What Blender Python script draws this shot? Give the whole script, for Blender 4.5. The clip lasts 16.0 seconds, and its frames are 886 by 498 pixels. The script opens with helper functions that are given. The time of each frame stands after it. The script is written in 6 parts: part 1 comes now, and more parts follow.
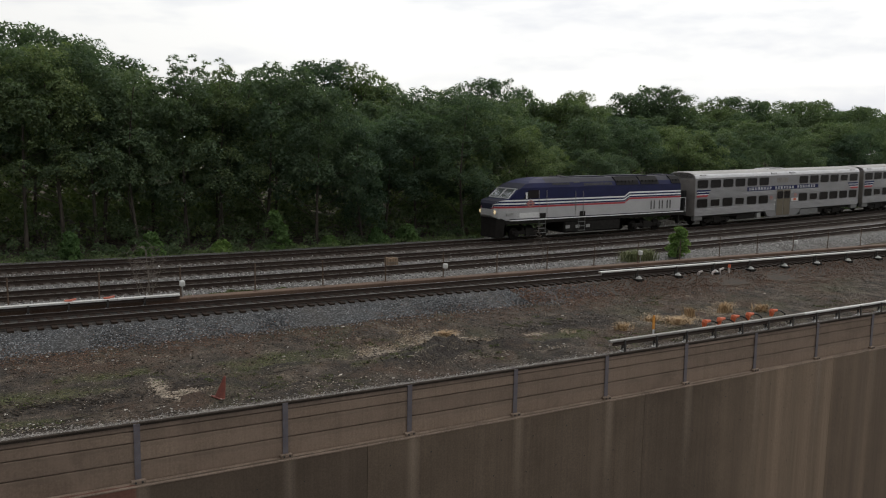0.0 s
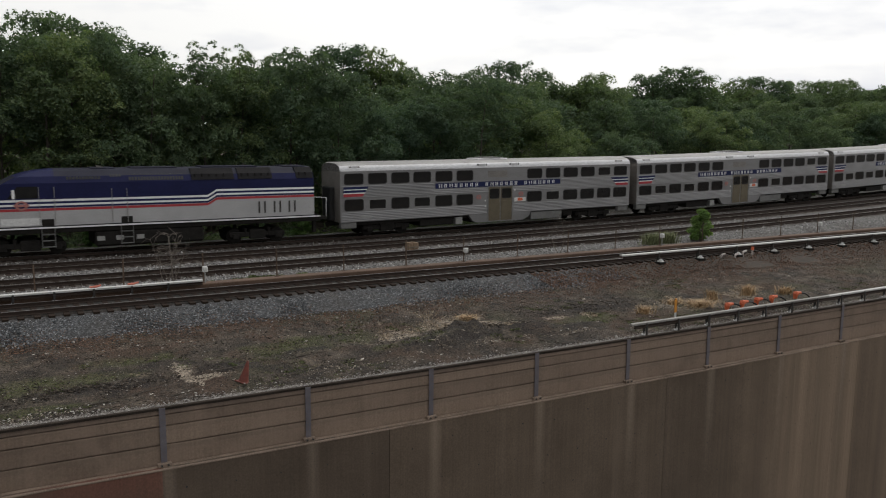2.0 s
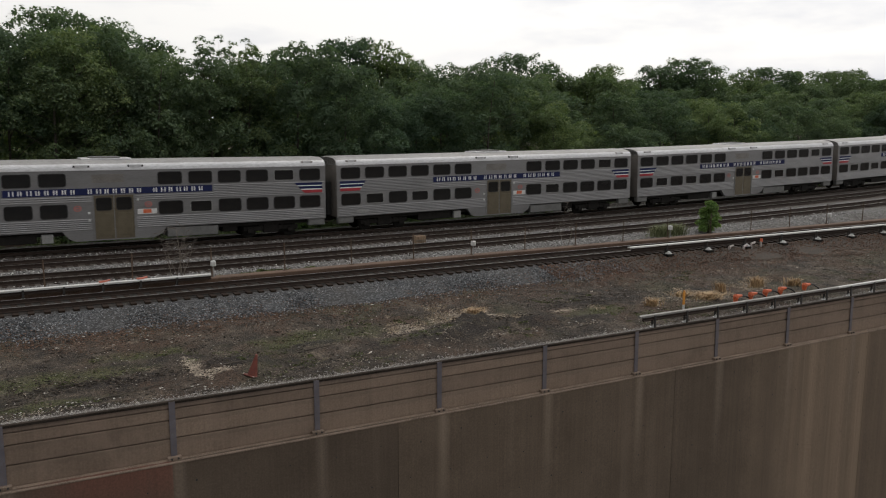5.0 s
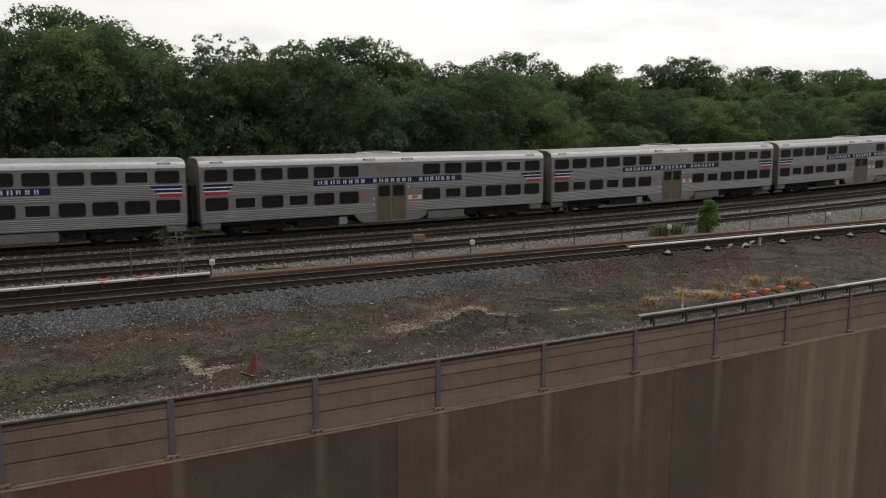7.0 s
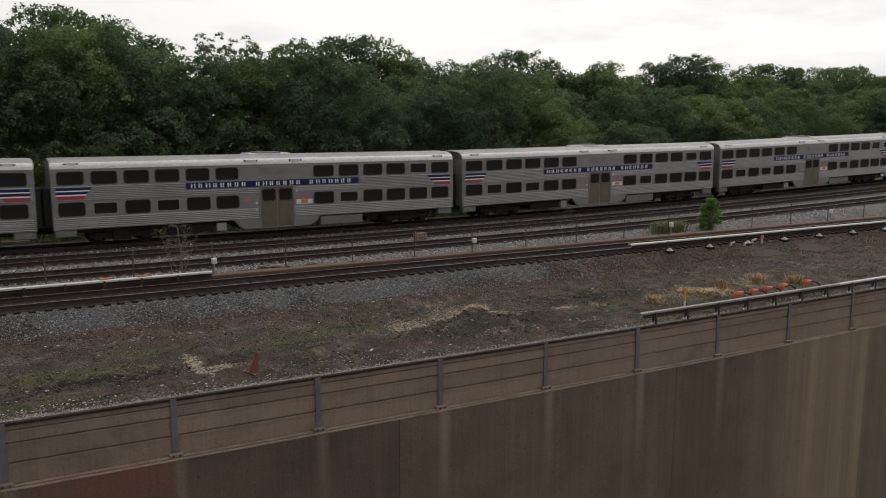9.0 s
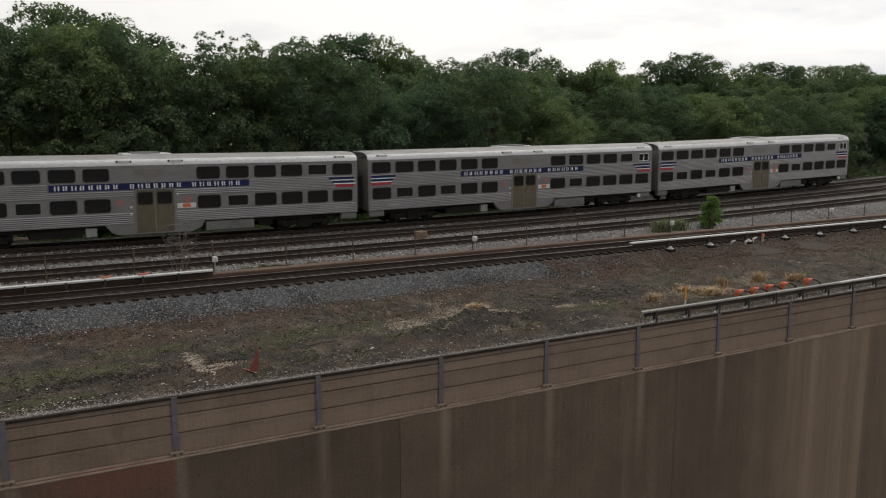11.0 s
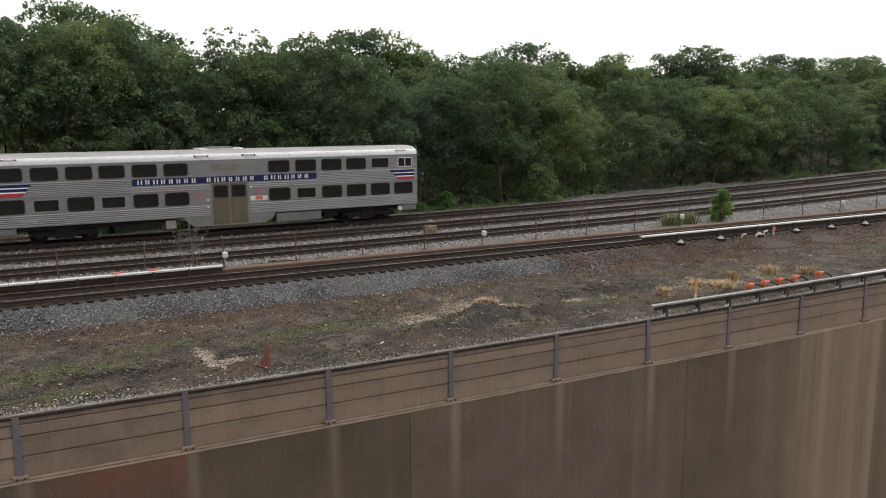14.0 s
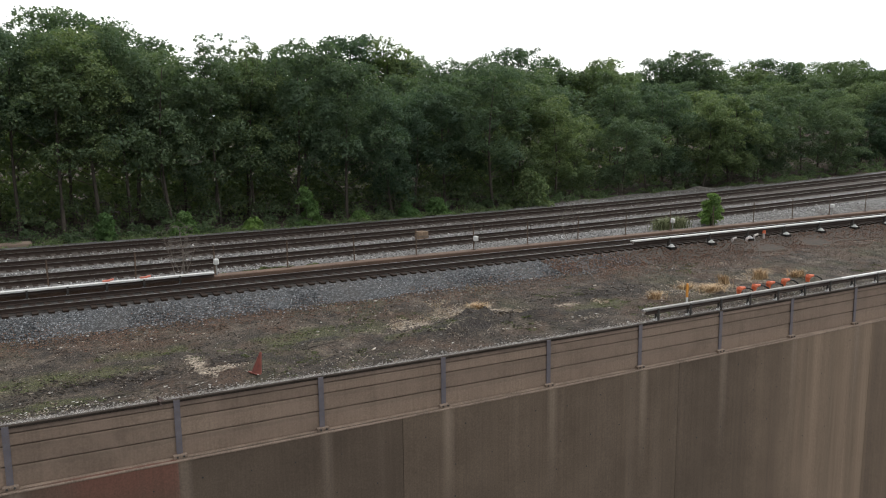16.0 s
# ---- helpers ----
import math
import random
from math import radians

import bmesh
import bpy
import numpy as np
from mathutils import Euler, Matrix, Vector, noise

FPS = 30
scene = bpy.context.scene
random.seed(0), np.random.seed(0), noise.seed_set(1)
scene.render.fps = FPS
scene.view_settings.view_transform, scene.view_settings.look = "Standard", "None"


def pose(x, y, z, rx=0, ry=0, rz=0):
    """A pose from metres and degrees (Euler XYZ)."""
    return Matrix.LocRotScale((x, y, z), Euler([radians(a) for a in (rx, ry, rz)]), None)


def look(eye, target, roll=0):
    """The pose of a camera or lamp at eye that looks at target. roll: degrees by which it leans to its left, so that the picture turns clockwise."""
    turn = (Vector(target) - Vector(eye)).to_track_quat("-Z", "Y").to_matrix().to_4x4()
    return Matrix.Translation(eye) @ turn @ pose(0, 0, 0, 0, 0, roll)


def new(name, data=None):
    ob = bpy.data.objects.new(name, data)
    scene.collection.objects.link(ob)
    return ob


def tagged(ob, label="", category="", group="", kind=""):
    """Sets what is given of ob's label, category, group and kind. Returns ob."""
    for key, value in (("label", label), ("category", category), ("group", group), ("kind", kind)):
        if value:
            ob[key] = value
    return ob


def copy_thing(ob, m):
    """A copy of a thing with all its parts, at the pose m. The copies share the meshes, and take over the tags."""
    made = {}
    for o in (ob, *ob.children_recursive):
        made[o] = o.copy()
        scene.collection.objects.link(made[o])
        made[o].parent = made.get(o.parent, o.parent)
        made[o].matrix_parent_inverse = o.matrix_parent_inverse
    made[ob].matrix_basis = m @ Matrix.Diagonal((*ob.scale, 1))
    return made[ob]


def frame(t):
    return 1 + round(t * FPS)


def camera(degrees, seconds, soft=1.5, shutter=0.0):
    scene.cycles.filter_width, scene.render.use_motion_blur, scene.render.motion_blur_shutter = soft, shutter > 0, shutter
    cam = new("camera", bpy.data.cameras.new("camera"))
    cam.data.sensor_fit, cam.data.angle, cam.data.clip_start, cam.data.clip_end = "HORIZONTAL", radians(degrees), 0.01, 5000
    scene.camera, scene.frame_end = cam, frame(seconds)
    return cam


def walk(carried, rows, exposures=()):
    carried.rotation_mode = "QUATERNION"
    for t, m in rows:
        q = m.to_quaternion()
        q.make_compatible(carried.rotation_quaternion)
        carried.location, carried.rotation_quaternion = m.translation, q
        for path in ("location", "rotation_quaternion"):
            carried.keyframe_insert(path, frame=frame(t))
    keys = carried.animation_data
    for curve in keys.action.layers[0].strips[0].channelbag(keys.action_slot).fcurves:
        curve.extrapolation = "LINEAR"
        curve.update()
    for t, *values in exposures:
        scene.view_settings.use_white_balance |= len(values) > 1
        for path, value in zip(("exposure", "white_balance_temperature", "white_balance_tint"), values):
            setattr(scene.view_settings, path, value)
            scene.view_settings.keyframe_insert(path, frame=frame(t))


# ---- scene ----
# ---- the camera: a phone held still behind a window, only turned ----
EYE = (25.41, -47.92, 6.55)
cam = camera(57.47, 16.0, soft=1.1, shutter=0.12)
walk(cam, [
    (0, pose(*EYE, 82.811, -1.052, -31.860)),
    (0.5, pose(*EYE, 82.801, -1.032, -31.836)),
    (1, pose(*EYE, 82.613, -0.888, -31.568)),
    (1.5, pose(*EYE, 82.254, -0.656, -31.019)),
    (2, pose(*EYE, 81.681, -0.471, -30.482)),
    (2.5, pose(*EYE, 81.680, -0.517, -30.644)),
    (3, pose(*EYE, 81.786, -0.529, -30.724)),
    (3.5, pose(*EYE, 81.654, -0.442, -30.546)),
    (4, pose(*EYE, 81.351, -0.258, -30.170)),
    (6.5, pose(*EYE, 81.132, -0.077, -29.955)),
    (7, pose(*EYE, 81.111, -0.153, -30.063)),
    (7.5, pose(*EYE, 81.036, -0.127, -30.035)),
    (8, pose(*EYE, 80.971, -0.086, -29.976)),
    (8.5, pose(*EYE, 80.954, -0.106, -30.014)),
    (9, pose(*EYE, 80.992, -0.029, -29.943)),
    (11.5, pose(*EYE, 80.829, -0.015, -29.865)),
    (12, pose(*EYE, 80.828, 0.090, -29.529)),
    (12.5, pose(*EYE, 80.768, 0.266, -29.188)),
    (13, pose(*EYE, 80.447, 0.182, -29.081)),
    (13.5, pose(*EYE, 80.407, 0.260, -29.190)),
    (14, pose(*EYE, 80.492, 0.329, -29.286)),
    (14.5, pose(*EYE, 80.470, 0.211, -29.347)),
    (15, pose(*EYE, 80.585, 0.398, -29.436)),
    (15.5, pose(*EYE, 80.774, 0.469, -29.814)),
    (16, pose(*EYE, 80.876, 0.562, -29.920)),
], exposures=[(0, -0.66, 6500, 10), (4, -0.68, 6550, 11), (7, -0.68, 6660, 11), (12.4, -0.68, 6660, 11), (12.7, -0.53, 6660, 11), (13.0, 0.0, 6650, 11), (13.3, 0.06, 6620, 11), (14.5, 0.03, 6580, 11), (16, 0.06, 6350, 10)])

# ---- sky and sun: bright thin overcast ----
SUN_EL, SUN_AZ = radians(48), radians(58)
world = bpy.data.worlds.new("overcast_sky")
scene.world = world
world.use_nodes = True
wn, wl = world.node_tree.nodes, world.node_tree.links
wn.clear()
w_out = wn.new("ShaderNodeOutputWorld")
w_bg = wn.new("ShaderNodeBackground")
w_sky = wn.new("ShaderNodeTexSky")
w_sky.sky_type = "NISHITA"
w_sky.sun_disc = False
w_sky.sun_elevation, w_sky.sun_rotation = SUN_EL, SUN_AZ
w_sky.dust_density = 4.0
w_co = wn.new("ShaderNodeTexCoord")
w_map = wn.new("ShaderNodeMapping")
w_map.inputs["Scale"].default_value = (2.2, 2.2, 9.0)
w_cl = wn.new("ShaderNodeTexNoise")
w_cl.inputs["Scale"].default_value = 1.6
w_cl.inputs["Detail"].default_value = 7.0
w_cl.inputs["Roughness"].default_value = 0.55
w_ramp = wn.new("ShaderNodeValToRGB")
w_ramp.color_ramp.elements[0].position, w_ramp.color_ramp.elements[0].color = 0.34, (8.3, 8.55, 9.1, 1)
w_ramp.color_ramp.elements[1].position, w_ramp.color_ramp.elements[1].color = 0.50, (11.0, 11.0, 10.8, 1)
w_mix = wn.new("ShaderNodeMix")
w_mix.data_type = "RGBA"
w_mix.inputs[0].default_value = 0.94
wl.new(w_co.outputs["Generated"], w_map.inputs["Vector"])
wl.new(w_map.outputs[0], w_cl.inputs["Vector"])
wl.new(w_cl.outputs[0], w_ramp.inputs[0])
wl.new(w_sky.outputs[0], w_mix.inputs[6])
wl.new(w_ramp.outputs[0], w_mix.inputs[7])
# the cloud deck is brightest towards the hidden low sun
w_dot = wn.new("ShaderNodeVectorMath")
w_dot.operation = "DOT_PRODUCT"
w_dot.inputs[1].default_value = (math.sin(SUN_AZ) * math.cos(SUN_EL), math.cos(SUN_AZ) * math.cos(SUN_EL), math.sin(SUN_EL))
w_lit = wn.new("ShaderNodeMapRange")
w_lit.interpolation_type = "SMOOTHSTEP"
w_lit.inputs["From Min"].default_value, w_lit.inputs["From Max"].default_value = -0.3, 0.75
w_lit.inputs["To Min"].default_value, w_lit.inputs["To Max"].default_value = 0.051, 0.155
wl.new(w_co.outputs["Generated"], w_dot.inputs[0])
wl.new(w_dot.outputs["Value"], w_lit.inputs["Value"])
wl.new(w_mix.outputs[2], w_bg.inputs["Color"])
wl.new(w_lit.outputs[0], w_bg.inputs["Strength"])
wl.new(w_bg.outputs[0], w_out.inputs[0])
sun_data = bpy.data.lights.new("sun", "SUN")
sun_data.energy, sun_data.angle, sun_data.color = 0.7, radians(20), (1.0, 0.95, 0.88)
sun = new("sun", sun_data)
sun.matrix_world = look((60 + 80 * math.sin(SUN_AZ), 80 * math.cos(SUN_AZ), 80 * math.tan(SUN_EL)), (60, 0, 0))


# ---- the line's course: X along the tracks, Y across them, gentle sag ----
_gx = np.arange(-400.0, 900.0, 1.0)
_gg = -0.02074 + 0.00046 * np.clip(_gx, 15, 112)
_gg = _gg * np.clip((_gx + 260) / 200, 0, 1) * np.clip((330 - _gx) / 180, 0, 1)
_gz = np.concatenate([[0.0], np.cumsum((_gg[1:] + _gg[:-1]) / 2)])
_gz -= np.interp(0.0, _gx, _gz)


def zc(s):
    """Height of the line's course at s."""
    return float(np.interp(s, _gx, _gz))


def yc(s):
    """Sideways shift of the main line at s."""
    return 0.5 * 0.0001165 * min(abs(s), 220.0) ** 2


def at(s, n, z=0.0):
    return Vector((s, n + yc(s), z + zc(s)))


def n_metro(s):
    """Centre of the near transit track, which bears off towards the wall."""
    return -13.3 - 0.0012 * max(0.0, min(s, 130.0) - 30.0) ** 2 - max(0.0, s - 130.0) * 0.2


def n_wall(s):
    return -25.12 - 0.033 * (s - 25.4)


# ---- materials ----
def mat(name, build):
    m = bpy.data.materials.new(name)
    m.use_nodes = True
    t = m.node_tree
    bsdf = t.nodes["Principled BSDF"]
    build(t, bsdf)
    return m


def nd(t, kind, **vals):
    n = t.nodes.new(kind)
    for k, v in vals.items():
        n.inputs[k.replace("_", " ")].default_value = v
    return n


def coords(t, scale=(1, 1, 1), kind="Object"):
    c = t.nodes.new("ShaderNodeTexCoord")
    m = nd(t, "ShaderNodeMapping", Scale=scale)
    t.links.new(c.outputs[kind], m.inputs["Vector"])
    return m.outputs[0]


def noise_of(t, vec, scale, detail=4.0, rough=0.55, dist=0.0):
    n = nd(t, "ShaderNodeTexNoise", Scale=scale, Detail=detail, Roughness=rough, Distortion=dist)
    t.links.new(vec, n.inputs["Vector"])
    return n.outputs[0]


def ramp(t, fac, *stops):
    r = t.nodes.new("ShaderNodeValToRGB")
    el = r.color_ramp.elements
    while len(el) < len(stops):
        el.new(0.5)
    for e, (p, c) in zip(el, stops):
        e.position, e.color = p, (*c, 1) if len(c) == 3 else c
    t.links.new(fac, r.inputs[0])
    return r.outputs[0]


def mixc(t, fac, a, b, mode="MIX"):
    m = t.nodes.new("ShaderNodeMix")
    m.data_type, m.blend_type = "RGBA", mode
    for sock, v in ((m.inputs[0], fac), (m.inputs[6], a), (m.inputs[7], b)):
        if isinstance(v, (int, float)):
            sock.default_value = v
        elif isinstance(v, tuple):
            sock.default_value = (*v, 1)
        else:
            t.links.new(v, sock)
    return m.outputs[2]


def bump(t, bsdf, height, strength=0.4, dist=0.02):
    b = nd(t, "ShaderNodeBump", Strength=strength, Distance=dist)
    t.links.new(height, b.inputs["Height"])
    t.links.new(b.outputs[0], bsdf.inputs["Normal"])


def two_tone(name, c1, c2, scale=3.0, rough=0.8, metal=0.0, grain=40.0, relief=0.3, depth=0.01, c3=None, vec_scale=(1, 1, 1)):
    """A surface of two tones at a large and a fine scale, with a fine relief."""
    def build(t, b):
        v = coords(t, vec_scale)
        big, fine = noise_of(t, v, scale, 5), noise_of(t, v, grain, 3)
        col = ramp(t, big, (0.35, c1), (0.65, c2))
        col = mixc(t, ramp(t, fine, (0.4, (0, 0, 0)), (0.75, (1, 1, 1))), col, c3 or tuple(min(1, x * 1.25) for x in c2))
        t.links.new(col, b.inputs["Base Color"])
        b.inputs["Roughness"].default_value, b.inputs["Metallic"].default_value = rough, metal
        bump(t, b, fine, relief, depth)
    return mat(name, build)


def part(name, bm, material, parent=None, label=""):
    me = bpy.data.meshes.new(name)
    bm.to_mesh(me)
    bm.free()
    for m in (material if isinstance(material, (list, tuple)) else [material]):
        me.materials.append(m)
    ob = new(name, me)
    ob.parent = parent
    if label:
        ob["label"] = label
    return ob


def box(bm, x0, x1, y0, y1, z0, z1, bevel=0.0, index=0):
    vs = [bm.verts.new((x, y, z)) for x in (x0, x1) for y in (y0, y1) for z in (z0, z1)]
    fs = [bm.faces.new([vs[i] for i in q]) for q in
          ((0, 1, 3, 2), (4, 6, 7, 5), (0, 4, 5, 1), (2, 3, 7, 6), (0, 2, 6, 4), (1, 5, 7, 3))]
    for f in fs:
        f.material_index = index
    if bevel:
        es = list({e for f in fs for e in f.edges})
        bmesh.ops.bevel(bm, geom=es, offset=bevel, segments=1, affect="EDGES")
    return fs


def rod(bm, a, b, r, seg=8, r2=None):
    """A round bar from a to b."""
    a, b = Vector(a), Vector(b)
    d = b - a
    q = d.to_track_quat("Z", "Y").to_matrix()
    r2 = r if r2 is None else r2
    rings = []
    for p, rr in ((a, r), (b, r2)):
        rings.append([bm.verts.new(p + q @ Vector((rr * math.cos(i * math.tau / seg), rr * math.sin(i * math.tau / seg), 0))) for i in range(seg)])
    for i in range(seg):
        j = (i + 1) % seg
        bm.faces.new((rings[0][i], rings[0][j], rings[1][j], rings[1][i]))
    bm.faces.new(rings[0][::-1]), bm.faces.new(rings[1])


def sweep(bm, profile, ss, place, closed=True, index=0):
    """Sweeps a profile of (n, z) along s; place(s, n, z) gives the point."""
    rows = [[bm.verts.new(place(s, n, z)) for n, z in profile] for s in ss]
    k = len(profile)
    for r0, r1 in zip(rows, rows[1:]):
        for i in range(k if closed else k - 1):
            j = (i + 1) % k
            f = bm.faces.new((r0[i], r1[i], r1[j], r0[j]))
            f.material_index = index
    if closed:
        bm.faces.new(rows[0]), bm.faces.new(rows[-1][::-1])


def steps(a, b, d):
    k = max(1, int(round((b - a) / d)))
    return [a + (b - a) * i / k for i in range(k + 1)]


def gravel_build(c1, c2, c3, cell=14.0, stains=(), stain=(0.05, 0.036, 0.027), earthy=None):
    def build(t, b):
        v = coords(t)
        vo = nd(t, "ShaderNodeTexVoronoi", Scale=cell)
        t.links.new(v, vo.inputs["Vector"])
        tone = nd(t, "ShaderNodeSeparateColor")
        t.links.new(vo.outputs["Color"], tone.inputs[0])
        col = ramp(t, tone.outputs[0], (0.0, c1), (0.55, c2), (1.0, c3))
        big = noise_of(t, v, 0.5, 5)
        col = mixc(t, ramp(t, big, (0.4, (0, 0, 0)), (0.8, (0.5, 0.5, 0.5))), col, (0.10, 0.075, 0.055))
        if earthy:
            # earth has washed over the stones along this stretch
            ex = t.nodes.new("ShaderNodeSeparateXYZ")
            t.links.new(v, ex.inputs[0])
            er = t.nodes.new("ShaderNodeMapRange")
            er.interpolation_type = "SMOOTHSTEP"
            er.inputs["From Min"].default_value, er.inputs["From Max"].default_value = earthy
            t.links.new(ex.outputs[0], er.inputs["Value"])
            col = mixc(t, er.outputs[0], col, mixc(t, tone.outputs[1], (0.045, 0.033, 0.024), (0.12, 0.092, 0.068)))
        if stains:
            xyz = t.nodes.new("ShaderNodeSeparateXYZ")
            wob = nd(t, "ShaderNodeMath")
            wob.operation = "MULTIPLY_ADD"
            t.links.new(noise_of(t, v, 0.9, 4), wob.inputs[0])
            wob.inputs[1].default_value = 0.8
            t.links.new(v, xyz.inputs[0])
            t.links.new(xyz.outputs[1], wob.inputs[2])
            for centre, reach, much in stains:
                off = nd(t, "ShaderNodeMath")
                off.operation = "SUBTRACT"
                t.links.new(wob.outputs[0], off.inputs[0])
                off.inputs[1].default_value = centre + 0.4
                away = nd(t, "ShaderNodeMath")
                away.operation = "ABSOLUTE"
                t.links.new(off.outputs[0], away.inputs[0])
                mr = t.nodes.new("ShaderNodeMapRange")
                mr.interpolation_type = "SMOOTHSTEP"
                mr.inputs["From Min"].default_value, mr.inputs["From Max"].default_value = reach + 0.35, reach - 0.25
                mr.inputs["To Max"].default_value = much
                t.links.new(away.outputs[0], mr.inputs["Value"])
                col = mixc(t, mr.outputs[0], col, mixc(t, tone.outputs[1], stain, tuple(c * 2.2 for c in stain)))
        # shade between the stones is multiplied into their colour
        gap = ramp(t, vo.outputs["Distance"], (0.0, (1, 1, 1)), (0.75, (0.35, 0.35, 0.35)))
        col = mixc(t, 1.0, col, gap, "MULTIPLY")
        t.links.new(col, b.inputs["Base Color"])
        b.inputs["Roughness"].default_value = 0.9
        bump(t, b, vo.outputs["Distance"], -0.9, 0.05)
    return build


M = {}
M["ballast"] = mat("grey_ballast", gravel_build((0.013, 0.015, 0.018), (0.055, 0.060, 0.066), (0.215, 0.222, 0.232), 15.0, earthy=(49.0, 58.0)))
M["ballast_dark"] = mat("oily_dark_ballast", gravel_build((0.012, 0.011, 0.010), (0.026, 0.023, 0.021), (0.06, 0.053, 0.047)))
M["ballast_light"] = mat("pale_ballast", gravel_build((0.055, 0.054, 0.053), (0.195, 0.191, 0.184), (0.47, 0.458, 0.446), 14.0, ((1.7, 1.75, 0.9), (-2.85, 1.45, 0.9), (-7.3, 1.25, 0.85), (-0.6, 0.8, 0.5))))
M["tie"] = two_tone("creosoted_tie_wood", (0.018, 0.012, 0.009), (0.040, 0.028, 0.021), 2.0, 0.97, 0, 30, 0.5, 0.01)
M["tie"].node_tree.nodes["Principled BSDF"].inputs["Specular IOR Level"].default_value = 0.15
M["rail"] = two_tone("rusted_rail_steel", (0.022, 0.014, 0.010), (0.042, 0.027, 0.020), 3.0, 0.8, 0.1, 40, 0.3, 0.004)
M["rail_head"] = two_tone("polished_rail_head", (0.30, 0.29, 0.28), (0.42, 0.41, 0.40), 3.0, 0.35, 1.0, 40, 0.1, 0.002)
M["white_cover"] = two_tone("weathered_white_fibreglass", (0.62, 0.62, 0.60), (0.74, 0.74, 0.73), 1.5, 0.5, 0, 25, 0.15, 0.003, (0.5, 0.49, 0.46))
M["cover_dull"] = two_tone("dirty_grey_fibreglass", (0.26, 0.25, 0.235), (0.40, 0.39, 0.37), 1.5, 0.6, 0, 25, 0.2, 0.004, (0.2, 0.185, 0.165))
M["dark_steel"] = two_tone("dark_steel", (0.03, 0.03, 0.032), (0.06, 0.055, 0.05), 4.0, 0.6, 0.3, 40, 0.2, 0.003)
M["rust_steel"] = two_tone("rusty_fence_steel", (0.07, 0.045, 0.03), (0.13, 0.09, 0.065), 5.0, 0.8, 0.2, 60, 0.3, 0.003)
M["curb"] = two_tone("rust_stained_concrete_kerb", (0.075, 0.040, 0.025), (0.125, 0.073, 0.047), 0.7, 0.9, 0, 20, 0.3, 0.01, (0.16, 0.115, 0.085))
M["orange"] = two_tone("faded_orange_plastic", (0.60, 0.10, 0.03), (0.75, 0.16, 0.06), 6.0, 0.5, 0, 60, 0.15, 0.003, (0.70, 0.22, 0.12))
M["black"] = two_tone("black_rubber", (0.012, 0.012, 0.012), (0.025, 0.025, 0.025), 6.0, 0.6, 0, 60, 0.1, 0.002)
M["post_blue"] = two_tone("blue_grey_painted_steel", (0.13, 0.125, 0.15), (0.19, 0.18, 0.205), 2.0, 0.6, 0.2, 40, 0.2, 0.003, (0.16, 0.13, 0.12))
M["box_white"] = two_tone("dirty_white_enamel", (0.55, 0.55, 0.54), (0.70, 0.70, 0.69), 6.0, 0.5, 0, 40, 0.1, 0.002)
M["wood_post"] = two_tone("weathered_timber", (0.10, 0.075, 0.055), (0.20, 0.16, 0.12), 4.0, 0.9, 0, 40, 0.4, 0.004)


# ---- ground, ballast and tracks ----
MOSS = ((27.3, -21.7, 2.7, 0.75), (35.6, -20.9, 2.6, 1.0), (29.6, -20.3, 1.6, 0.5), (25.6, -23.75, 3.0, 0.28), (39.5, -22.6, 2.0, 0.5), (47.5, -22.6, 2.2, 0.7))


# sandy washes and dark dug-over earth: place, half length, half width, height
SANDY = ((31.05, -22.2, 0.32, 1.1), (31.5, -23.1, 0.75, 0.22), (42.9, -20.3, 0.9, 0.45), (41.4, -20.9, 1.1, 0.4), (43.4, -21.3, 0.5, 0.5), (39.2, -21.6, 0.9, 0.25), (46.4, -21.9, 0.8, 0.3), (53.8, -23.1, 1.1, 0.5), (52.9, -22.2, 0.9, 0.3), (50.6, -22.8, 0.6, 0.4), (57.4, -22.6, 0.9, 0.6))
DUG = ((40.3, -22.9, 2.4, 0.8, 0.24), (41.6, -22.1, 1.4, 0.6, 0.32), (44.0, -22.6, 1.8, 0.7, 0.20), (32.4, -22.3, 1.3, 0.5, 0.05), (28.5, -22.6, 2.2, 0.5, 0.05), (49.0, -21.2, 2.6, 0.9, 0.08), (27.7, -24.55, 1.0, 0.16, 0.0), (35.5, -21.6, 1.2, 0.3, 0.05), (46.5, -23.2, 1.8, 0.4, 0.10))


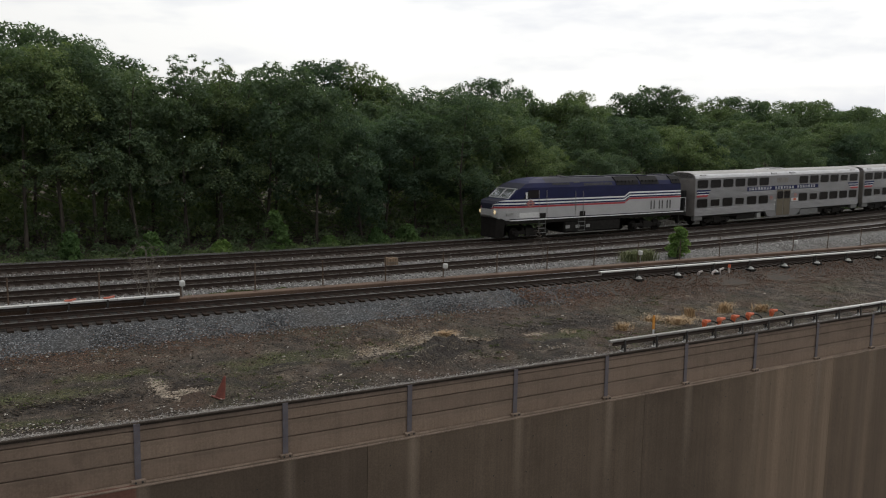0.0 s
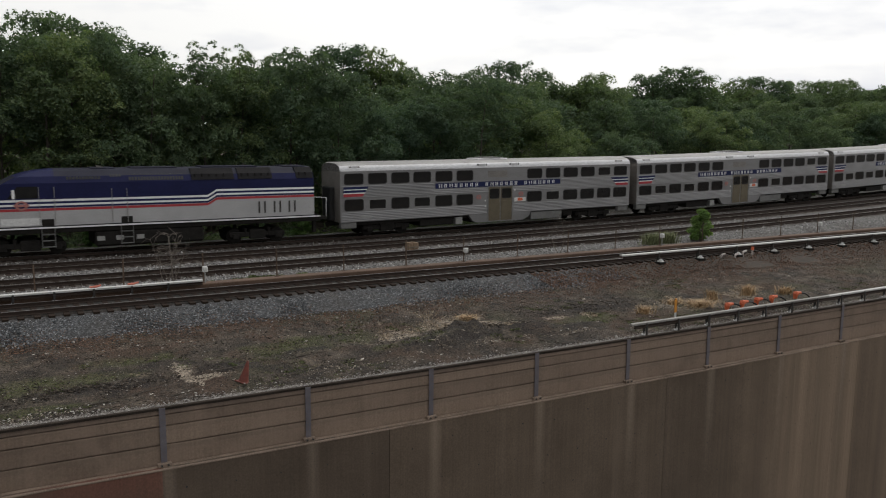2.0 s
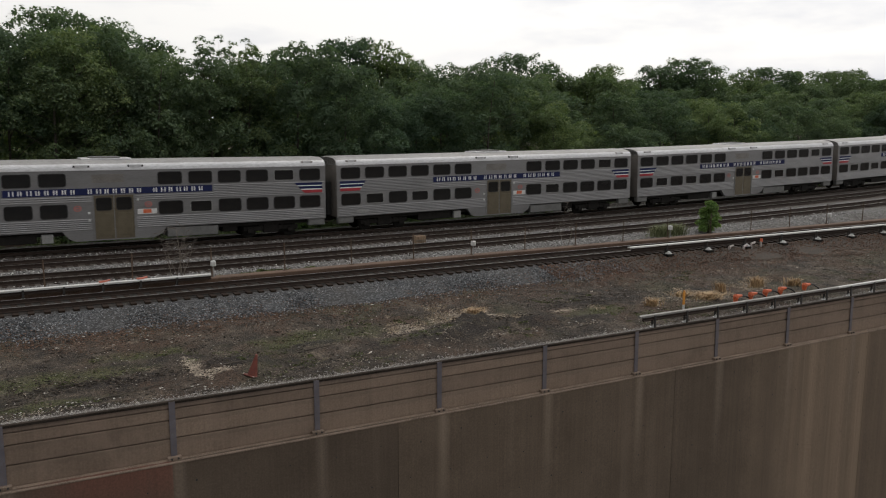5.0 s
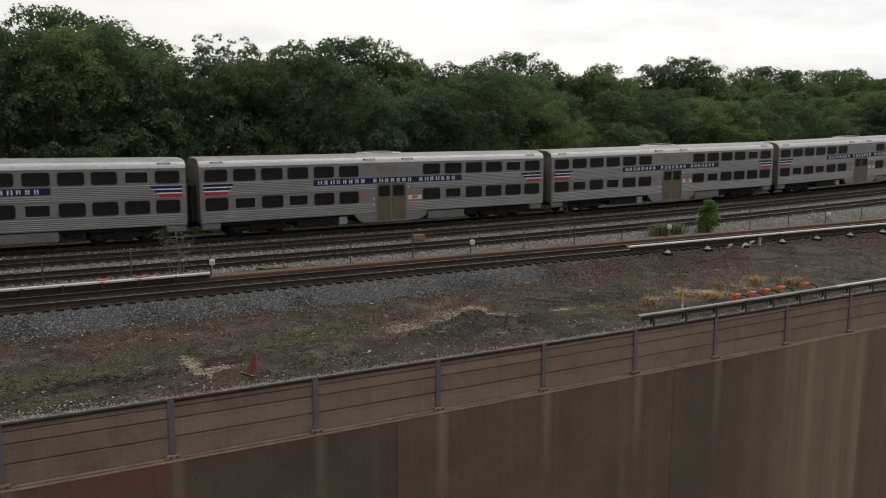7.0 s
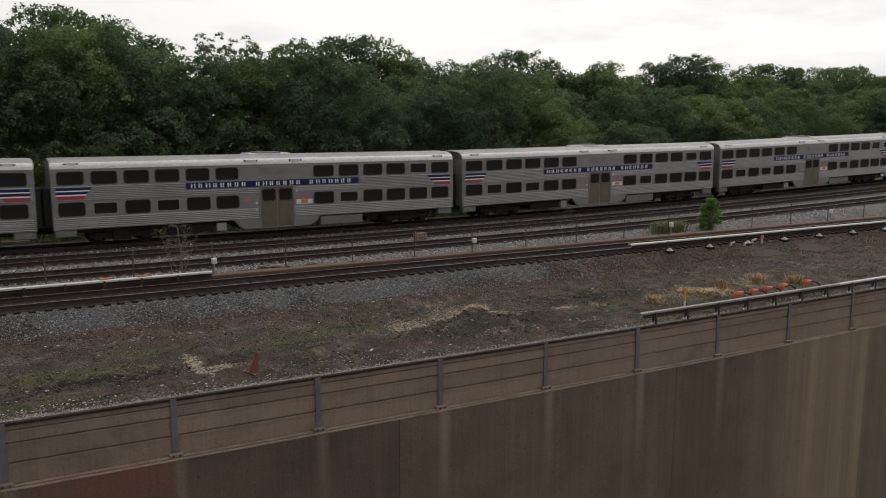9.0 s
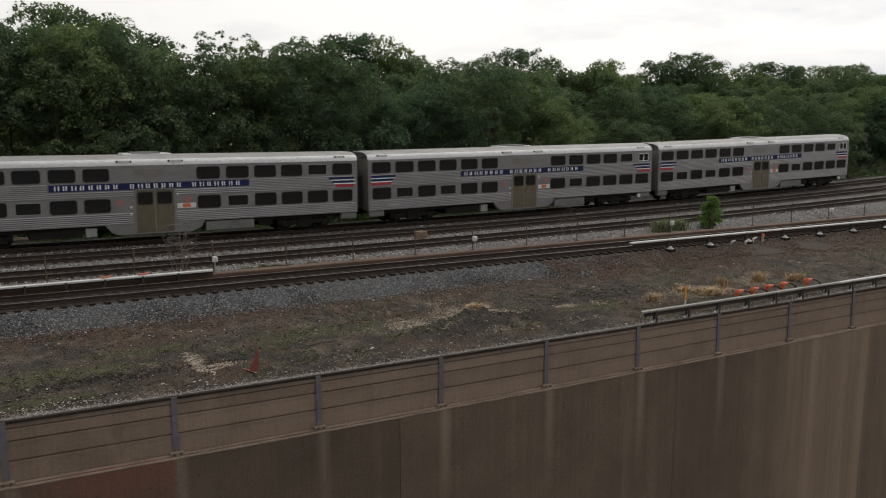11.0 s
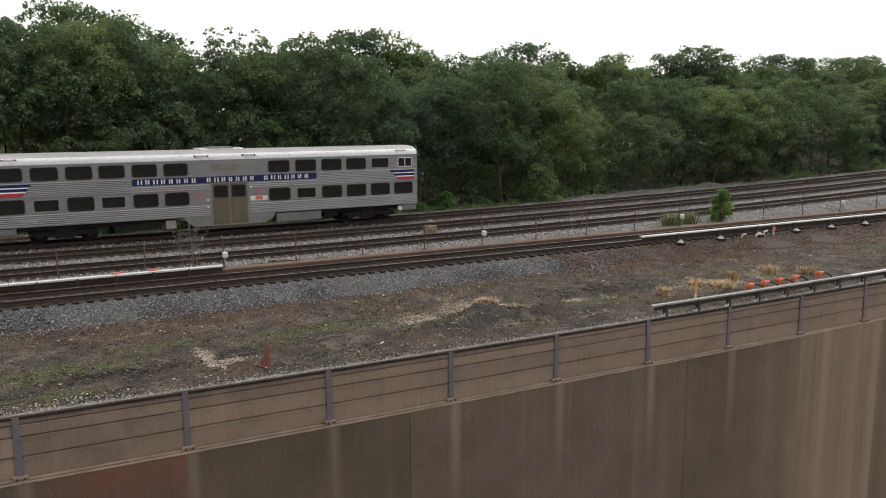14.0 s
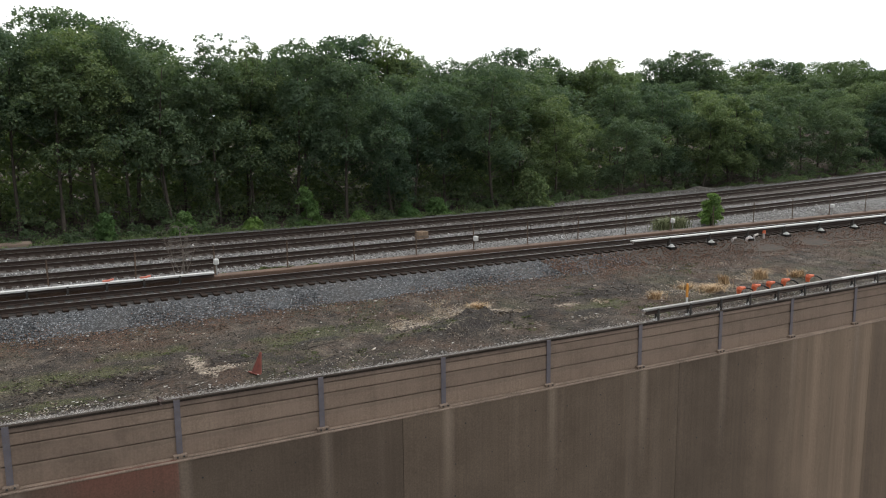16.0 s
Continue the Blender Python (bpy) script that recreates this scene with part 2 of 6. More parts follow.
def patch_mask(t, xyz, wob, s0, n0, a, c, much, ragged=5.0):
    """A ragged elliptical patch on the ground, as a mask."""
    p0 = at(s0, n0, 0)
    sq = []
    for axis, mid0, half in ((0, p0.x, a), (1, p0.y, c)):
        d = nd(t, "ShaderNodeMath")
        d.operation = "MULTIPLY_ADD"
        t.links.new(xyz.outputs[axis], d.inputs[0])
        d.inputs[1].default_value, d.inputs[2].default_value = 1 / half, -mid0 / half
        e = nd(t, "ShaderNodeMath")
        e.operation = "MULTIPLY"
        t.links.new(d.outputs[0], e.inputs[0]), t.links.new(d.outputs[0], e.inputs[1])
        sq.append(e)
    both = nd(t, "ShaderNodeMath")
    both.operation = "ADD"
    t.links.new(sq[0].outputs[0], both.inputs[0]), t.links.new(sq[1].outputs[0], both.inputs[1])
    rough = nd(t, "ShaderNodeMath")
    rough.operation = "MULTIPLY_ADD"
    t.links.new(wob, rough.inputs[0])
    rough.inputs[1].default_value = ragged
    t.links.new(both.outputs[0], rough.inputs[2])
    mr = t.nodes.new("ShaderNodeMapRange")
    mr.interpolation_type = "SMOOTHSTEP"
    mr.inputs["From Min"].default_value, mr.inputs["From Max"].default_value = 1.5 + ragged * 0.5, ragged * 0.48
    mr.inputs["To Max"].default_value = much
    t.links.new(rough.outputs[0], mr.inputs["Value"])
    return mr.outputs[0]


def ground_build(t, b):
    v = coords(t)
    big, mid, fine = noise_of(t, v, 0.22, 6, 0.6), noise_of(t, v, 1.1, 6, 0.65, 0.4), noise_of(t, v, 14.0, 5, 0.7)
    col = ramp(t, mid, (0.36, (0.026, 0.020, 0.015)), (0.5, (0.068, 0.054, 0.041)), (0.62, (0.150, 0.124, 0.096)))
    green = ramp(t, big, (0.52, (0, 0, 0)), (0.66, (0.5, 0.5, 0.5)))
    col = mixc(t, green, col, mixc(t, fine, (0.035, 0.042, 0.014), (0.11, 0.12, 0.045)))
    # cushions of moss that have spread over the dirt
    wob = noise_of(t, v, 0.8, 6, 0.7)
    xyz = t.nodes.new("ShaderNodeSeparateXYZ")
    t.links.new(v, xyz.inputs[0])
    for s0, n0, a, c in MOSS:
        col = mixc(t, patch_mask(t, xyz, wob, s0, n0, a, c, 0.8), col, mixc(t, fine, (0.045, 0.055, 0.016), (0.13, 0.145, 0.05)))
    brown = ramp(t, noise_of(t, v, 0.45, 5, 0.6), (0.52, (0, 0, 0)), (0.64, (0.75, 0.75, 0.75)))
    col = mixc(t, brown, col, mixc(t, fine, (0.06, 0.033, 0.020), (0.13, 0.08, 0.05)))
    tan = ramp(t, noise_of(t, v, 0.62, 7, 0.7, 0.8), (0.62, (0, 0, 0)), (0.68, (0.8, 0.8, 0.8)))
    col = mixc(t, tan, col, (0.33, 0.27, 0.20))
    ragged = noise_of(t, v, 2.6, 6, 0.75)
    for s0, n0, a, c, _ in DUG:
        col = mixc(t, patch_mask(t, xyz, ragged, s0, n0, a, c, 0.95), col, mixc(t, fine, (0.012, 0.010, 0.009), (0.050, 0.040, 0.033)))
    for s0, n0, a, c in SANDY:
        col = mixc(t, patch_mask(t, xyz, ragged, s0, n0, a * 0.85, c * 0.85, 0.78, 10.0), col, mixc(t, fine, (0.30, 0.25, 0.19), (0.76, 0.68, 0.57)))
    speck = ramp(t, noise_of(t, v, 22.0, 3), (0.62, (0, 0, 0)), (0.68, (1, 1, 1)))
    col = mixc(t, speck, col, (0.24, 0.21, 0.18))
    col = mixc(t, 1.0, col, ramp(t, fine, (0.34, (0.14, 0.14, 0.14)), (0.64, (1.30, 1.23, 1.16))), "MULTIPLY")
    t.links.new(col, b.inputs["Base Color"])
    b.inputs["Roughness"].default_value = 0.95
    bump(t, b, fine, 1.0, 0.12)


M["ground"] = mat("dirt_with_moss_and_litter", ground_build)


def ground_z(s, n):
    """Height of the ground sheet over the line's course."""
    a = n - n_metro(s)
    toe = -0.62
    nw = n_wall(s)
    k = (n - nw) / max(0.1, n_metro(s) - 3.3 - nw)
    if k < 1:
        z = -0.93 + (toe + 0.93) * max(0.0, k)
        rough = 0.07 * noise.noise(Vector((s * 0.8, n * 0.8, 0))) + 0.05 * noise.noise(Vector((s * 2.3, n * 2.3, 4)))
        for s0, n0, a, c, h in DUG:
            d = ((s - s0) / a) ** 2 + ((n - n0) / c) ** 2
            if d < 4:
                rough += h * math.exp(-d * 1.4) * (1 + 1.2 * noise.noise(Vector((s * 3.1, n * 3.1, 6))))
        z += rough * min(1.0, max(0.0, k) * 5) * min(1.0, (1 - k) * 4)
    elif n < 4.0:
        z = toe
    else:
        z = toe + 0.35 * (1 - math.exp(-(n - 4.0) / 4)) + 0.06 * noise.noise(Vector((s * 0.3, n * 0.3, 9)))
    return z


def build_ground():
    bm = bmesh.new()
    ss = [-1500, -700, -300, -150, -60, -20, 0, 10] + steps(18, 110, 0.6) + [114, 120, 130, 150, 180, 220, 300, 450, 700, 1100, 1800, 3000]
    us = list(np.linspace(0, 1, 22)) + [1.15, 1.4, 1.8, 2.2]
    ns = [4.0, 5.5, 8, 12, 18, 30, 60, 120, 250, 500, 1000, 2000, 3500]
    rows = []
    for s in ss:
        nw, nm = n_wall(s) + 0.02, n_metro(s) - 3.3
        row = []
        for n in [nw + (nm - nw) * u for u in us if u <= 1] + [nm + 1.5, nm + 3.3, min(3.0, nm + 8)] + ns:
            row.append(bm.verts.new(at(s, n, ground_z(s, n))))
        rows.append(row)
    for r0, r1 in zip(rows, rows[1:]):
        for i in range(len(r0) - 1):
            f = bm.faces.new((r0[i], r1[i], r1[i + 1], r0[i + 1]))
            f.smooth = True
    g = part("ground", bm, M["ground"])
    tagged(g, "rough dirt ground with moss, dead leaves and tan patches", "ground", kind="structure")
    # low ground in front of the wall
    bm = bmesh.new()
    grid = [[bm.verts.new((s, n, -14.0)) for n in (-3000, -600, -120, -60, -24)] for s in (-1500, -200, 0, 100, 300, 3000)]
    for r0, r1 in zip(grid, grid[1:]):
        for i in range(4):
            bm.faces.new((r0[i], r1[i], r1[i + 1], r0[i + 1]))
    tagged(part("ground_low", bm, M["ballast"]), "grey gravel ground at the foot of the wall", "ground", kind="structure")


SS_TRACK = [-160, -100, -60, -30, 0] + steps(10, 120, 2.5) + [130, 145, 165, 190, 220, 260, 310]


def bed(name, n_of, half_top, half_toe, material, label, z_top=-0.20, z_toe=-0.66):
    bm = bmesh.new()
    m = 9
    prof = [(-half_toe, z_toe)] + [(-half_top + 2 * half_top * i / m, z_top) for i in range(m + 1)] + [(half_toe, z_toe)]
    ss = [-160, -60, 0, 10] + steps(18, 110, 0.5) + [115, 122, 130, 145, 165, 190, 220, 260, 310]
    rows = []
    for s in ss:
        row = []
        for n, z in prof:
            w = 0.05 * noise.noise(Vector((s * 1.3, n * 1.3, 2))) + (0.30 * noise.noise(Vector((s * 0.45, n, 7))) + 0.14 * noise.noise(Vector((s * 1.9, n, 1))) if z == z_toe else 0)
            row.append(bm.verts.new(at(s, n_of(s) + n + (w * 1.5 if z == z_toe else 0), z + (w * 0.35 if z != z_toe else 0))))
        rows.append(row)
    for r0, r1 in zip(rows, rows[1:]):
        for i in range(len(prof) - 1):
            bm.faces.new((r0[i], r1[i], r1[i + 1], r0[i + 1])).smooth = True
    return tagged(part(name, bm, material), label, "ballast", kind="structure")


RAIL_SIDE = [(-0.07, -0.17), (-0.07, -0.155), (-0.012, -0.13), (-0.012, -0.045), (-0.036, -0.035), (-0.036, -0.004),
             (0.036, -0.004), (0.036, -0.035), (0.012, -0.045), (0.012, -0.13), (0.07, -0.155), (0.07, -0.17)]


def build_track(n_of, label, s0=20.0, s1=118.0, spacing=0.52):
    track = tagged(new("railway_track"), label, "railway track", "tracks of the line", "structure")
    for side in (-0.7525, 0.7525):
        bm = bmesh.new()
        sweep(bm, RAIL_SIDE, SS_TRACK, lambda s, n, z: at(s, n_of(s) + side + n, z))
        rail = part("rail", bm, M["rail"], track, "rusty brown steel rail")
        bm = bmesh.new()
        sweep(bm, [(-0.030, -0.004), (-0.030, 0.0), (0.030, 0.0), (0.030, -0.004)], SS_TRACK, lambda s, n, z: at(s, n_of(s) + side + n, z))
        part("running_surface", bm, M["rail_head"], rail, "worn bright rail top")
    bm = bmesh.new()
    box(bm, -0.115, 0.115, -1.3, 1.3, -0.36, -0.172, 0.012)
    tie_me = bpy.data.meshes.new("tie")
    bm.to_mesh(tie_me)
    bm.free()
    tie_me.materials.append(M["tie"])
    rng = random.Random(int(abs(n_of(50.0)) * 100))
    s = s0
    while s < s1:
        tie = new("tie", tie_me)
        tie.parent = track
        slope = (n_of(s + 0.5) - n_of(s - 0.5))
        tie.matrix_basis = Matrix.Translation(at(s, n_of(s) + rng.uniform(-0.05, 0.05), rng.uniform(-0.012, 0.0))) @ Euler((0, rng.uniform(-0.02, 0.02), slope + rng.uniform(-0.02, 0.02))).to_matrix().to_4x4()
        s += spacing * rng.uniform(0.94, 1.06)
    bm = bmesh.new()
    for s in steps(-150, s0 - 0.6, 0.55) + steps(s1 + 0.5, 300, 0.55):
        p = at(s, n_of(s))
        box(bm, p.x - 0.115, p.x + 0.115, p.y - 1.3, p.y + 1.3, p.z - 0.34, p.z - 0.172)
    tagged(part("distant_ties", bm, M["tie"], track), kind="stuff")
    return track


# ---- concrete wall with steel posts ----
def concrete_build(c1, c2, streak, stain, marks=False, grime=0.0):
    def build(t, b):
        v = coords(t)
        big, fine = noise_of(t, v, 0.5, 5), noise_of(t, v, 18, 4)
        long = noise_of(t, coords(t, (1.6, 1.6, 0.05)), 1.5, 6, 0.65)
        info = t.nodes.new("ShaderNodeObjectInfo")
        col = ramp(t, big, (0.3, c1), (0.7, c2))
        if marks:
            # window reflection painted as a pale wash on the far stretch, and a red-stained stretch
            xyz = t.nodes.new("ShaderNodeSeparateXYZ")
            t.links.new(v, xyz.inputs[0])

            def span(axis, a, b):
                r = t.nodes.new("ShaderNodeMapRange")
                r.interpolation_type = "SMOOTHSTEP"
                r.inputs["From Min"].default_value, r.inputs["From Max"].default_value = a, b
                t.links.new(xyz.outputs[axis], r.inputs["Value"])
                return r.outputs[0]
            window_glare = mixc(t, 1.0, span(0, 50.5, 59.0), ramp(t, noise_of(t, coords(t, (1.3, 1.3, 0.03)), 0.45, 2), (0.35, (0.35, 0.35, 0.35)), (0.65, (1, 1, 1))), "MULTIPLY")
            col = mixc(t, mixc(t, 1.0, window_glare, (0.7, 0.7, 0.7), "MULTIPLY"), col, (0.46, 0.34, 0.24))
            # pale runs below each post
            saw = nd(t, "ShaderNodeMath")
            saw.operation = "PINGPONG"
            shift = nd(t, "ShaderNodeMath")
            shift.operation = "SUBTRACT"
            t.links.new(xyz.outputs[0], shift.inputs[0])
            shift.inputs[1].default_value = BAY0 + 0.06 - 20 * BAY
            t.links.new(shift.outputs[0], saw.inputs[0])
            saw.inputs[1].default_value = BAY / 2
            run = t.nodes.new("ShaderNodeMapRange")
            run.interpolation_type = "SMOOTHSTEP"
            run.inputs["From Min"].default_value, run.inputs["From Max"].default_value = 0.30, 0.04
            t.links.new(saw.outputs[0], run.inputs["Value"])
            runs = mixc(t, 1.0, mixc(t, 1.0, run.outputs[0], span(2, -8.0, -2.6), "MULTIPLY"), ramp(t, long, (0.3, (0.2, 0.2, 0.2)), (0.6, (0.75, 0.75, 0.75))), "MULTIPLY")
            col = mixc(t, runs, col, (0.30, 0.235, 0.18))
            red = mixc(t, 1.0, mixc(t, 1.0, span(0, 29.62, 29.58), span(0, 25.2, 27.5), "MULTIPLY"), span(2, -5.0, -3.0), "MULTIPLY")
            col = mixc(t, mixc(t, 1.0, red, (0.55, 0.55, 0.55), "MULTIPLY"), col, (0.27, 0.10, 0.07))
        col = mixc(t, ramp(t, long, (0.48, (0, 0, 0)), (0.72, (0.32, 0.32, 0.32))), col, streak)
        col = mixc(t, ramp(t, noise_of(t, coords(t, (1.2, 1.2, 0.04)), 0.8, 5, 0.6), (0.55, (0, 0, 0)), (0.75, (0.3, 0.3, 0.3))), col, stain)
        col = mixc(t, 1.0, col, ramp(t, fine, (0.3, (0.8, 0.8, 0.8)), (0.7, (1.1, 1.1, 1.1))), "MULTIPLY")
        col = mixc(t, 1.0, col, ramp(t, info.outputs["Random"], (0.0, (0.80, 0.79, 0.79)), (1.0, (1.10, 1.09, 1.08))), "MULTIPLY")
        # fine vertical board marks and trickles, darker and paler by turns
        thin = noise_of(t, coords(t, (13.0, 13.0, 0.16)), 1.0, 5, 0.7)
        col = mixc(t, 1.0, col, ramp(t, thin, (0.34, (0.90, 0.895, 0.89)), (0.5, (1.0, 1.0, 1.0)), (0.68, (1.07, 1.065, 1.06))), "MULTIPLY")
        if grime:
            # dirt settled along the joints of each plank
            gen = t.nodes.new("ShaderNodeTexCoord")
            gx = t.nodes.new("ShaderNodeSeparateXYZ")
            t.links.new(gen.outputs["Generated"], gx.inputs[0])
            wave = nd(t, "ShaderNodeMath")
            wave.operation = "MULTIPLY_ADD"
            t.links.new(noise_of(t, coords(t, (1.4, 1.4, 1.0)), 1.8, 6, 0.7), wave.inputs[0])
            wave.inputs[1].default_value = 0.5
            t.links.new(gx.outputs[2], wave.inputs[2])
            edge = ramp(t, wave.outputs[0], (0.24, (0.30, 0.30, 0.30)), (0.40, (0, 0, 0)), (1.20 - grime, (0, 0, 0)), (1.15, (grime, grime, grime)))
            col = mixc(t, edge, col, (0.105, 0.080, 0.063))
            blot = ramp(t, noise_of(t, v, 0.8, 5, 0.6, 0.6), (0.45, (0, 0, 0)), (0.66, (0.45, 0.45, 0.45)))
            col = mixc(t, blot, col, (0.29, 0.212, 0.162))
        t.links.new(col, b.inputs["Base Color"])
        b.inputs["Roughness"].default_value = 0.85
        bump(t, b, fine, 0.35, 0.01)
    return build


BAY, BAY0 = 4.255, 25.44
M["plank"] = mat("precast_concrete_plank", concrete_build((0.232, 0.170, 0.127), (0.306, 0.229, 0.171), (0.212, 0.158, 0.120), (0.415, 0.312, 0.236), grime=0.22))
M["plank_top"] = mat("precast_plank_dark_with_run_off", concrete_build((0.200, 0.150, 0.117), (0.280, 0.210, 0.162), (0.120, 0.092, 0.074), (0.330, 0.250, 0.190), grime=0.60))
M["wall"] = mat("stained_cast_concrete_with_glare", concrete_build((0.110, 0.081, 0.057), (0.156, 0.116, 0.083), (0.110, 0.084, 0.064), (0.265, 0.202, 0.152), True))
M["ledge"] = two_tone("dusty_concrete_ledge", (0.135, 0.100, 0.076), (0.275, 0.208, 0.160), 1.1, 0.9, 0, 25, 0.4, 0.01)
M["dark_lip"] = two_tone("dark_weathered_edge", (0.020, 0.016, 0.013), (0.048, 0.039, 0.032), 1.2, 0.9, 0, 30, 0.3, 0.006)
M["dark_lip"].node_tree.nodes["Principled BSDF"].inputs["Specular IOR Level"].default_value = 0.05

M["strip"] = mat("fine_grey_brown_gravel", gravel_build((0.07, 0.062, 0.055), (0.23, 0.207, 0.185), (0.50, 0.47, 0.435), 24.0))

Z_LEDGE, Z_TOP = -2.50, -0.82


def wall_pt(s, off, z):
    return at(s, n_wall(s) + off, z)


def build_wall():
    wall = tagged(new("wall_retaining"), "brown-grey precast concrete plank wall with blue-grey steel posts on a cast base", "retaining wall", kind="structure")
    rng = random.Random(7)
    # steel H posts
    for k in range(-6, 26):
        s = BAY0 + k * BAY
        bm = bmesh.new()
        w, d = 0.085, 0.10
        prof = [(-w, -d), (w, -d), (w, -d + 0.016), (0.008, -d + 0.016), (0.008, d - 0.016), (w, d - 0.016), (w, d), (-w, d), (-w, d - 0.016), (-0.008, d - 0.016), (-0.008, -d + 0.016), (-w, -d + 0.016)]
        lo = [bm.verts.new(wall_pt(s + x, y, Z_LEDGE)) for x, y in prof]
        hi = [bm.verts.new(wall_pt(s + x, y, Z_TOP + 0.01)) for x, y in prof]
        for i in range(12):
            j = (i + 1) % 12
            bm.faces.new((lo[i], lo[j], hi[j], hi[i]))
        bm.faces.new(hi), bm.faces.new(lo[::-1])
        post = part("post", bm, M["post_blue"], wall, "blue-grey painted steel post")
        bm = bmesh.new()
        p = wall_pt(s, 0, Z_LEDGE)
        box(bm, p.x - 0.19, p.x + 0.19, p.y - 0.21, p.y - 0.06, p.z, p.z + 0.10, 0.01)
        part("base_plate", bm, M["ledge"], post, "grey base plate")
        bm = bmesh.new()
        for dx in (-0.09, 0.09):
            rod(bm, (p.x + dx, p.y - 0.215, p.z + 0.055), (p.x + dx, p.y - 0.245, p.z + 0.055), 0.03, 8)
        part("bolt", bm, M["dark_steel"], post)
    # planks between the posts
    rows = ((Z_LEDGE, -1.90), (-1.90, -1.36), (-1.36, -1.03), (-1.03, Z_TOP))
    for k in range(-6, 25):
        a, b = BAY0 + k * BAY + 0.02, BAY0 + (k + 1) * BAY - 0.02
        for z0, z1 in rows:
            bm = bmesh.new()
            dy = rng.uniform(-0.012, 0.012)
            ev = [(-0.015 + dy, z0 + 0.012), (-0.055 + dy, z0 + 0.024), (-0.06 + dy, z0 + 0.04), (-0.06 + dy, z1 - 0.022), (-0.052 + dy, z1 - 0.012), (-0.015 + dy, z1 - 0.004), (0.075, z1 - 0.004), (0.075, z0 + 0.012)]
            sweep(bm, ev, steps(a, b, 1.5), wall_pt)
            part("plank", bm, M["plank_top"] if z1 == Z_TOP else M["plank"], wall)
    # cast base in sections
    joints = [0.6, 12.6, 24.6, 36.6, 48.6, 60.6, 72.6, 84.6, 96.6, 108.6, 120.6, 132.6]
    for a, b in zip(joints, joints[1:]):
        bm = bmesh.new()
        sweep(bm, [(-0.27, -15.0), (-0.27, Z_LEDGE - 0.05), (-0.24, Z_LEDGE), (0.3, Z_LEDGE), (0.3, -15.0)], steps(a + 0.008, b - 0.008, 1.5), wall_pt)
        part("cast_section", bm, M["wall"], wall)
        bm = bmesh.new()
        ss = steps(a + 0.004, b - 0.004, 0.35)
        chip = {s: 0.02 * noise.noise(Vector((s * 1.9, 0, 5))) + 0.012 * noise.noise(Vector((s * 6.1, 2, 5))) for s in ss}
        sweep(bm, [(-0.278, -0.075), (-0.290, -0.045), (-0.275, -0.015), (-0.03, 0.02), (-0.03, -0.075)], ss, lambda s, n, z: wall_pt(s, n - (chip[s] if n < -0.2 else 0), Z_LEDGE + z + (chip[s] * 0.5 if n < -0.2 else 0)))
        part("ledge", bm, M["ledge"], wall, "dusty concrete ledge")
    # strip of fine gravel lying against the back of the planks
    bm = bmesh.new()
    strip = []
    for s in steps(12.0, 100.0, 0.3):
        w = 0.48 + 0.14 * noise.noise(Vector((s * 0.7, 1, 1))) + 0.08 * noise.noise(Vector((s * 2.9, 5, 1)))
        strip.append([bm.verts.new(wall_pt(s, off, ground_z(s, n_wall(s) + off) + lift)) for off, lift in ((0.03, 0.03), (0.03 + w * 0.5, 0.045), (0.03 + w * 0.85, 0.03), (0.03 + w, -0.03))])
    for r0, r1 in zip(strip, strip[1:]):
        for i in range(3):
            bm.faces.new((r0[i], r1[i], r1[i + 1], r0[i + 1])).smooth = True
    part("gravel_strip", bm, M["strip"], wall, "grey-brown fine gravel behind the top edge")
    # dark lip along the top, and tie holes in the cast face
    bm = bmesh.new()
    sweep(bm, [(-0.082, Z_TOP - 0.055), (-0.086, Z_TOP + 0.012), (-0.07, Z_TOP + 0.02), (0.03, Z_TOP + 0.02), (0.03, Z_TOP - 0.055)], steps(0.6, 132.6, 1.5), wall_pt)
    part("top_lip", bm, M["dark_lip"], wall, "dark weathered top edge")
    for row in range(4):
        s = 22.0 + 0.5 * row
        while s < 62:
            p = wall_pt(s, -0.27, -3.25 - 1.25 * row + rng.uniform(-0.12, 0.12))
            bm = bmesh.new()
            rod(bm, p + Vector((0, -0.006, 0)), p + Vector((0, 0.03, 0)), rng.uniform(0.018, 0.03), 8)
            part("tie_hole", bm, M["black"], wall)
            s += 1.42 + rng.uniform(-0.1, 0.1)
    bm = bmesh.new()
    for a, b in ((-400.0, 0.6), (132.6, 600.0)):
        sweep(bm, [(-0.27, -15.0), (-0.27, Z_TOP), (0.3, Z_TOP), (0.3, -15.0)], steps(a, b, 20), wall_pt)
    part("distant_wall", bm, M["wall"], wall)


build_ground()
build_wall()
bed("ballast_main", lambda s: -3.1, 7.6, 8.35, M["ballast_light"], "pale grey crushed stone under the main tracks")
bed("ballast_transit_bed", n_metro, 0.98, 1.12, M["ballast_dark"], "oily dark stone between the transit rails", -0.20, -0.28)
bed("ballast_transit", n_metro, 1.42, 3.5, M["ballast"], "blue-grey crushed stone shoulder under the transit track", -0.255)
for centre, text in ((1.5, "main track with rusty rails on dark timber ties"), (-2.95, "main track with rusty rails on dark timber ties"), (-7.4, "side track with rusty rails in pale ballast")):
    build_track(lambda s, c=centre: c, text)
build_track(n_metro, "dark transit track with rusty rails and oily ties")


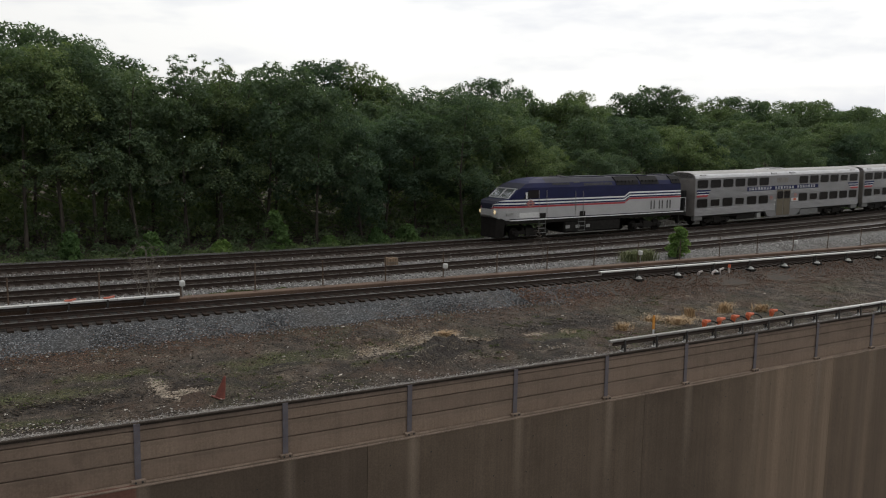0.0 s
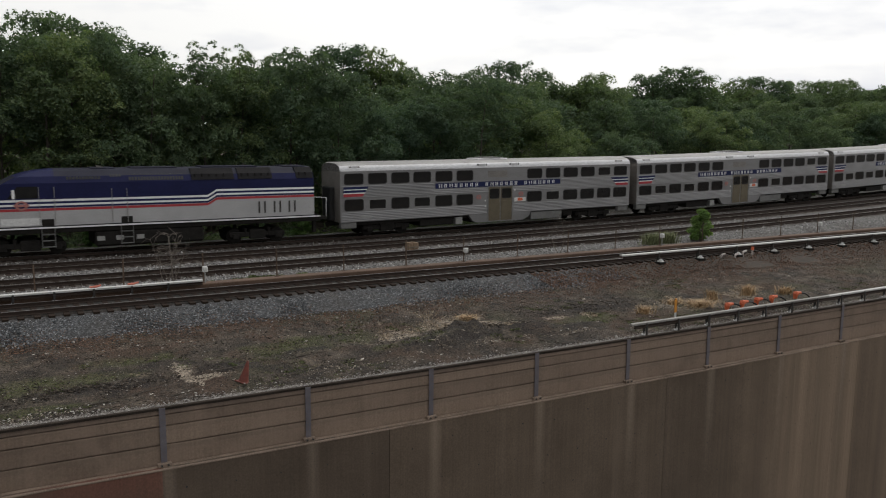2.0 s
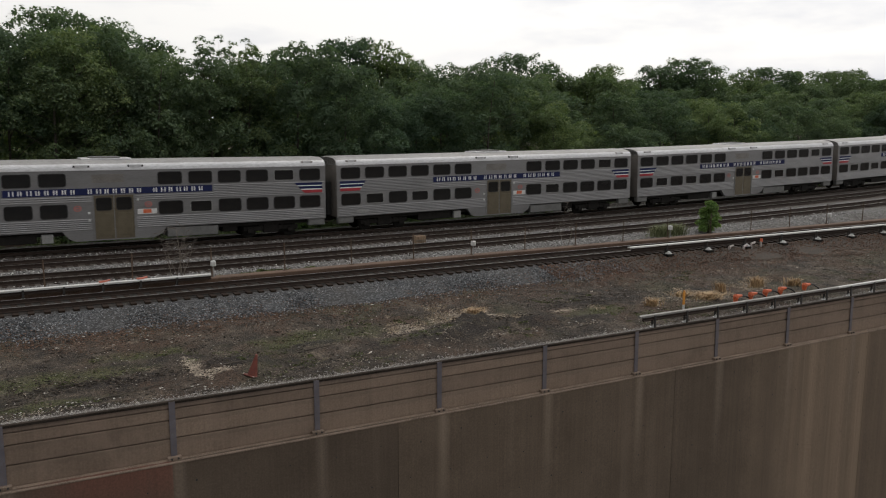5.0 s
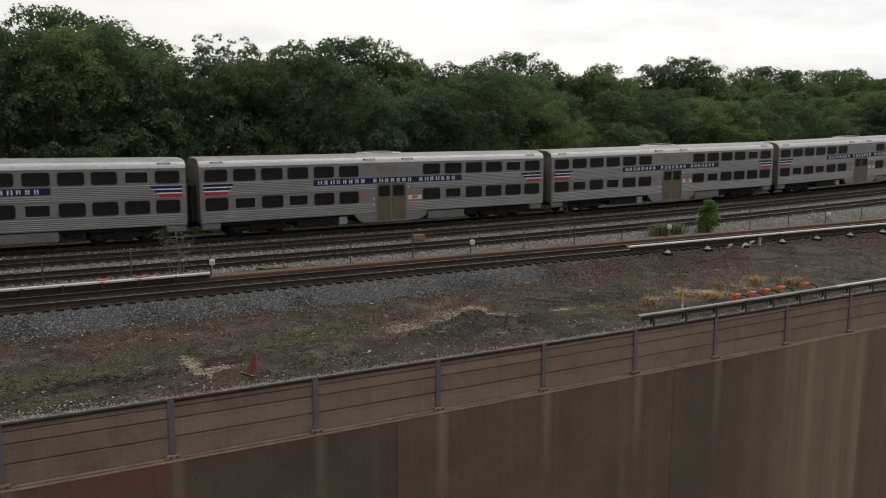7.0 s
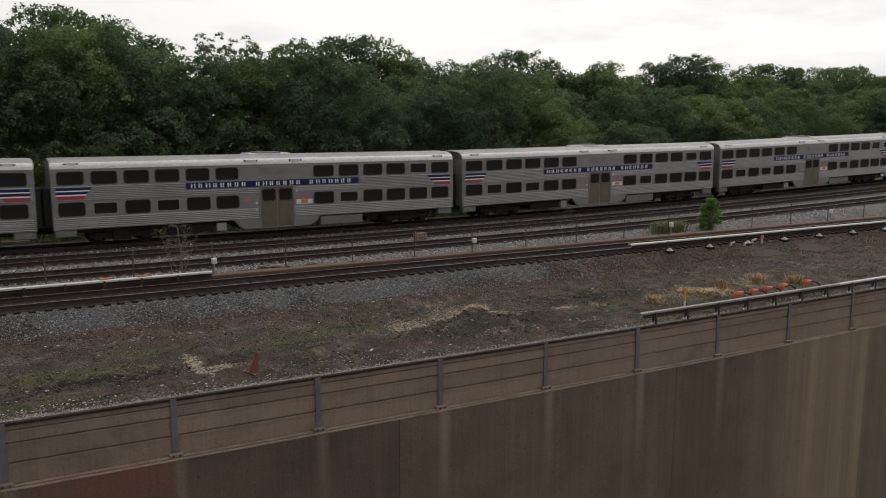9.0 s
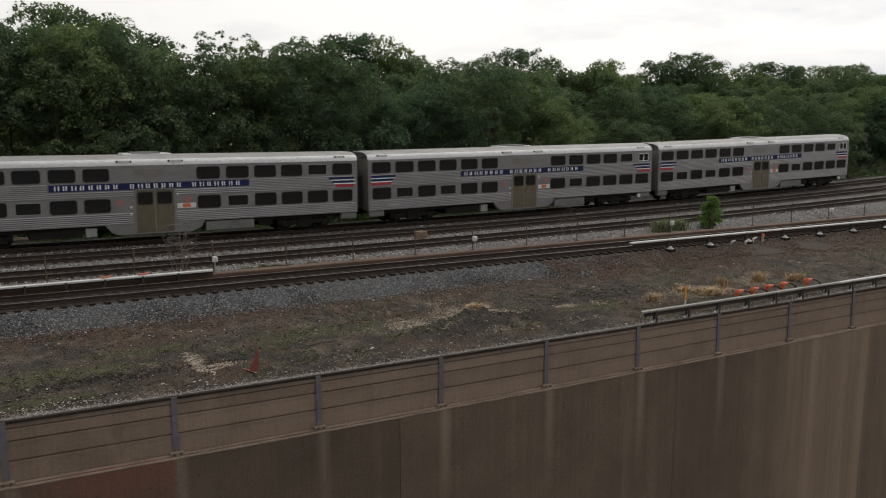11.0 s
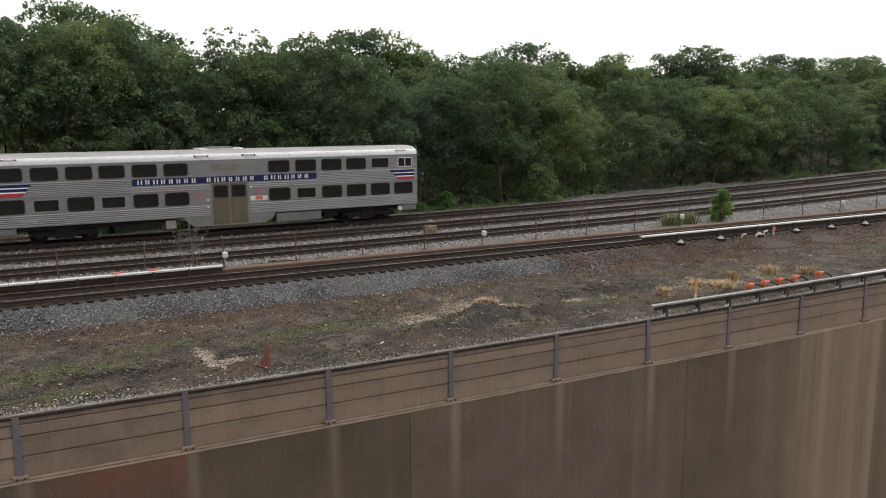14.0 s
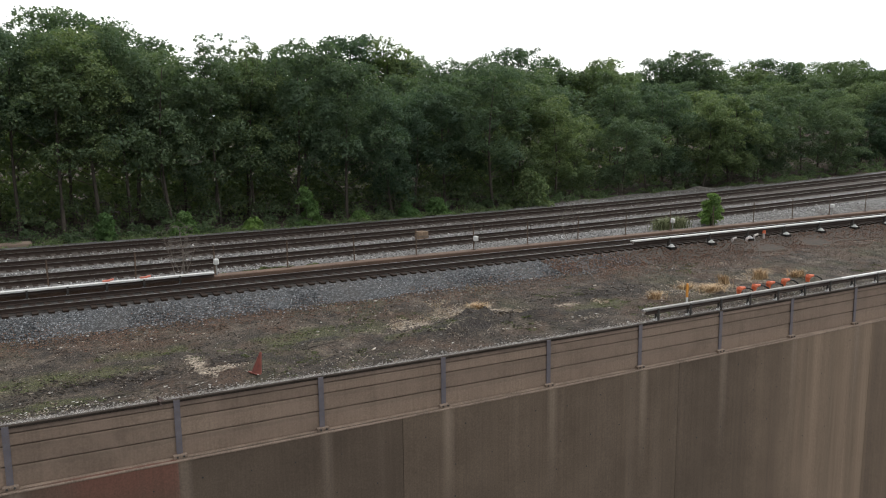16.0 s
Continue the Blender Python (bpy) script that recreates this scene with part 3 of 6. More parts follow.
# ---- the train ----
def steel_build(t, b):
    v = coords(t, (0.25, 1, 1.0))
    big, fine = noise_of(t, v, 2.0, 5), noise_of(t, coords(t, (0.6, 1, 6)), 9.0, 4)
    info = t.nodes.new("ShaderNodeObjectInfo")
    col = ramp(t, big, (0.3, (0.240, 0.238, 0.241)), (0.7, (0.312, 0.309, 0.313)))
    col = mixc(t, ramp(t, fine, (0.45, (0, 0, 0)), (0.8, (0.6, 0.6, 0.6))), col, (0.165, 0.152, 0.140))
    col = mixc(t, 1.0, col, ramp(t, info.outputs["Random"], (0, (0.93, 0.93, 0.93)), (1, (1.06, 1.06, 1.06))), "MULTIPLY")
    t.links.new(col, b.inputs["Base Color"])
    b.inputs["Metallic"].default_value = 0.55
    t.links.new(ramp(t, big, (0.3, (0.36, 0.36, 0.36)), (0.7, (0.5, 0.5, 0.5))), b.inputs["Roughness"])
    bump(t, b, fine, 0.08, 0.004)


M["steel"] = mat("dull_stainless_steel", steel_build)
M["roof_steel"] = two_tone("pale_weathered_roof_sheet", (0.60, 0.60, 0.615), (0.74, 0.74, 0.755), 1.2, 0.45, 0.3, 14, 0.1, 0.004, (0.5, 0.5, 0.5), (0.3, 1, 1))
M["roof_dusty"] = two_tone("dusty_grey_roof_crown", (0.30, 0.295, 0.29), (0.42, 0.415, 0.41), 1.2, 0.6, 0.2, 14, 0.15, 0.004, (0.26, 0.25, 0.24), (0.3, 1, 1))
M["car_end"] = two_tone("grimy_end_sheet", (0.16, 0.145, 0.13), (0.26, 0.24, 0.22), 1.5, 0.6, 0.3, 20, 0.2, 0.004)
M["door_tan"] = two_tone("dull_olive_door_steel", (0.115, 0.095, 0.062), (0.155, 0.13, 0.088), 2.0, 0.5, 0.35, 20, 0.1, 0.003)
M["under"] = two_tone("sooty_underframe_steel", (0.010, 0.009, 0.008), (0.022, 0.020, 0.018), 3.0, 0.8, 0.1, 30, 0.3, 0.005)
M["box_dark"] = two_tone("dull_dark_equipment_box", (0.12, 0.12, 0.115), (0.19, 0.19, 0.185), 2.0, 0.7, 0.2, 30, 0.15, 0.004)
M["box_grey"] = two_tone("grey_equipment_box", (0.23, 0.23, 0.22), (0.33, 0.33, 0.32), 2.0, 0.6, 0.2, 30, 0.15, 0.004)
M["navy"] = two_tone("navy_blue_vinyl", (0.011, 0.016, 0.062), (0.017, 0.024, 0.085), 2.0, 0.7, 0, 40, 0.05, 0.002)
M["red"] = two_tone("red_vinyl", (0.32, 0.022, 0.032), (0.40, 0.04, 0.05), 2.0, 0.6, 0, 40, 0.05, 0.002)
M["emblem"] = two_tone("faded_pink_red_vinyl", (0.36, 0.13, 0.12), (0.44, 0.19, 0.17), 3.0, 0.6, 0, 40, 0.05, 0.002)
M["white_vinyl"] = two_tone("white_vinyl", (0.78, 0.78, 0.78), (0.86, 0.86, 0.86), 2.0, 0.4, 0, 40, 0.05, 0.002)
M["loco_blue"] = two_tone("deep_blue_locomotive_paint", (0.006, 0.008, 0.044), (0.010, 0.013, 0.062), 0.8, 0.5, 0, 20, 0.06, 0.003)
M["loco_roof"] = two_tone("sooty_blue_roof", (0.014, 0.015, 0.030), (0.024, 0.026, 0.046), 0.9, 0.6, 0, 20, 0.1, 0.004, (0.02, 0.02, 0.03))
M["soot"] = two_tone("soot_blackened_steel", (0.007, 0.007, 0.008), (0.018, 0.017, 0.018), 1.5, 0.75, 0.1, 20, 0.2, 0.004)
M["loco_silver"] = two_tone("silver_grey_locomotive_paint", (0.46, 0.46, 0.47), (0.54, 0.54, 0.55), 0.9, 0.4, 0.1, 20, 0.05, 0.003, (0.36, 0.35, 0.34))
def headlight_build(t, b):
    b.inputs["Base Color"].default_value = (0.9, 0.8, 0.6, 1)
    b.inputs["Emission Color"].default_value = (1.0, 0.72, 0.35, 1)
    b.inputs["Emission Strength"].default_value = 1.2


M["headlight"] = mat("lit_headlight", headlight_build)


def glass_build(t, b):
    v = noise_of(t, coords(t), 1.2, 3)
    t.links.new(ramp(t, v, (0.3, (0.010, 0.010, 0.011)), (0.7, (0.022, 0.021, 0.020))), b.inputs["Base Color"])
    b.inputs["Roughness"].default_value = 0.12
    b.inputs["IOR"].default_value = 1.45


M["tint_glass"] = mat("dark_tinted_glass", glass_build)
def windshield_build(t, b):
    b.inputs["Base Color"].default_value = (0.40, 0.42, 0.45, 1)
    b.inputs["Roughness"].default_value = 0.08
    b.inputs["Metallic"].default_value = 0.8


M["windshield"] = mat("pale_reflecting_windshield", windshield_build)
for key in ("loco_blue", "loco_roof", "navy", "under", "soot"):
    M[key].node_tree.nodes["Principled BSDF"].inputs["Specular IOR Level"].default_value = 0.2

SIDE = 1.52


def rounded(w, h, r, seg=3):
    pts = []
    for cx, cz, a0 in ((w - r, h - r, 0), (-w + r, h - r, 90), (-w + r, -h + r, 180), (w - r, -h + r, 270)):
        for i in range(seg + 1):
            a = radians(a0 + 90 * i / seg)
            pts.append((cx + r * math.cos(a), cz + r * math.sin(a)))
    return pts


def window_meshes(w, h, frame_mat, r=0.12):
    """Meshes of a rounded window: a proud frame ring and a pane set inside it. Both look towards -Y."""
    bm = bmesh.new()
    inner, outer = rounded(w / 2, h / 2, r), rounded(w / 2 + 0.035, h / 2 + 0.035, r + 0.03)
    k = len(inner)
    a = [bm.verts.new((x, 0.0, z)) for x, z in outer]
    b = [bm.verts.new((x, -0.022, z)) for x, z in outer]
    c = [bm.verts.new((x, -0.022, z)) for x, z in inner]
    d = [bm.verts.new((x, 0.0, z)) for x, z in inner]
    for i in range(k):
        j = (i + 1) % k
        for p, q in ((a, b), (b, c), (c, d)):
            bm.faces.new((p[i], p[j], q[j], q[i]))
    f = bpy.data.meshes.new("window_frame")
    bm.to_mesh(f), bm.free()
    f.materials.append(frame_mat)
    bm = bmesh.new()
    bm.faces.new([bm.verts.new((x, -0.006, z)) for x, z in inner])
    g = bpy.data.meshes.new("pane")
    bm.to_mesh(g), bm.free()
    g.materials.append(M["tint_glass"])
    return f, g


def put(name, mesh, parent, m, label=""):
    ob = new(name, mesh)
    ob.parent = parent
    ob.matrix_basis = m
    if label:
        ob["label"] = label
    return ob


def bogie(parent, u, wheel_mesh, axle=1.28, label="black four-wheel bogie"):
    bm = bmesh.new()
    for y in (-1.08, 1.08):
        box(bm, u - 1.75, u + 1.75, y - 0.09, y + 0.09, 0.42, 0.72, 0.04)
        box(bm, u - 0.5, u + 0.5, y - 0.14, y + 0.14, 0.30, 0.86, 0.04)
        for d in (-axle, axle):
            box(bm, u + d - 0.2, u + d + 0.2, y - 0.15, y + 0.15, 0.30, 0.62, 0.04)
            rod(bm, (u + d * 0.55, y, 0.5), (u + d * 0.55, y, 0.95), 0.11, 8)
    box(bm, u - 0.35, u + 0.35, -1.0, 1.0, 0.5, 0.9, 0.03)
    b = part("bogie", bm, M["under"], parent, label)
    for d in (-axle, axle):
        for y in (-0.76, 0.76):
            put("wheel", wheel_mesh, b, Matrix.Translation((u + d, y, 0.46)))
    return b


def wheel_mesh():
    bm = bmesh.new()
    rod(bm, (0, -0.07, 0), (0, 0.07, 0), 0.46, 20)
    rod(bm, (0, -0.09, 0), (0, 0.09, 0), 0.14, 10)
    me = bpy.data.meshes.new("wheel")
    bm.to_mesh(me), bm.free()
    me.materials.append(M["under"])
    return me


def car_section():
    """Outline of the roof from eave to eave."""
    pts = []
    for i in range(17):
        a = math.pi * i / 16
        y = -math.cos(a)
        z = math.sin(a)
        pts.append((SIDE * math.copysign(abs(y) ** 0.62, y), 4.33 + 0.56 * z ** 0.8))
    return pts


def slant_mesh(u0, u1, z0, z1, cut0, cut1, y, depth):
    """A flat stripe on the near side with slanted ends."""
    bm = bmesh.new()
    f = [bm.verts.new((x, y - depth, z)) for x, z in ((u0 + cut0, z0), (u1 - cut1, z0), (u1, z1), (u0, z1))]
    r = [bm.verts.new((v.co.x, y + 0.01, v.co.z)) for v in f]
    bm.faces.new(f)
    for i in range(4):
        j = (i + 1) % 4
        bm.faces.new((f[i], r[i], r[j], f[j]))
    return bm


UPPER = [0.72, 2.43, 4.13, 5.80, 7.52, 9.23, 15.34, 17.06, 18.76, 20.44, 22.13, 23.81]


def build_car(cab):
    """A double-deck coach; u runs from its coupling line, 25.9 m long."""
    label = "silver fluted double-deck coach" + (" with an end cab" if cab else "")
    car = tagged(new("rail_car"), label + " on the far track", "rail car", "coaches of the train")
    o = -12.95
    # shell
    bm = bmesh.new()
    x0, x1 = o + 0.4, o + 25.5
    sec = [(-SIDE, 1.04), (-SIDE, 4.34), (-1.40, 4.62), (-0.9, 4.80), (0, 4.86), (0.9, 4.80), (1.40, 4.62), (SIDE, 4.34), (SIDE, 1.04)]
    a = [bm.verts.new((x0, y, z)) for y, z in sec]
    b = [bm.verts.new((x1, y, z)) for y, z in sec]
    for i in range(len(sec)):
        j = (i + 1) % len(sec)
        bm.faces.new((a[i], b[i], b[j], a[j]))
    ends = [bm.faces.new(a[::-1]), bm.faces.new(b)]
    for f in ends:
        f.material_index = 1
    part("body", bm, [M["steel"], M["car_end"]], car)
    # bright roof sheet with rounded ends; the glint on its lower curve is painted in
    bm = bmesh.new()
    prof = car_section()
    rows = []
    for x, k in ((x0, 0.10), (x0 + 0.06, 0.03), (x0 + 0.2, 0.0), (0, 0.0), (x1 - 0.2, 0.0), (x1 - 0.06, 0.03), (x1, 0.10)):
        rows.append([bm.verts.new((x, y * (1 - k * 0.15), 4.33 + (z - 4.33) * (1 - k) + 0.012)) for y, z in prof])
    for r0, r1 in zip(rows, rows[1:]):
        for i in range(len(prof) - 1):
            f = bm.faces.new((r0[i], r1[i], r1[i + 1], r0[i + 1]))
            f.smooth = True
            # dusty crown by height; the sheet below is kept pale for the glint
            f.material_index = 1 if f.calc_center_median().z > 4.70 else 0
    bm.faces.new(rows[0][::-1]), bm.faces.new(rows[-1])
    part("roof", bm, [M["roof_steel"], M["roof_dusty"]], car, "weathered steel roof, painted pale where its lower curve glints, with a dusty grey crown")
    bm = bmesh.new()
    for y in (-SIDE - 0.015, SIDE - 0.03):
        box(bm, x0 + 0.1, x1 - 0.1, y, y + 0.045, 4.30, 4.35, 0.01)
    part("gutter", bm, M["steel"], car)
    # fluted side sheets
    for side in (-1, 1):
        for u0, u1, z0, z1 in ((0.5, 11.75, 1.08, 1.72), (14.1, 25.4, 1.08, 1.72), (0.5, 7.4, 2.62, 3.42), (18.45, 25.4, 2.62, 3.42), (7.4, 11.8, 2.62, 2.96), (14.05, 18.45, 2.62, 2.96)):
            bm = bmesh.new()
            k = int(round((z1 - z0) / 0.10))
            pr = []
            for i in range(k):
                z = z0 + (z1 - z0) * i / k
                d = (z1 - z0) / k
                pr += [(0.0, z), (0.030, z + d * 0.18), (0.024, z + d * 0.45), (0.0, z + d * 0.72)]
            pr.append((0.0, z1))
            r0 = [bm.verts.new((o + u0, side * (SIDE + 0.004 + q), z)) for q, z in pr]
            r1 = [bm.verts.new((o + u1, side * (SIDE + 0.004 + q), z)) for q, z in pr]
            for i in range(len(pr) - 1):
                bm.faces.new((r0[i], r1[i], r1[i + 1], r0[i + 1]))
            part("fluted_sheet", bm, M["steel"], car, "fluted stainless side sheet")
    # windows, two decks on both sides
    up = window_meshes(1.30, 0.66, M["black"])
    low = window_meshes(1.30, 0.70, M["black"])
    small = window_meshes(1.20, 0.59, M["box_grey"], 0.085)
    cabw = window_meshes(0.98, 0.54, M["white_vinyl"], 0.04)
    for side in (-1, 1):
        turn = Matrix.Rotation(math.pi if side > 0 else 0, 4, "Z")
        for i, u in enumerate(UPPER):
            for z, (f, g) in ((3.84, small if i == 10 else up), (2.15, small if i in (1, 3, 7) else low)):
                x = o + u + 0.65
                if cab and i == 11 and z > 3:
                    f, g = cabw
                    x += 0.12
                w = put("window", f, car, Matrix.Translation((x, side * (SIDE + 0.004), z)) @ turn)
                put("pane", g, w, Matrix.Identity(4), "dark tinted pane")
    # side doors with their low step well
    for side in (-1, 1):
        bm = bmesh.new()
        pts = [(10.2, 1.06), (10.55, 0.62), (10.9, 0.46), (15.0, 0.46), (15.5, 0.70), (15.7, 1.06)]
        f = [bm.verts.new((o + u, side * (SIDE + 0.006), z)) for u, z in pts]
        r = [bm.verts.new((o + u, side * (SIDE - 0.25), z)) for u, z in pts]
        bm.faces.new(f), bm.faces.new(r[::-1])
        for i in range(6):
            j = (i + 1) % 6
            bm.faces.new((f[i], r[i], r[j], f[j]))
        part("step_well", bm, M["box_grey"] if side > 0 else M["steel"], car, "smooth steel step well")
        dw = window_meshes(0.78, 0.66, M["black"], 0.1)
        turn = Matrix.Rotation(math.pi if side > 0 else 0, 4, "Z")
        bm = bmesh.new()
        y0, y1 = sorted((side * (SIDE - 0.03), side * (SIDE + 0.03)))
        box(bm, o + 11.80, o + 11.88, y0, y1, 0.5, 3.0), box(bm, o + 13.98, o + 14.06, y0, y1, 0.5, 3.0), box(bm, o + 11.80, o + 14.06, y0, y1, 2.965, 3.02)
        part("door_frame", bm, M["steel"], car)
        for u in (11.90, 12.955):
            bm = bmesh.new()
            y0, y1 = sorted((side * (SIDE - 0.02), side * (SIDE + 0.012)))
            box(bm, o + u, o + u + 1.005, y0, y1, 0.53, 2.95, 0.008)
            box(bm, o + u + 0.1, o + u + 0.9, *sorted((side * (SIDE + 0.01), side * (SIDE + 0.024))), 0.72, 1.95, 0.006)
            door = part("door", bm, M["door_tan"], car, "dull olive door leaf with a window")
            w = put("door_window", dw[0], door, Matrix.Translation((o + u + 0.5, side * (SIDE + 0.013), 2.48)) @ turn)
            put("pane", dw[1], car, w.matrix_basis, "dark tinted pane")
        bm = bmesh.new()
        for i in range(7):
            z = 3.67 + i * 0.066
            box(bm, o + 11.84, o + 13.50, *sorted((side * (SIDE - 0.01), side * (SIDE + 0.016))), z, z + 0.045)
        part("louvre", bm, M["car_end"], car, "grey louvred vent")
    # band with blocks for the line's name, stripes and small signs on the side towards the wall
    for side in (-1, 1):
        bm = bmesh.new()
        box(bm, o + 7.48, o + 18.38, *sorted((side * (SIDE + 0.002), side * (SIDE + 0.026))), 3.0, 3.37)
        band = part("name_band", bm, M["navy"], car, "navy blue name band")
        u = 7.72
        for word in (8, 7, 7):
            for i in range(word):
                bm = bmesh.new()
                w = 0.20 if (u * 7) % 2 > 0.5 else 0.25
                y0, y1 = sorted((side * (SIDE + 0.02), side * (SIDE + 0.034)))
                for x in (0.04, 0.04 + w - 0.065):
                    box(bm, o + u + x, o + u + x + 0.065, y0, y1, 3.06, 3.31)
                part("letter_bar", bm, M["white_vinyl"], band)
                u += 0.427
            u += 0.44
    rows = ((3.175, 3.335, "navy"), (3.115, 3.175, "white_vinyl"), (2.955, 3.115, "navy"), (2.885, 2.955, "white_vinyl"), (2.70, 2.885, "red"))
    for k, (z0, z1, key) in enumerate(rows):
        for u0, u1, c0, c1 in ((0.62, 2.42 - (3.32 - z1) * 0.72, 0, (z1 - z0) * 0.72), (23.46 + (3.32 - z1) * 1.0, 25.26, (z1 - z0) * 1.0, 0)):
            part("stripe", slant_mesh(o + u0, o + u1, z0, z1, c0, c1, -SIDE, 0.042), M[key], car)
    for u, z in ((11.05, 2.28), (14.75, 2.38)):
        bm = bmesh.new()
        for k in range(20):
            a0, a1 = math.tau * k / 20, math.tau * (k + 1) / 20
            q = [bm.verts.new((o + u + r * math.cos(a), -SIDE - 0.028, z + r * 0.8 * math.sin(a))) for r, a in ((0.13, a0), (0.21, a0), (0.21, a1), (0.13, a1))]
            bm.faces.new(q)
        box(bm, o + u - 0.2, o + u + 0.2, -SIDE - 0.034, -SIDE - 0.02, z - 0.035, z + 0.035)
        part("round_emblem", bm, M["emblem"], car, "faded pink round emblem")
    bm = bmesh.new()
    box(bm, o + 14.15, o + 15.2, -SIDE - 0.026, -SIDE, 1.83, 2.12, 0.006)
    sign = part("sign_panel", bm, M["box_white"], car, "white sign panel with a red block")
    bm = bmesh.new()
    box(bm, o + 14.45, o + 14.9, -SIDE - 0.036, -SIDE - 0.02, 1.88, 2.10)
    part("red_block", bm, M["orange"], sign)
    bm = bmesh.new()
    box(bm, o + 1.7, o + 2.6, -SIDE - 0.03, -SIDE, 1.26, 1.42, 0.01)
    part("number_plate", bm, M["box_grey"], car)
    bm = bmesh.new()
    box(bm, o + 23.9, o + 24.8, -SIDE - 0.03, -SIDE, 1.30, 1.46, 0.01)
    part("number_plate", bm, M["box_grey"], car)
    for u, z in ((11.62, 1.95), (11.62, 1.55), (14.2, 2.6)):
        bm = bmesh.new()
        box(bm, o + u - 0.06, o + u + 0.06, -SIDE - 0.03, -SIDE, z, z + 0.12, 0.01)
        part("door_control", bm, M["box_white"], car, "small white plate beside the door")
    # roof fittings
    bm = bmesh.new()
    box(bm, o + 11.4, o + 14.1, -0.75, 0.75, 4.80, 4.98, 0.05)
    vent = part("roof_vent", bm, M["roof_steel"], car, "flat roof ventilator housing")
    bm = bmesh.new()
    box(bm, o + 11.9, o + 13.5, -0.72, 0.45, 4.95, 5.05, 0.03)
    part("vent_cap", bm, M["box_dark"], vent, "dark ventilator cap")
    bm = bmesh.new()
    box(bm, o + 11.38, o + 14.12, -1.30, -1.22, 4.63, 4.70, 0.01)
    part("seam", bm, M["under"], vent, "dark seam below the housing")
    for u in (11.35, 14.15):
        bm = bmesh.new()
        box(bm, o + u - 0.42, o + u + 0.42, -1.50, -1.12, 4.40, 4.62, 0.02)
        rim = part("roof_box", bm, M["under"], car, "black-rimmed roof box")
        bm = bmesh.new()
        box(bm, o + u - 0.33, o + u + 0.33, -1.515, -1.16, 4.46, 4.64, 0.01)
        part("lid", bm, M["roof_steel"], rim, "pale lid")
    for u in (1.45, 24.3):
        bm = bmesh.new()
        box(bm, o + u - 0.38, o + u + 0.38, -1.47, -1.05, 4.47, 4.66, 0.02)
        hatch = part("roof_hatch", bm, M["car_end"], car)
        bm = bmesh.new()
        box(bm, o + u - 0.24, o + u + 0.24, -1.484, -1.1, 4.52, 4.675, 0.01)
        part("lid", bm, M["roof_steel"], hatch, "pale lid")
    # below the floor
    bm = bmesh.new()
    box(bm, o + 0.6, o + 25.3, -1.25, 1.25, 0.80, 1.06)
    box(bm, o + 6.4, o + 9.0, -1.3, 1.3, 0.45, 0.9, 0.03), box(bm, o + 10.6, o + 15.4, -1.2, 1.2, 0.48, 0.9, 0.03), box(bm, o + 19.0, o + 19.9, -1.2, 1.2, 0.5, 0.9, 0.03)
    part("underframe", bm, M["under"], car, "sooty black underframe")
    bm = bmesh.new()
    box(bm, o + 15.75, o + 18.67, -1.46, 1.46, 0.42, 0.97, 0.03)
    part("equipment_box", bm, M["box_dark"], car, "dull grey equipment box")
    bm = bmesh.new()
    box(bm, o + 9.2, o + 9.78, -1.42, -0.9, 0.43, 0.92, 0.03)
    part("equipment_box", bm, M["box_grey"], car, "small pale grey box")
    for u in (1.0, 24.9):
        bm = bmesh.new()
        box(bm, o + u - 0.55, o + u + 0.55, -1.48, -1.1, 0.62, 1.03, 0.05)
        part("step_box", bm, M["box_dark"], car)
    wm = wheel_mesh()
    for u in (3.9, 22.0):
        bogie(car, o + u, wm)
    # gangways and couplers
    for u, d in ((0.4, -1), (25.5, 1)):
        bm = bmesh.new()
        xa, xb = sorted((o + u, o + u + d * 0.36))
        box(bm, xa, xb, -0.62, 0.62, 1.1, 3.3, 0.05)
        part("gangway", bm, M["black"], car, "black rubber gangway bellows")
        bm = bmesh.new()
        box(bm, *sorted((o + u - d * 0.3, o + u + d * 0.40)), -0.14, 0.14, 0.72, 1.0, 0.03)
        part("coupler", bm, M["under"], car)
    if cab:
        bm = bmesh.new()
        box(bm, o + 24.56, o + 24.60, -SIDE - 0.032, -SIDE - 0.01, 3.57, 4.11)
        part("window_bar", bm, M["white_vinyl"], car, "white centre bar of the cab window")
        bm = bmesh.new()
        rod(bm, (o + 24.2, -1.42, 0.80), (o + 24.2, -1.56, 0.80), 0.15, 12)
        part("side_lamp", bm, M["box_white"], car, "round white lamp")
        bm = bmesh.new()
        for y in (-1.05, 1.05):
            rod(bm, (o + 25.5, y, 3.9), (o + 25.56, y, 3.9), 0.12, 10)
        rod(bm, (o + 25.5, -1.3, 1.25), (o + 25.58, -1.3, 1.25), 0.1, 10)
        part("tail_lamp", bm, M["red"], car, "unlit red tail lamp")
    return car


def loco_top(u):
    return float(np.interp(u, (-20.85, -20.76, -20.45, -19.72, -18.92, -18.55, -18.1, -17.6, -17.0, -16.2, -1.4), (2.42, 2.86, 3.04, 3.14, 3.82, 4.04, 4.27, 4.45, 4.58, 4.67, 4.67)))


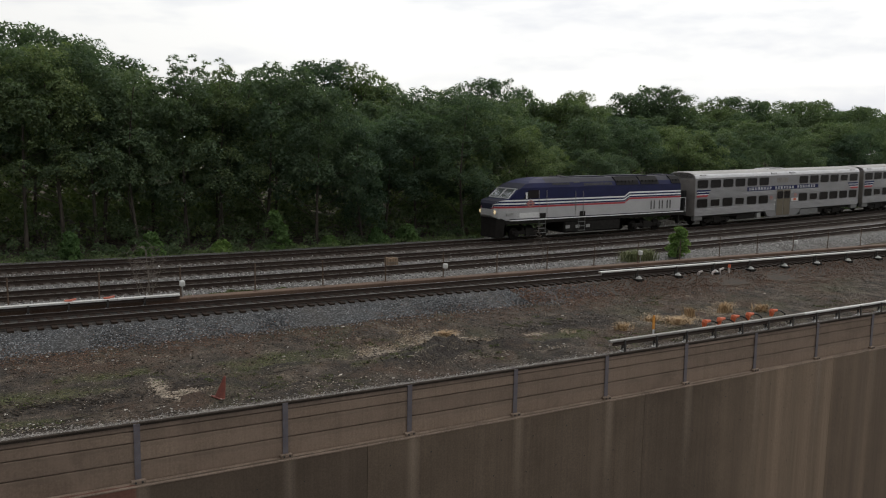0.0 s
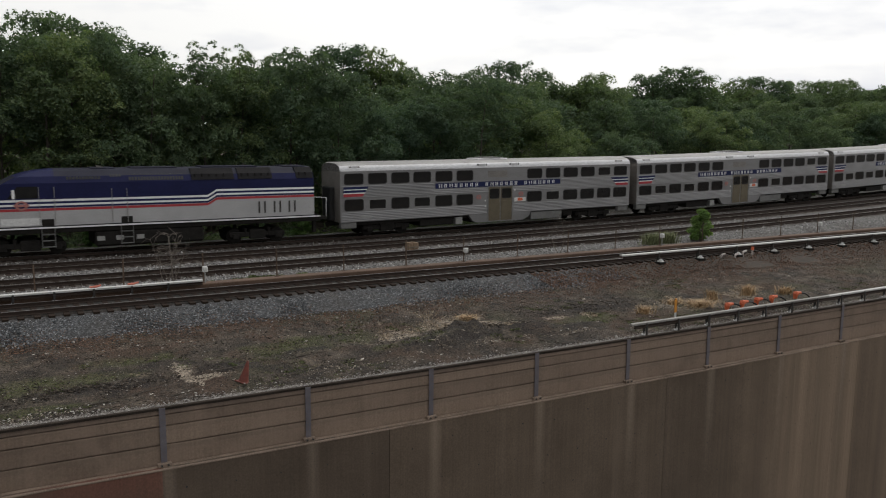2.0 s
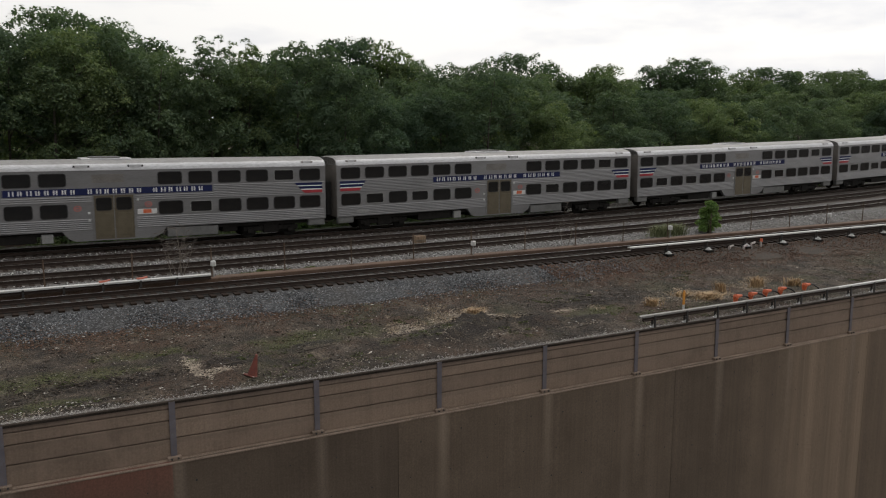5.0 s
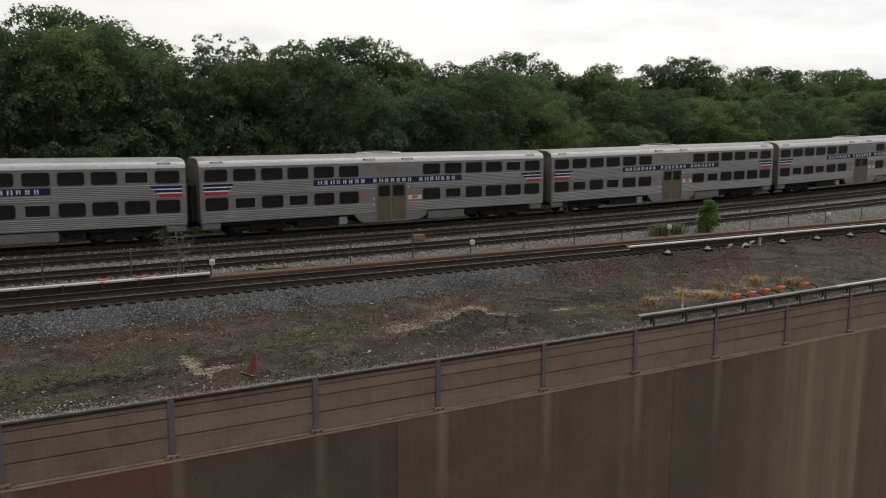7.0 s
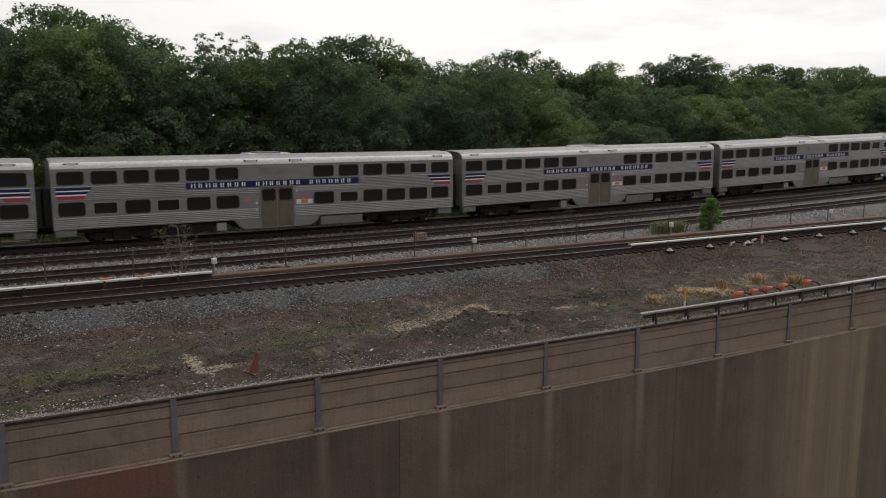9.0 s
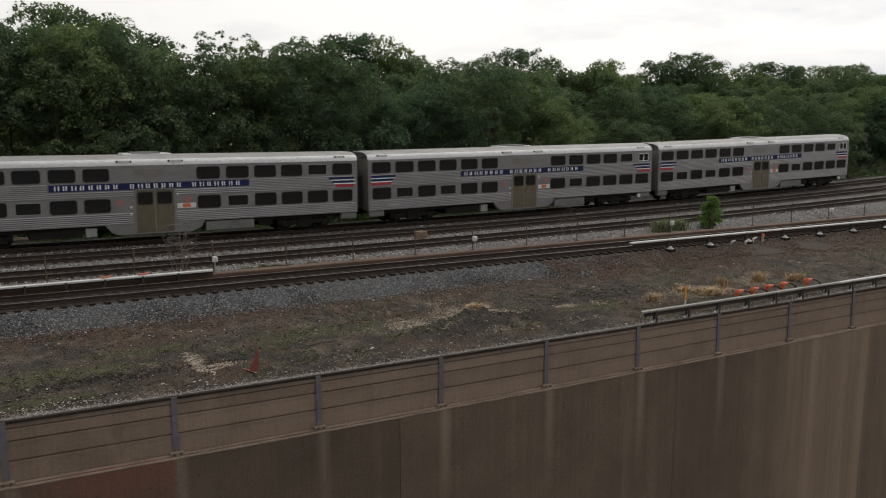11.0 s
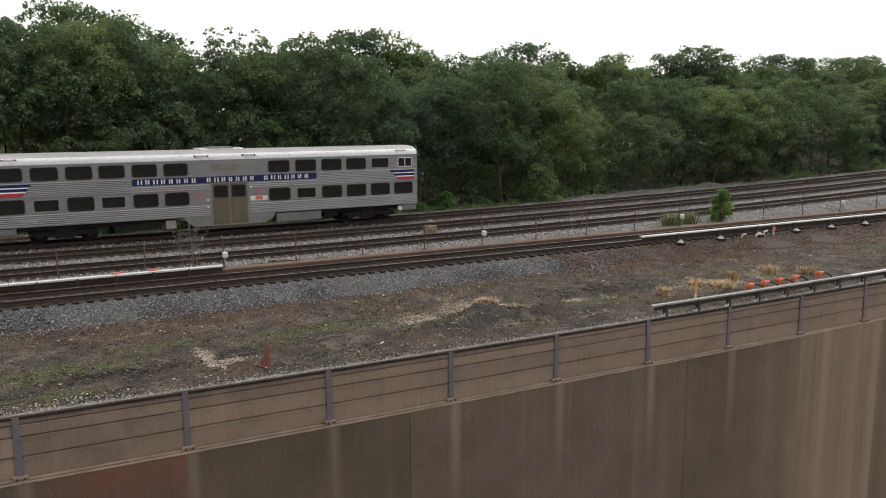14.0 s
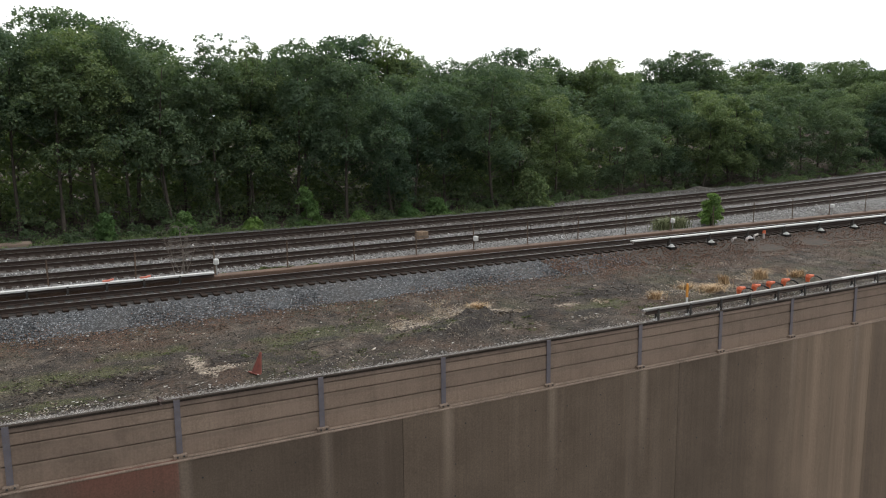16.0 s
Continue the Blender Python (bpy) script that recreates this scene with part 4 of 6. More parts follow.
def build_loco():
    loco = tagged(new("locomotive"), "deep blue and silver diesel locomotive with red and white stripes", "locomotive")
    O = 11.3
    bands = [(1.55, 1), (2.47, 2), (2.61, 1), (2.63, 4), (2.74, 3), (2.85, 4), (2.97, 3), (3.09, 0), (3.95, 0), (4.30, 5), (4.58, 5)]
    us = [-20.85, -20.77, -20.53, -20.2, -19.95, -19.72, -19.45, -19.18, -18.92, -18.55, -18.1, -17.6, -17.0, -16.6, -16.2, -12.0, -8.06, -7.52, -4.0, -1.4]

    def half(u, z):
        w = float(np.interp(u, (-20.85, -20.77, -20.53, -20.0, -19.2, -18.5), (0.55, 0.85, 1.12, 1.32, 1.47, 1.50)))
        lean = float(np.interp(z, (3.1, 3.95, 4.3, 4.58, 4.75), (0, 0.06, 0.24, 0.62, 0.95)))
        return max(0.05, w - lean)
    bm = bmesh.new()
    rows = []
    for u in us:
        top = loco_top(u)
        lift = float(np.interp(u, (-8.06, -7.52), (0, 0.32)))
        low = float(np.interp(u, (-20.85, -20.77, -20.53, -19.9), (1.95, 1.85, 1.70, 1.55)))
        zs = [low] + [min(z + lift if z < 3.2 else z, top - 0.002 * (12 - i)) for i, (z, _) in enumerate(bands[1:])] + [top]
        zs = [max(z, low + 0.001 * i) for i, z in enumerate(zs)]
        rows.append([[bm.verts.new((u + O, sd * half(u, z), z)) for z in zs] for sd in (-1, 1)])
    nz = len(bands) + 1
    for r0, r1 in zip(rows, rows[1:]):
        for k, flip in ((0, False), (1, True)):
            for i in range(nz - 1):
                q = (r0[k][i], r1[k][i], r1[k][i + 1], r0[k][i + 1])
                f = bm.faces.new(q[::-1] if flip else q)
                f.material_index = bands[i][1]
        f = bm.faces.new((r0[0][-1], r1[0][-1], r1[1][-1], r0[1][-1]))
        f.material_index = 5
    for r, idx in ((rows[0], None), (rows[-1], 0)):
        for i in range(nz - 1):
            f = bm.faces.new((r[0][i], r[0][i + 1], r[1][i + 1], r[1][i]))
            f.material_index = bands[i][1] if idx is None else idx
    for r0, r1 in zip(rows, rows[1:]):
        bm.faces.new((r0[0][0], r0[1][0], r1[1][0], r1[0][0])).material_index = 1
    for f in bm.faces:
        c = f.calc_center_median()
        if c.z > 4.25 and c.x - O < -16.2:
            f.material_index = 0
        if c.z > 3.1 and c.x - O < -18.92:
            f.material_index = 0
    bmesh.ops.recalc_face_normals(bm, faces=bm.faces)
    part("body", bm, [M["loco_blue"], M["loco_silver"], M["red"], M["white_vinyl"], M["navy"], M["loco_roof"]], loco)

    def side_box(name, u0, u1, z0, z1, key, y=-1.5, d=0.02, bevel=0.0, parent=None, label="", back=0.08):
        b = bmesh.new()
        box(b, u0 + O, u1 + O, y - d, y + back, z0, z1, bevel)
        return part(name, b, M[key], parent or loco, label)
    # cab glass
    for y0, y1 in ((-1.16, -0.05), (0.05, 1.16)):
        b = bmesh.new()
        q = []
        for u, k in ((-19.68, 1.0), (-18.98, 0.93)):
            for y in (y0, y1):
                q.append(b.verts.new((u + O - 0.03, y * k, loco_top(u) + 0.05)))
        b.faces.new((q[0], q[1], q[3], q[2]))
        r = [b.verts.new(v.co + Vector((0.03, 0, -0.05))) for v in q]
        for i, j in ((0, 1), (1, 3), (3, 2), (2, 0)):
            b.faces.new((q[i], q[j], r[j], r[i]))
        part("windshield", b, M["windshield"], loco, "pale reflecting windshield pane")
    b = bmesh.new()
    for u in (-19.74, -18.92):
        z = loco_top(u) + 0.05
        rod(b, (u + O - 0.02, -1.24, z), (u + O - 0.02, 1.24, z), 0.05, 6)
    for y in (-1.22, 0, 1.22):
        rod(b, (-19.74 + O, y, loco_top(-19.74) + 0.05), (-18.92 + O, y * 0.93, loco_top(-18.92) + 0.05), 0.05, 6)
    part("windshield_frame", b, M["loco_silver"], loco, "silver windshield frame")
    for sd in (-1, 1):
        b = bmesh.new()
        pts = [(-18.5, 3.16), (-17.05, 3.16), (-17.05, 3.78), (-18.0, 3.78)]
        q = [b.verts.new((u + O, sd * 1.512, z)) for u, z in pts]
        r = [b.verts.new((u + O, sd * 1.40, z)) for u, z in pts]
        b.faces.new(q)
        for i in range(4):
            j = (i + 1) % 4
            b.faces.new((q[i], r[i], r[j], q[j]))
        part("cab_window", b, M["tint_glass"], loco, "dark cab side window")
    side_box("window_post", -18.28, -18.14, 3.14, 3.62, "white_vinyl", d=0.03)
    for u in (-17.0, -16.25, -13.35, -12.55):
        side_box("door_edge", u - 0.012, u + 0.012, 2.66 if u < -14 else 2.1, 3.75 if u < -14 else 3.6, "box_grey", d=0.03)
        b = bmesh.new()
        rod(b, (u + O, -1.57, 1.7), (u + O, -1.57, 2.65), 0.018, 6)
        part("grab_rail", b, M["box_grey"], loco)
    side_box("side_plate", -18.85, -16.95, 1.72, 2.10, "box_white", d=0.016, label="pale plate below the cab")
    side_box("side_plate", -20.0, -19.35, 1.95, 2.12, "box_grey", y=-1.42, d=0.02)
    b = bmesh.new()
    for k in range(20):
        a0, a1 = math.tau * k / 20, math.tau * (k + 1) / 20
        b.faces.new([b.verts.new((-17.85 + O + r * math.cos(a), -1.535, 2.78 + r * 0.8 * math.sin(a))) for r, a in ((0.19, a0), (0.31, a0), (0.31, a1), (0.19, a1))])
    box(b, -18.22 + O, -17.48 + O, -1.545, -1.51, 2.72, 2.84)
    part("round_emblem", b, M["emblem"], loco, "pinkish red round emblem")
    # bars for the large letters
    for u in (-5.02, -4.05, -3.10):
        for x, tall in ((0.0, 0.70), (0.36, 0.70)):
            side_box("plain_bar", u + x, u + x + 0.11, 1.90, 1.90 + tall, "dark_steel", y=-1.5, d=0.022, label="dark plain bar in place of lettering")
    # black strip on the side, standing for the shade in the gap above the sill
    side_box("shadow_gap", -19.7, -1.0, 1.60, 1.66, "soot", y=-1.5, d=0.018, label="black strip painted for the shade above the sill")
    side_box("sill_line", -19.7, -1.0, 1.52, 1.60, "white_vinyl", y=-1.5, d=0.035, label="white sill line")
    # roof
    for u0, u1, key, z0, z1 in ((-15.6, -13.75, "black", 4.12, 4.28), (-13.4, -12.75, "black", 4.24, 4.36), (-12.4, -9.3, "black", 4.02, 4.36)):
        b = bmesh.new()
        for i in range(int((u1 - u0) / 0.16)):
            x = u0 + O + i * 0.16
            ya, yb = -float(np.interp(z0, (3.95, 4.3, 4.58), (1.44, 1.26, 0.88))) - 0.03, -float(np.interp(z1, (3.95, 4.3, 4.58), (1.44, 1.26, 0.88))) - 0.03
            q = [b.verts.new(p) for p in ((x, ya, z0), (x + 0.11, ya, z0), (x + 0.11, yb, z1), (x, yb, z1), (x, ya + 0.2, z0), (x + 0.11, ya + 0.2, z0), (x + 0.11, yb + 0.2, z1), (x, yb + 0.2, z1))]
            for f in ((0, 1, 2, 3), (1, 5, 6, 2), (4, 0, 3, 7), (3, 2, 6, 7)):
                b.faces.new([q[k] for k in f])
        part("roof_grille", b, M[key], loco, "black roof grille")
    for u0, u1 in ((-8.95, -6.45), (-6.2, -4.1), (-2.55, -1.45)):
        b = bmesh.new()
        ends = []
        for x in (u0 + O, u1 + O):
            ends.append([b.verts.new((x, y, z)) for y, z in ((-1.475, 3.99), (-1.30, 4.32), (-0.95, 4.64), (0.95, 4.64), (1.30, 4.32), (1.475, 3.99))])
        for i in range(5):
            b.faces.new((ends[0][i], ends[1][i], ends[1][i + 1], ends[0][i + 1]))
        b.faces.new(ends[0][::-1]), b.faces.new(ends[1])
        hood = part("radiator_hood", b, M["soot"], loco, "sooty black radiator hood")
        for k in range(int((u1 - u0) / 0.42)):
            b = bmesh.new()
            x = u0 + O + 0.2 + k * 0.42
            box(b, x - 0.02, x + 0.02, -1.40, -1.28, 4.12, 4.34)
            part("rib", b, M["under"], hood)
    for u0, u1, h in ((-14.3, -13.0, 0.08), (-12.2, -9.6, 0.1), (-8.2, -4.8, 0.14), (-3.2, -1.7, 0.12)):
        b = bmesh.new()
        box(b, u0 + O, u1 + O, -0.72, 0.72, 4.62, 4.68 + h * 0.4, 0.02)
        part("roof_hatch", b, M["loco_roof"], loco)
    b = bmesh.new()
    rod(b, (-13.6 + O, -0.25, 4.70), (-13.95 + O, -0.25, 4.74), 0.06, 8), rod(b, (-13.6 + O, 0.2, 4.70), (-13.9 + O, 0.2, 4.74), 0.07, 8)
    part("horn", b, M["dark_steel"], loco)
    for y in (-0.88, 0.88):
        b = bmesh.new()
        rod(b, (-20.72 + O, y, 2.18), (-20.55 + O, y, 2.18), 0.17, 12)
        lamp_house = part("lamp_housing", b, M["loco_silver"], loco)
        b = bmesh.new()
        rod(b, (-20.76 + O, y, 2.18), (-20.7 + O, y, 2.18), 0.14, 12)
        part("headlight", b, M["headlight"], lamp_house, "lit warm headlight")
    # below the floor
    b = bmesh.new()
    box(b, -20.1 + O, -1.0 + O, -1.42, 1.42, 1.25, 1.54, 0.02)
    box(b, -14.3 + O, -8.3 + O, -1.4, 1.4, 0.35, 1.25, 0.12)
    part("underframe", b, M["under"], loco, "black underframe with fuel tank")
    b = bmesh.new()
    q = [b.verts.new((x + O, y, z)) for x, y, z in ((-20.66, -0.9, 0.25), (-20.66, 0.9, 0.25), (-20.2, 1.35, 0.3), (-20.2, -1.35, 0.3), (-20.6, -1.0, 1.85), (-20.6, 1.0, 1.85), (-20.1, 1.4, 1.6), (-20.1, -1.4, 1.6))]
    for f in ((0, 1, 5, 4), (1, 2, 6, 5), (3, 0, 4, 7), (2, 3, 7, 6), (0, 3, 2, 1), (4, 5, 6, 7)):
        b.faces.new([q[k] for k in f])
    part("pilot", b, M["under"], loco, "black front pilot plate")
    for u in (-16.62, -12.6):
        b = bmesh.new()
        for x in (u - 0.32, u + 0.32):
            rod(b, (x + O, -1.46, 0.45), (x + O, -1.46, 1.55), 0.022, 6)
        for z in (0.48, 0.82, 1.16):
            box(b, u - 0.32 + O, u + 0.32 + O, -1.52, -1.30, z, z + 0.04)
        part("step_ladder", b, M["box_dark"], loco, "worn dark grey step ladder")
        side_box("step_recess", u - 0.30, u + 0.30, 1.62, 2.02, "under", d=0.012)
    for u in (-13.0, -14.0, -11.9):
        side_box("tank_box", u - 0.2, u + 0.2, 0.7, 0.95, "box_grey", y=-1.4, d=0.03)
    wm = wheel_mesh()
    for u in (-17.5, -5.0):
        bogie(loco, u + O, wm, 1.35, "black locomotive bogie")
    # rear platform
    b = bmesh.new()
    box(b, -1.4 + O, -0.45 + O, -1.3, 1.3, 1.30, 1.50, 0.02)
    box(b, -1.4 + O, -1.2 + O, -1.3, -1.0, 0.5, 1.3, 0.02), box(b, -0.75 + O, -0.5 + O, -1.4, -1.1, 0.5, 0.6)
    part("rear_platform", b, M["under"], loco)
    b = bmesh.new()
    for y in (-1.28, 1.28):
        rod(b, (-0.5 + O, y, 1.45), (-0.5 + O, y, 2.7), 0.022, 6), rod(b, (-0.5 + O, y, 2.7), (-1.38 + O, y, 2.75), 0.022, 6)
    part("handrail", b, M["white_vinyl"], loco)
    return loco


coach, cab_coach = build_car(False), build_car(True)
TRAIN = []
for number in range(8):
    source = cab_coach if number >= 6 else coach
    thing = source if number in (0, 7) else copy_thing(source, Matrix.Identity(4))
    TRAIN.append((thing, 25.9 * (number - 5) + 12.95))
TRAIN.append((build_loco(), -25.9 * 5 - 11.3))


# ---- trees ----
def leaf_build(dark, light, warm):
    def build(t, b):
        geo = t.nodes.new("ShaderNodeNewGeometry")
        info = t.nodes.new("ShaderNodeObjectInfo")
        big = noise_of(t, coords(t), 0.35, 4)
        col = ramp(t, geo.outputs["Random Per Island"], (0.0, dark), (0.6, light), (1.0, warm))
        col = mixc(t, 1.0, col, ramp(t, info.outputs["Random"], (0.0, (0.62, 0.70, 0.76)), (0.5, (1, 1, 1)), (1.0, (1.38, 1.28, 1.0))), "MULTIPLY")
        col = mixc(t, 1.0, col, ramp(t, big, (0.3, (0.75, 0.8, 0.8)), (0.7, (1.2, 1.15, 1.05))), "MULTIPLY")
        t.links.new(col, b.inputs["Base Color"])
        b.inputs["Roughness"].default_value = 0.65
        b.inputs["Specular IOR Level"].default_value = 0.15
        tr = t.nodes.new("ShaderNodeBsdfTranslucent")
        t.links.new(mixc(t, 1.0, col, (1.35, 1.5, 0.8), "MULTIPLY"), tr.inputs["Color"])
        mx = t.nodes.new("ShaderNodeMixShader")
        mx.inputs[0].default_value = 0.36
        t.links.new(b.outputs[0], mx.inputs[1]), t.links.new(tr.outputs[0], mx.inputs[2])
        t.links.new(mx.outputs[0], t.nodes["Material Output"].inputs["Surface"])
    return build


M["leaf"] = mat("green_leaves", leaf_build((0.084, 0.126, 0.084), (0.120, 0.168, 0.106), (0.152, 0.198, 0.124)))
M["leaf_bright"] = mat("fresh_green_leaves", leaf_build((0.095, 0.165, 0.060), (0.145, 0.232, 0.088), (0.190, 0.280, 0.115)))
M["bark"] = two_tone("grey_brown_bark", (0.045, 0.036, 0.028), (0.10, 0.085, 0.07), 3.0, 0.95, 0, 25, 0.7, 0.02, None, (1, 1, 0.25))
M["twig"] = two_tone("bare_grey_twigs", (0.115, 0.097, 0.082), (0.185, 0.16, 0.137), 6.0, 0.9, 0, 40, 0.3, 0.005)


def leaf_mesh(name, centres, radii, counts, size, rng, material, droop=0.12, flat=0.95, tufts=0, width=0.42):
    """Many small pointed leaves on the shells of clumps (or of tufts on the clumps), as one mesh."""
    cs = np.repeat(np.asarray(centres, float), counts, axis=0)
    rs = np.repeat(np.asarray(radii, float), counts)
    k = len(cs)
    lobe = np.zeros((k, 3))
    if tufts:
        which = np.repeat(np.arange(len(counts)), counts) * tufts + rng.integers(0, tufts, k)
        q = rng.normal(size=(len(counts) * tufts, 3))
        q /= np.linalg.norm(q, axis=1)[:, None]
        q[:, 2] = np.where(q[:, 2] < -0.35, -q[:, 2], q[:, 2])
        loose = rng.uniform(size=k) < 0.12
        lobe = q[which] * np.where(loose, 0.0, 1.0)[:, None]
        cs = cs + lobe * rs[:, None] * 0.62
        rs = rs * np.where(loose, 0.92, rng.uniform(0.30, 0.54, len(q))[which])
    d = rng.normal(size=(k, 3)) + lobe * 0.9
    d /= np.linalg.norm(d, axis=1)[:, None]
    d[:, 2] = np.where(d[:, 2] < -0.3, -d[:, 2] * 0.7, d[:, 2])
    shell = rs * (1.08 - (0.36 if tufts else 0.55) * rng.uniform(0, 1, k) ** 2)
    p = cs + d * shell[:, None] * np.array([1, 1, flat])
    along = d * np.array([1, 1, 0.4]) + rng.normal(size=(k, 3)) * 0.6
    along[:, 2] -= droop + (0.25 if tufts else 0.0)
    along /= np.linalg.norm(along, axis=1)[:, None]
    up = d + rng.normal(size=(k, 3)) * (0.22 if tufts else 0.45) + np.array([0, 0, 0.30 if tufts else 0.5])
    side = np.cross(along, up)
    side /= np.linalg.norm(side, axis=1)[:, None] + 1e-9
    ln = size * rng.uniform(0.6, 1.3, k)[:, None]
    wd = ln * rng.uniform(0.8, 1.2, k)[:, None] * width
    v = np.empty((k, 3, 3))
    v[:, 0], v[:, 1], v[:, 2] = p - along * ln * 0.45 - side * wd, p + along * ln * 0.55, p - along * ln * 0.35 + side * wd
    me = bpy.data.meshes.new(name)
    me.vertices.add(3 * k), me.loops.add(3 * k), me.polygons.add(k)
    me.vertices.foreach_set("co", v.ravel())
    me.loops.foreach_set("vertex_index", np.arange(3 * k, dtype=np.int32))
    me.polygons.foreach_set("loop_start", np.arange(0, 3 * k, 3, dtype=np.int32))
    me.update(calc_edges=True)
    me.materials.append(material)
    return me


def limb(bm, a, b, r0, r1, bend, rng, seg=6, n=4):
    """A tapered, slightly bent limb; returns its points."""
    a, b = Vector(a), Vector(b)
    off = Vector(rng.normal(size=3)) * bend
    pts = [a.lerp(b, i / n) + off * math.sin(math.pi * i / n) for i in range(n + 1)]
    rings = []
    for i, p in enumerate(pts):
        d = (pts[min(i + 1, n)] - pts[max(i - 1, 0)]).to_track_quat("Z", "Y").to_matrix()
        r = r0 + (r1 - r0) * i / n
        rings.append([bm.verts.new(p + d @ Vector((r * math.cos(j * math.tau / seg), r * math.sin(j * math.tau / seg), 0))) for j in range(seg)])
    for q0, q1 in zip(rings, rings[1:]):
        for j in range(seg):
            bm.faces.new((q0[j], q0[(j + 1) % seg], q1[(j + 1) % seg], q1[j])).smooth = True
    return pts


def build_tree(seed, height, spread, crown_low, clumps, leaves, size=0.34, stems=1, sprays=0, label="", group="trees behind the tracks"):
    """A broadleaf tree: tapered trunk, limbs, and a crown of clumps of leaves along the limbs."""
    rng = np.random.default_rng(seed)
    tree = tagged(new("tree"), label or "dense broadleaf tree in full green leaf at the wood's edge", "tree", group)
    bm = bmesh.new()
    centres, radii = [], []
    for st in range(stems):
        base = Vector((rng.normal() * 0.4 * (stems > 1), rng.normal() * 0.3 * (stems > 1), -0.15))
        top = Vector((rng.normal() * spread * 0.18 + base.x * 2, rng.normal() * spread * 0.15, height * rng.uniform(0.84, 0.93)))
        r = 0.011 * height / stems ** 0.5
        pts = limb(bm, base, top, r, r * 0.2, height * 0.02, rng, 8, 6)
        per = clumps // stems
        for i in range(per):
            f = crown_low + (0.97 - crown_low) * ((i + rng.uniform(0, 1)) / per)
            k = f * 6
            j = min(int(k), 5)
            on = pts[j].lerp(pts[j + 1], k - j)
            env = spread * (1 - ((f - 0.46) / 0.58) ** 2 * 0.62) * rng.uniform(0.35, 1.05)
            if f < 0.25:
                env *= 0.8
            a = rng.uniform(0, math.tau)
            tip = on + Vector((math.cos(a) * env, math.sin(a) * env, rng.uniform(0.0, 0.16) * height * (1 - f * 0.6)))
            if i % 2 == 0:
                limb(bm, on - Vector((0, 0, env * 0.25)), tip, r * 0.32 * (1.1 - f), 0.015, env * 0.08, rng, 5, 3)
            centres.append(tip)
            radii.append(rng.uniform(0.62, 1.25) * (0.66 + spread * 0.18))
        centres.append(top + Vector((0, 0, height * 0.03)))
        radii.append(0.5 + spread * 0.08)
    for _ in range(sprays):
        a = rng.uniform(0, math.tau)
        q = Vector((math.cos(a), math.sin(a), 0)) * spread * rng.uniform(0, 0.7)
        centres.append(Vector((q.x, q.y, height * rng.uniform(0.96, 1.04))))
        radii.append(rng.uniform(0.34, 0.52))
        limb(bm, (q.x * 0.9, q.y * 0.9, height * 0.85), centres[-1], 0.022, 0.008, 0.08, rng, 4, 2)
    part("trunk", bm, M["bark"], tree, "grey-brown bark")
    counts = [max(26, int(leaves * r * r / sum(x * x for x in radii))) for r in radii]
    me = leaf_mesh("crown", [tuple(c) for c in centres], radii, counts, size, rng, M["leaf"], tufts=7)
    crown = new("crown", me)
    crown.parent = tree
    return tree


FRONT = ((27.4, 13.8), (31.5, 14.6), (34.8, 13.9), (36.1, 12.7), (41.0, 13.7), (47.6, 13.3), (53.6, 11.4), (56.1, 10.5), (61.9, 11.0),
         (62.6, 12.6), (66.0, 13.4), (69.6, 13.2), (70.9, 10.8), (74.6, 10.5), (79.4, 10.0), (89.2, 9.6), (95.0, 10.2), (101.4, 9.5), (109.2, 9.5), (118.7, 9.0))
BACK = ((28.1, 15.0), (33.8, 17.4), (36.0, 15.8), (38.5, 15.7), (39.8, 14.3), (42.1, 13.8), (57.1, 14.5), (59.9, 16.5), (63.7, 15.8), (66.0, 14.3), (70.9, 13.2),
        (74.2, 13.2), (76.1, 14.8), (79.2, 15.2), (86.1, 14.7), (89.2, 13.9), (91.4, 14.3), (102.2, 11.0), (104.7, 14.3), (108.3, 15.2), (112.4, 14.2), (114.4, 12.7),
        (121.0, 14.2), (126.7, 14.2), (131.0, 13.7), (135.8, 13.6), (141.0, 13.8), (147.0, 14.2), (152.9, 13.0))


def height_at(table, s):
    xs, hs = zip(*table)
    return float(np.interp(s, xs, hs))


def plant(sources, s, n, height, rng, flat=1.0):
    src = rng.choice(sources)
    k = height / src["tall"]
    w = k ** 0.6 * rng.uniform(0.9, 1.1) * flat
    m = Matrix.Translation(at(s, n, ground_z(s, n))) @ Matrix.Rotation(rng.uniform(0, math.tau), 4, "Z") @ Matrix.Diagonal((w, w, k, 1))
    if not src.get("used"):
        src["used"] = 1
        src.matrix_basis = m
        return src
    return copy_thing(src, m @ Matrix.Diagonal((1 / src.scale.x, 1 / src.scale.y, 1 / src.scale.z, 1)))


def true_height(tree):
    return max(max(v.co.z for v in c.data.vertices) for c in tree.children if c.name.startswith("crown"))


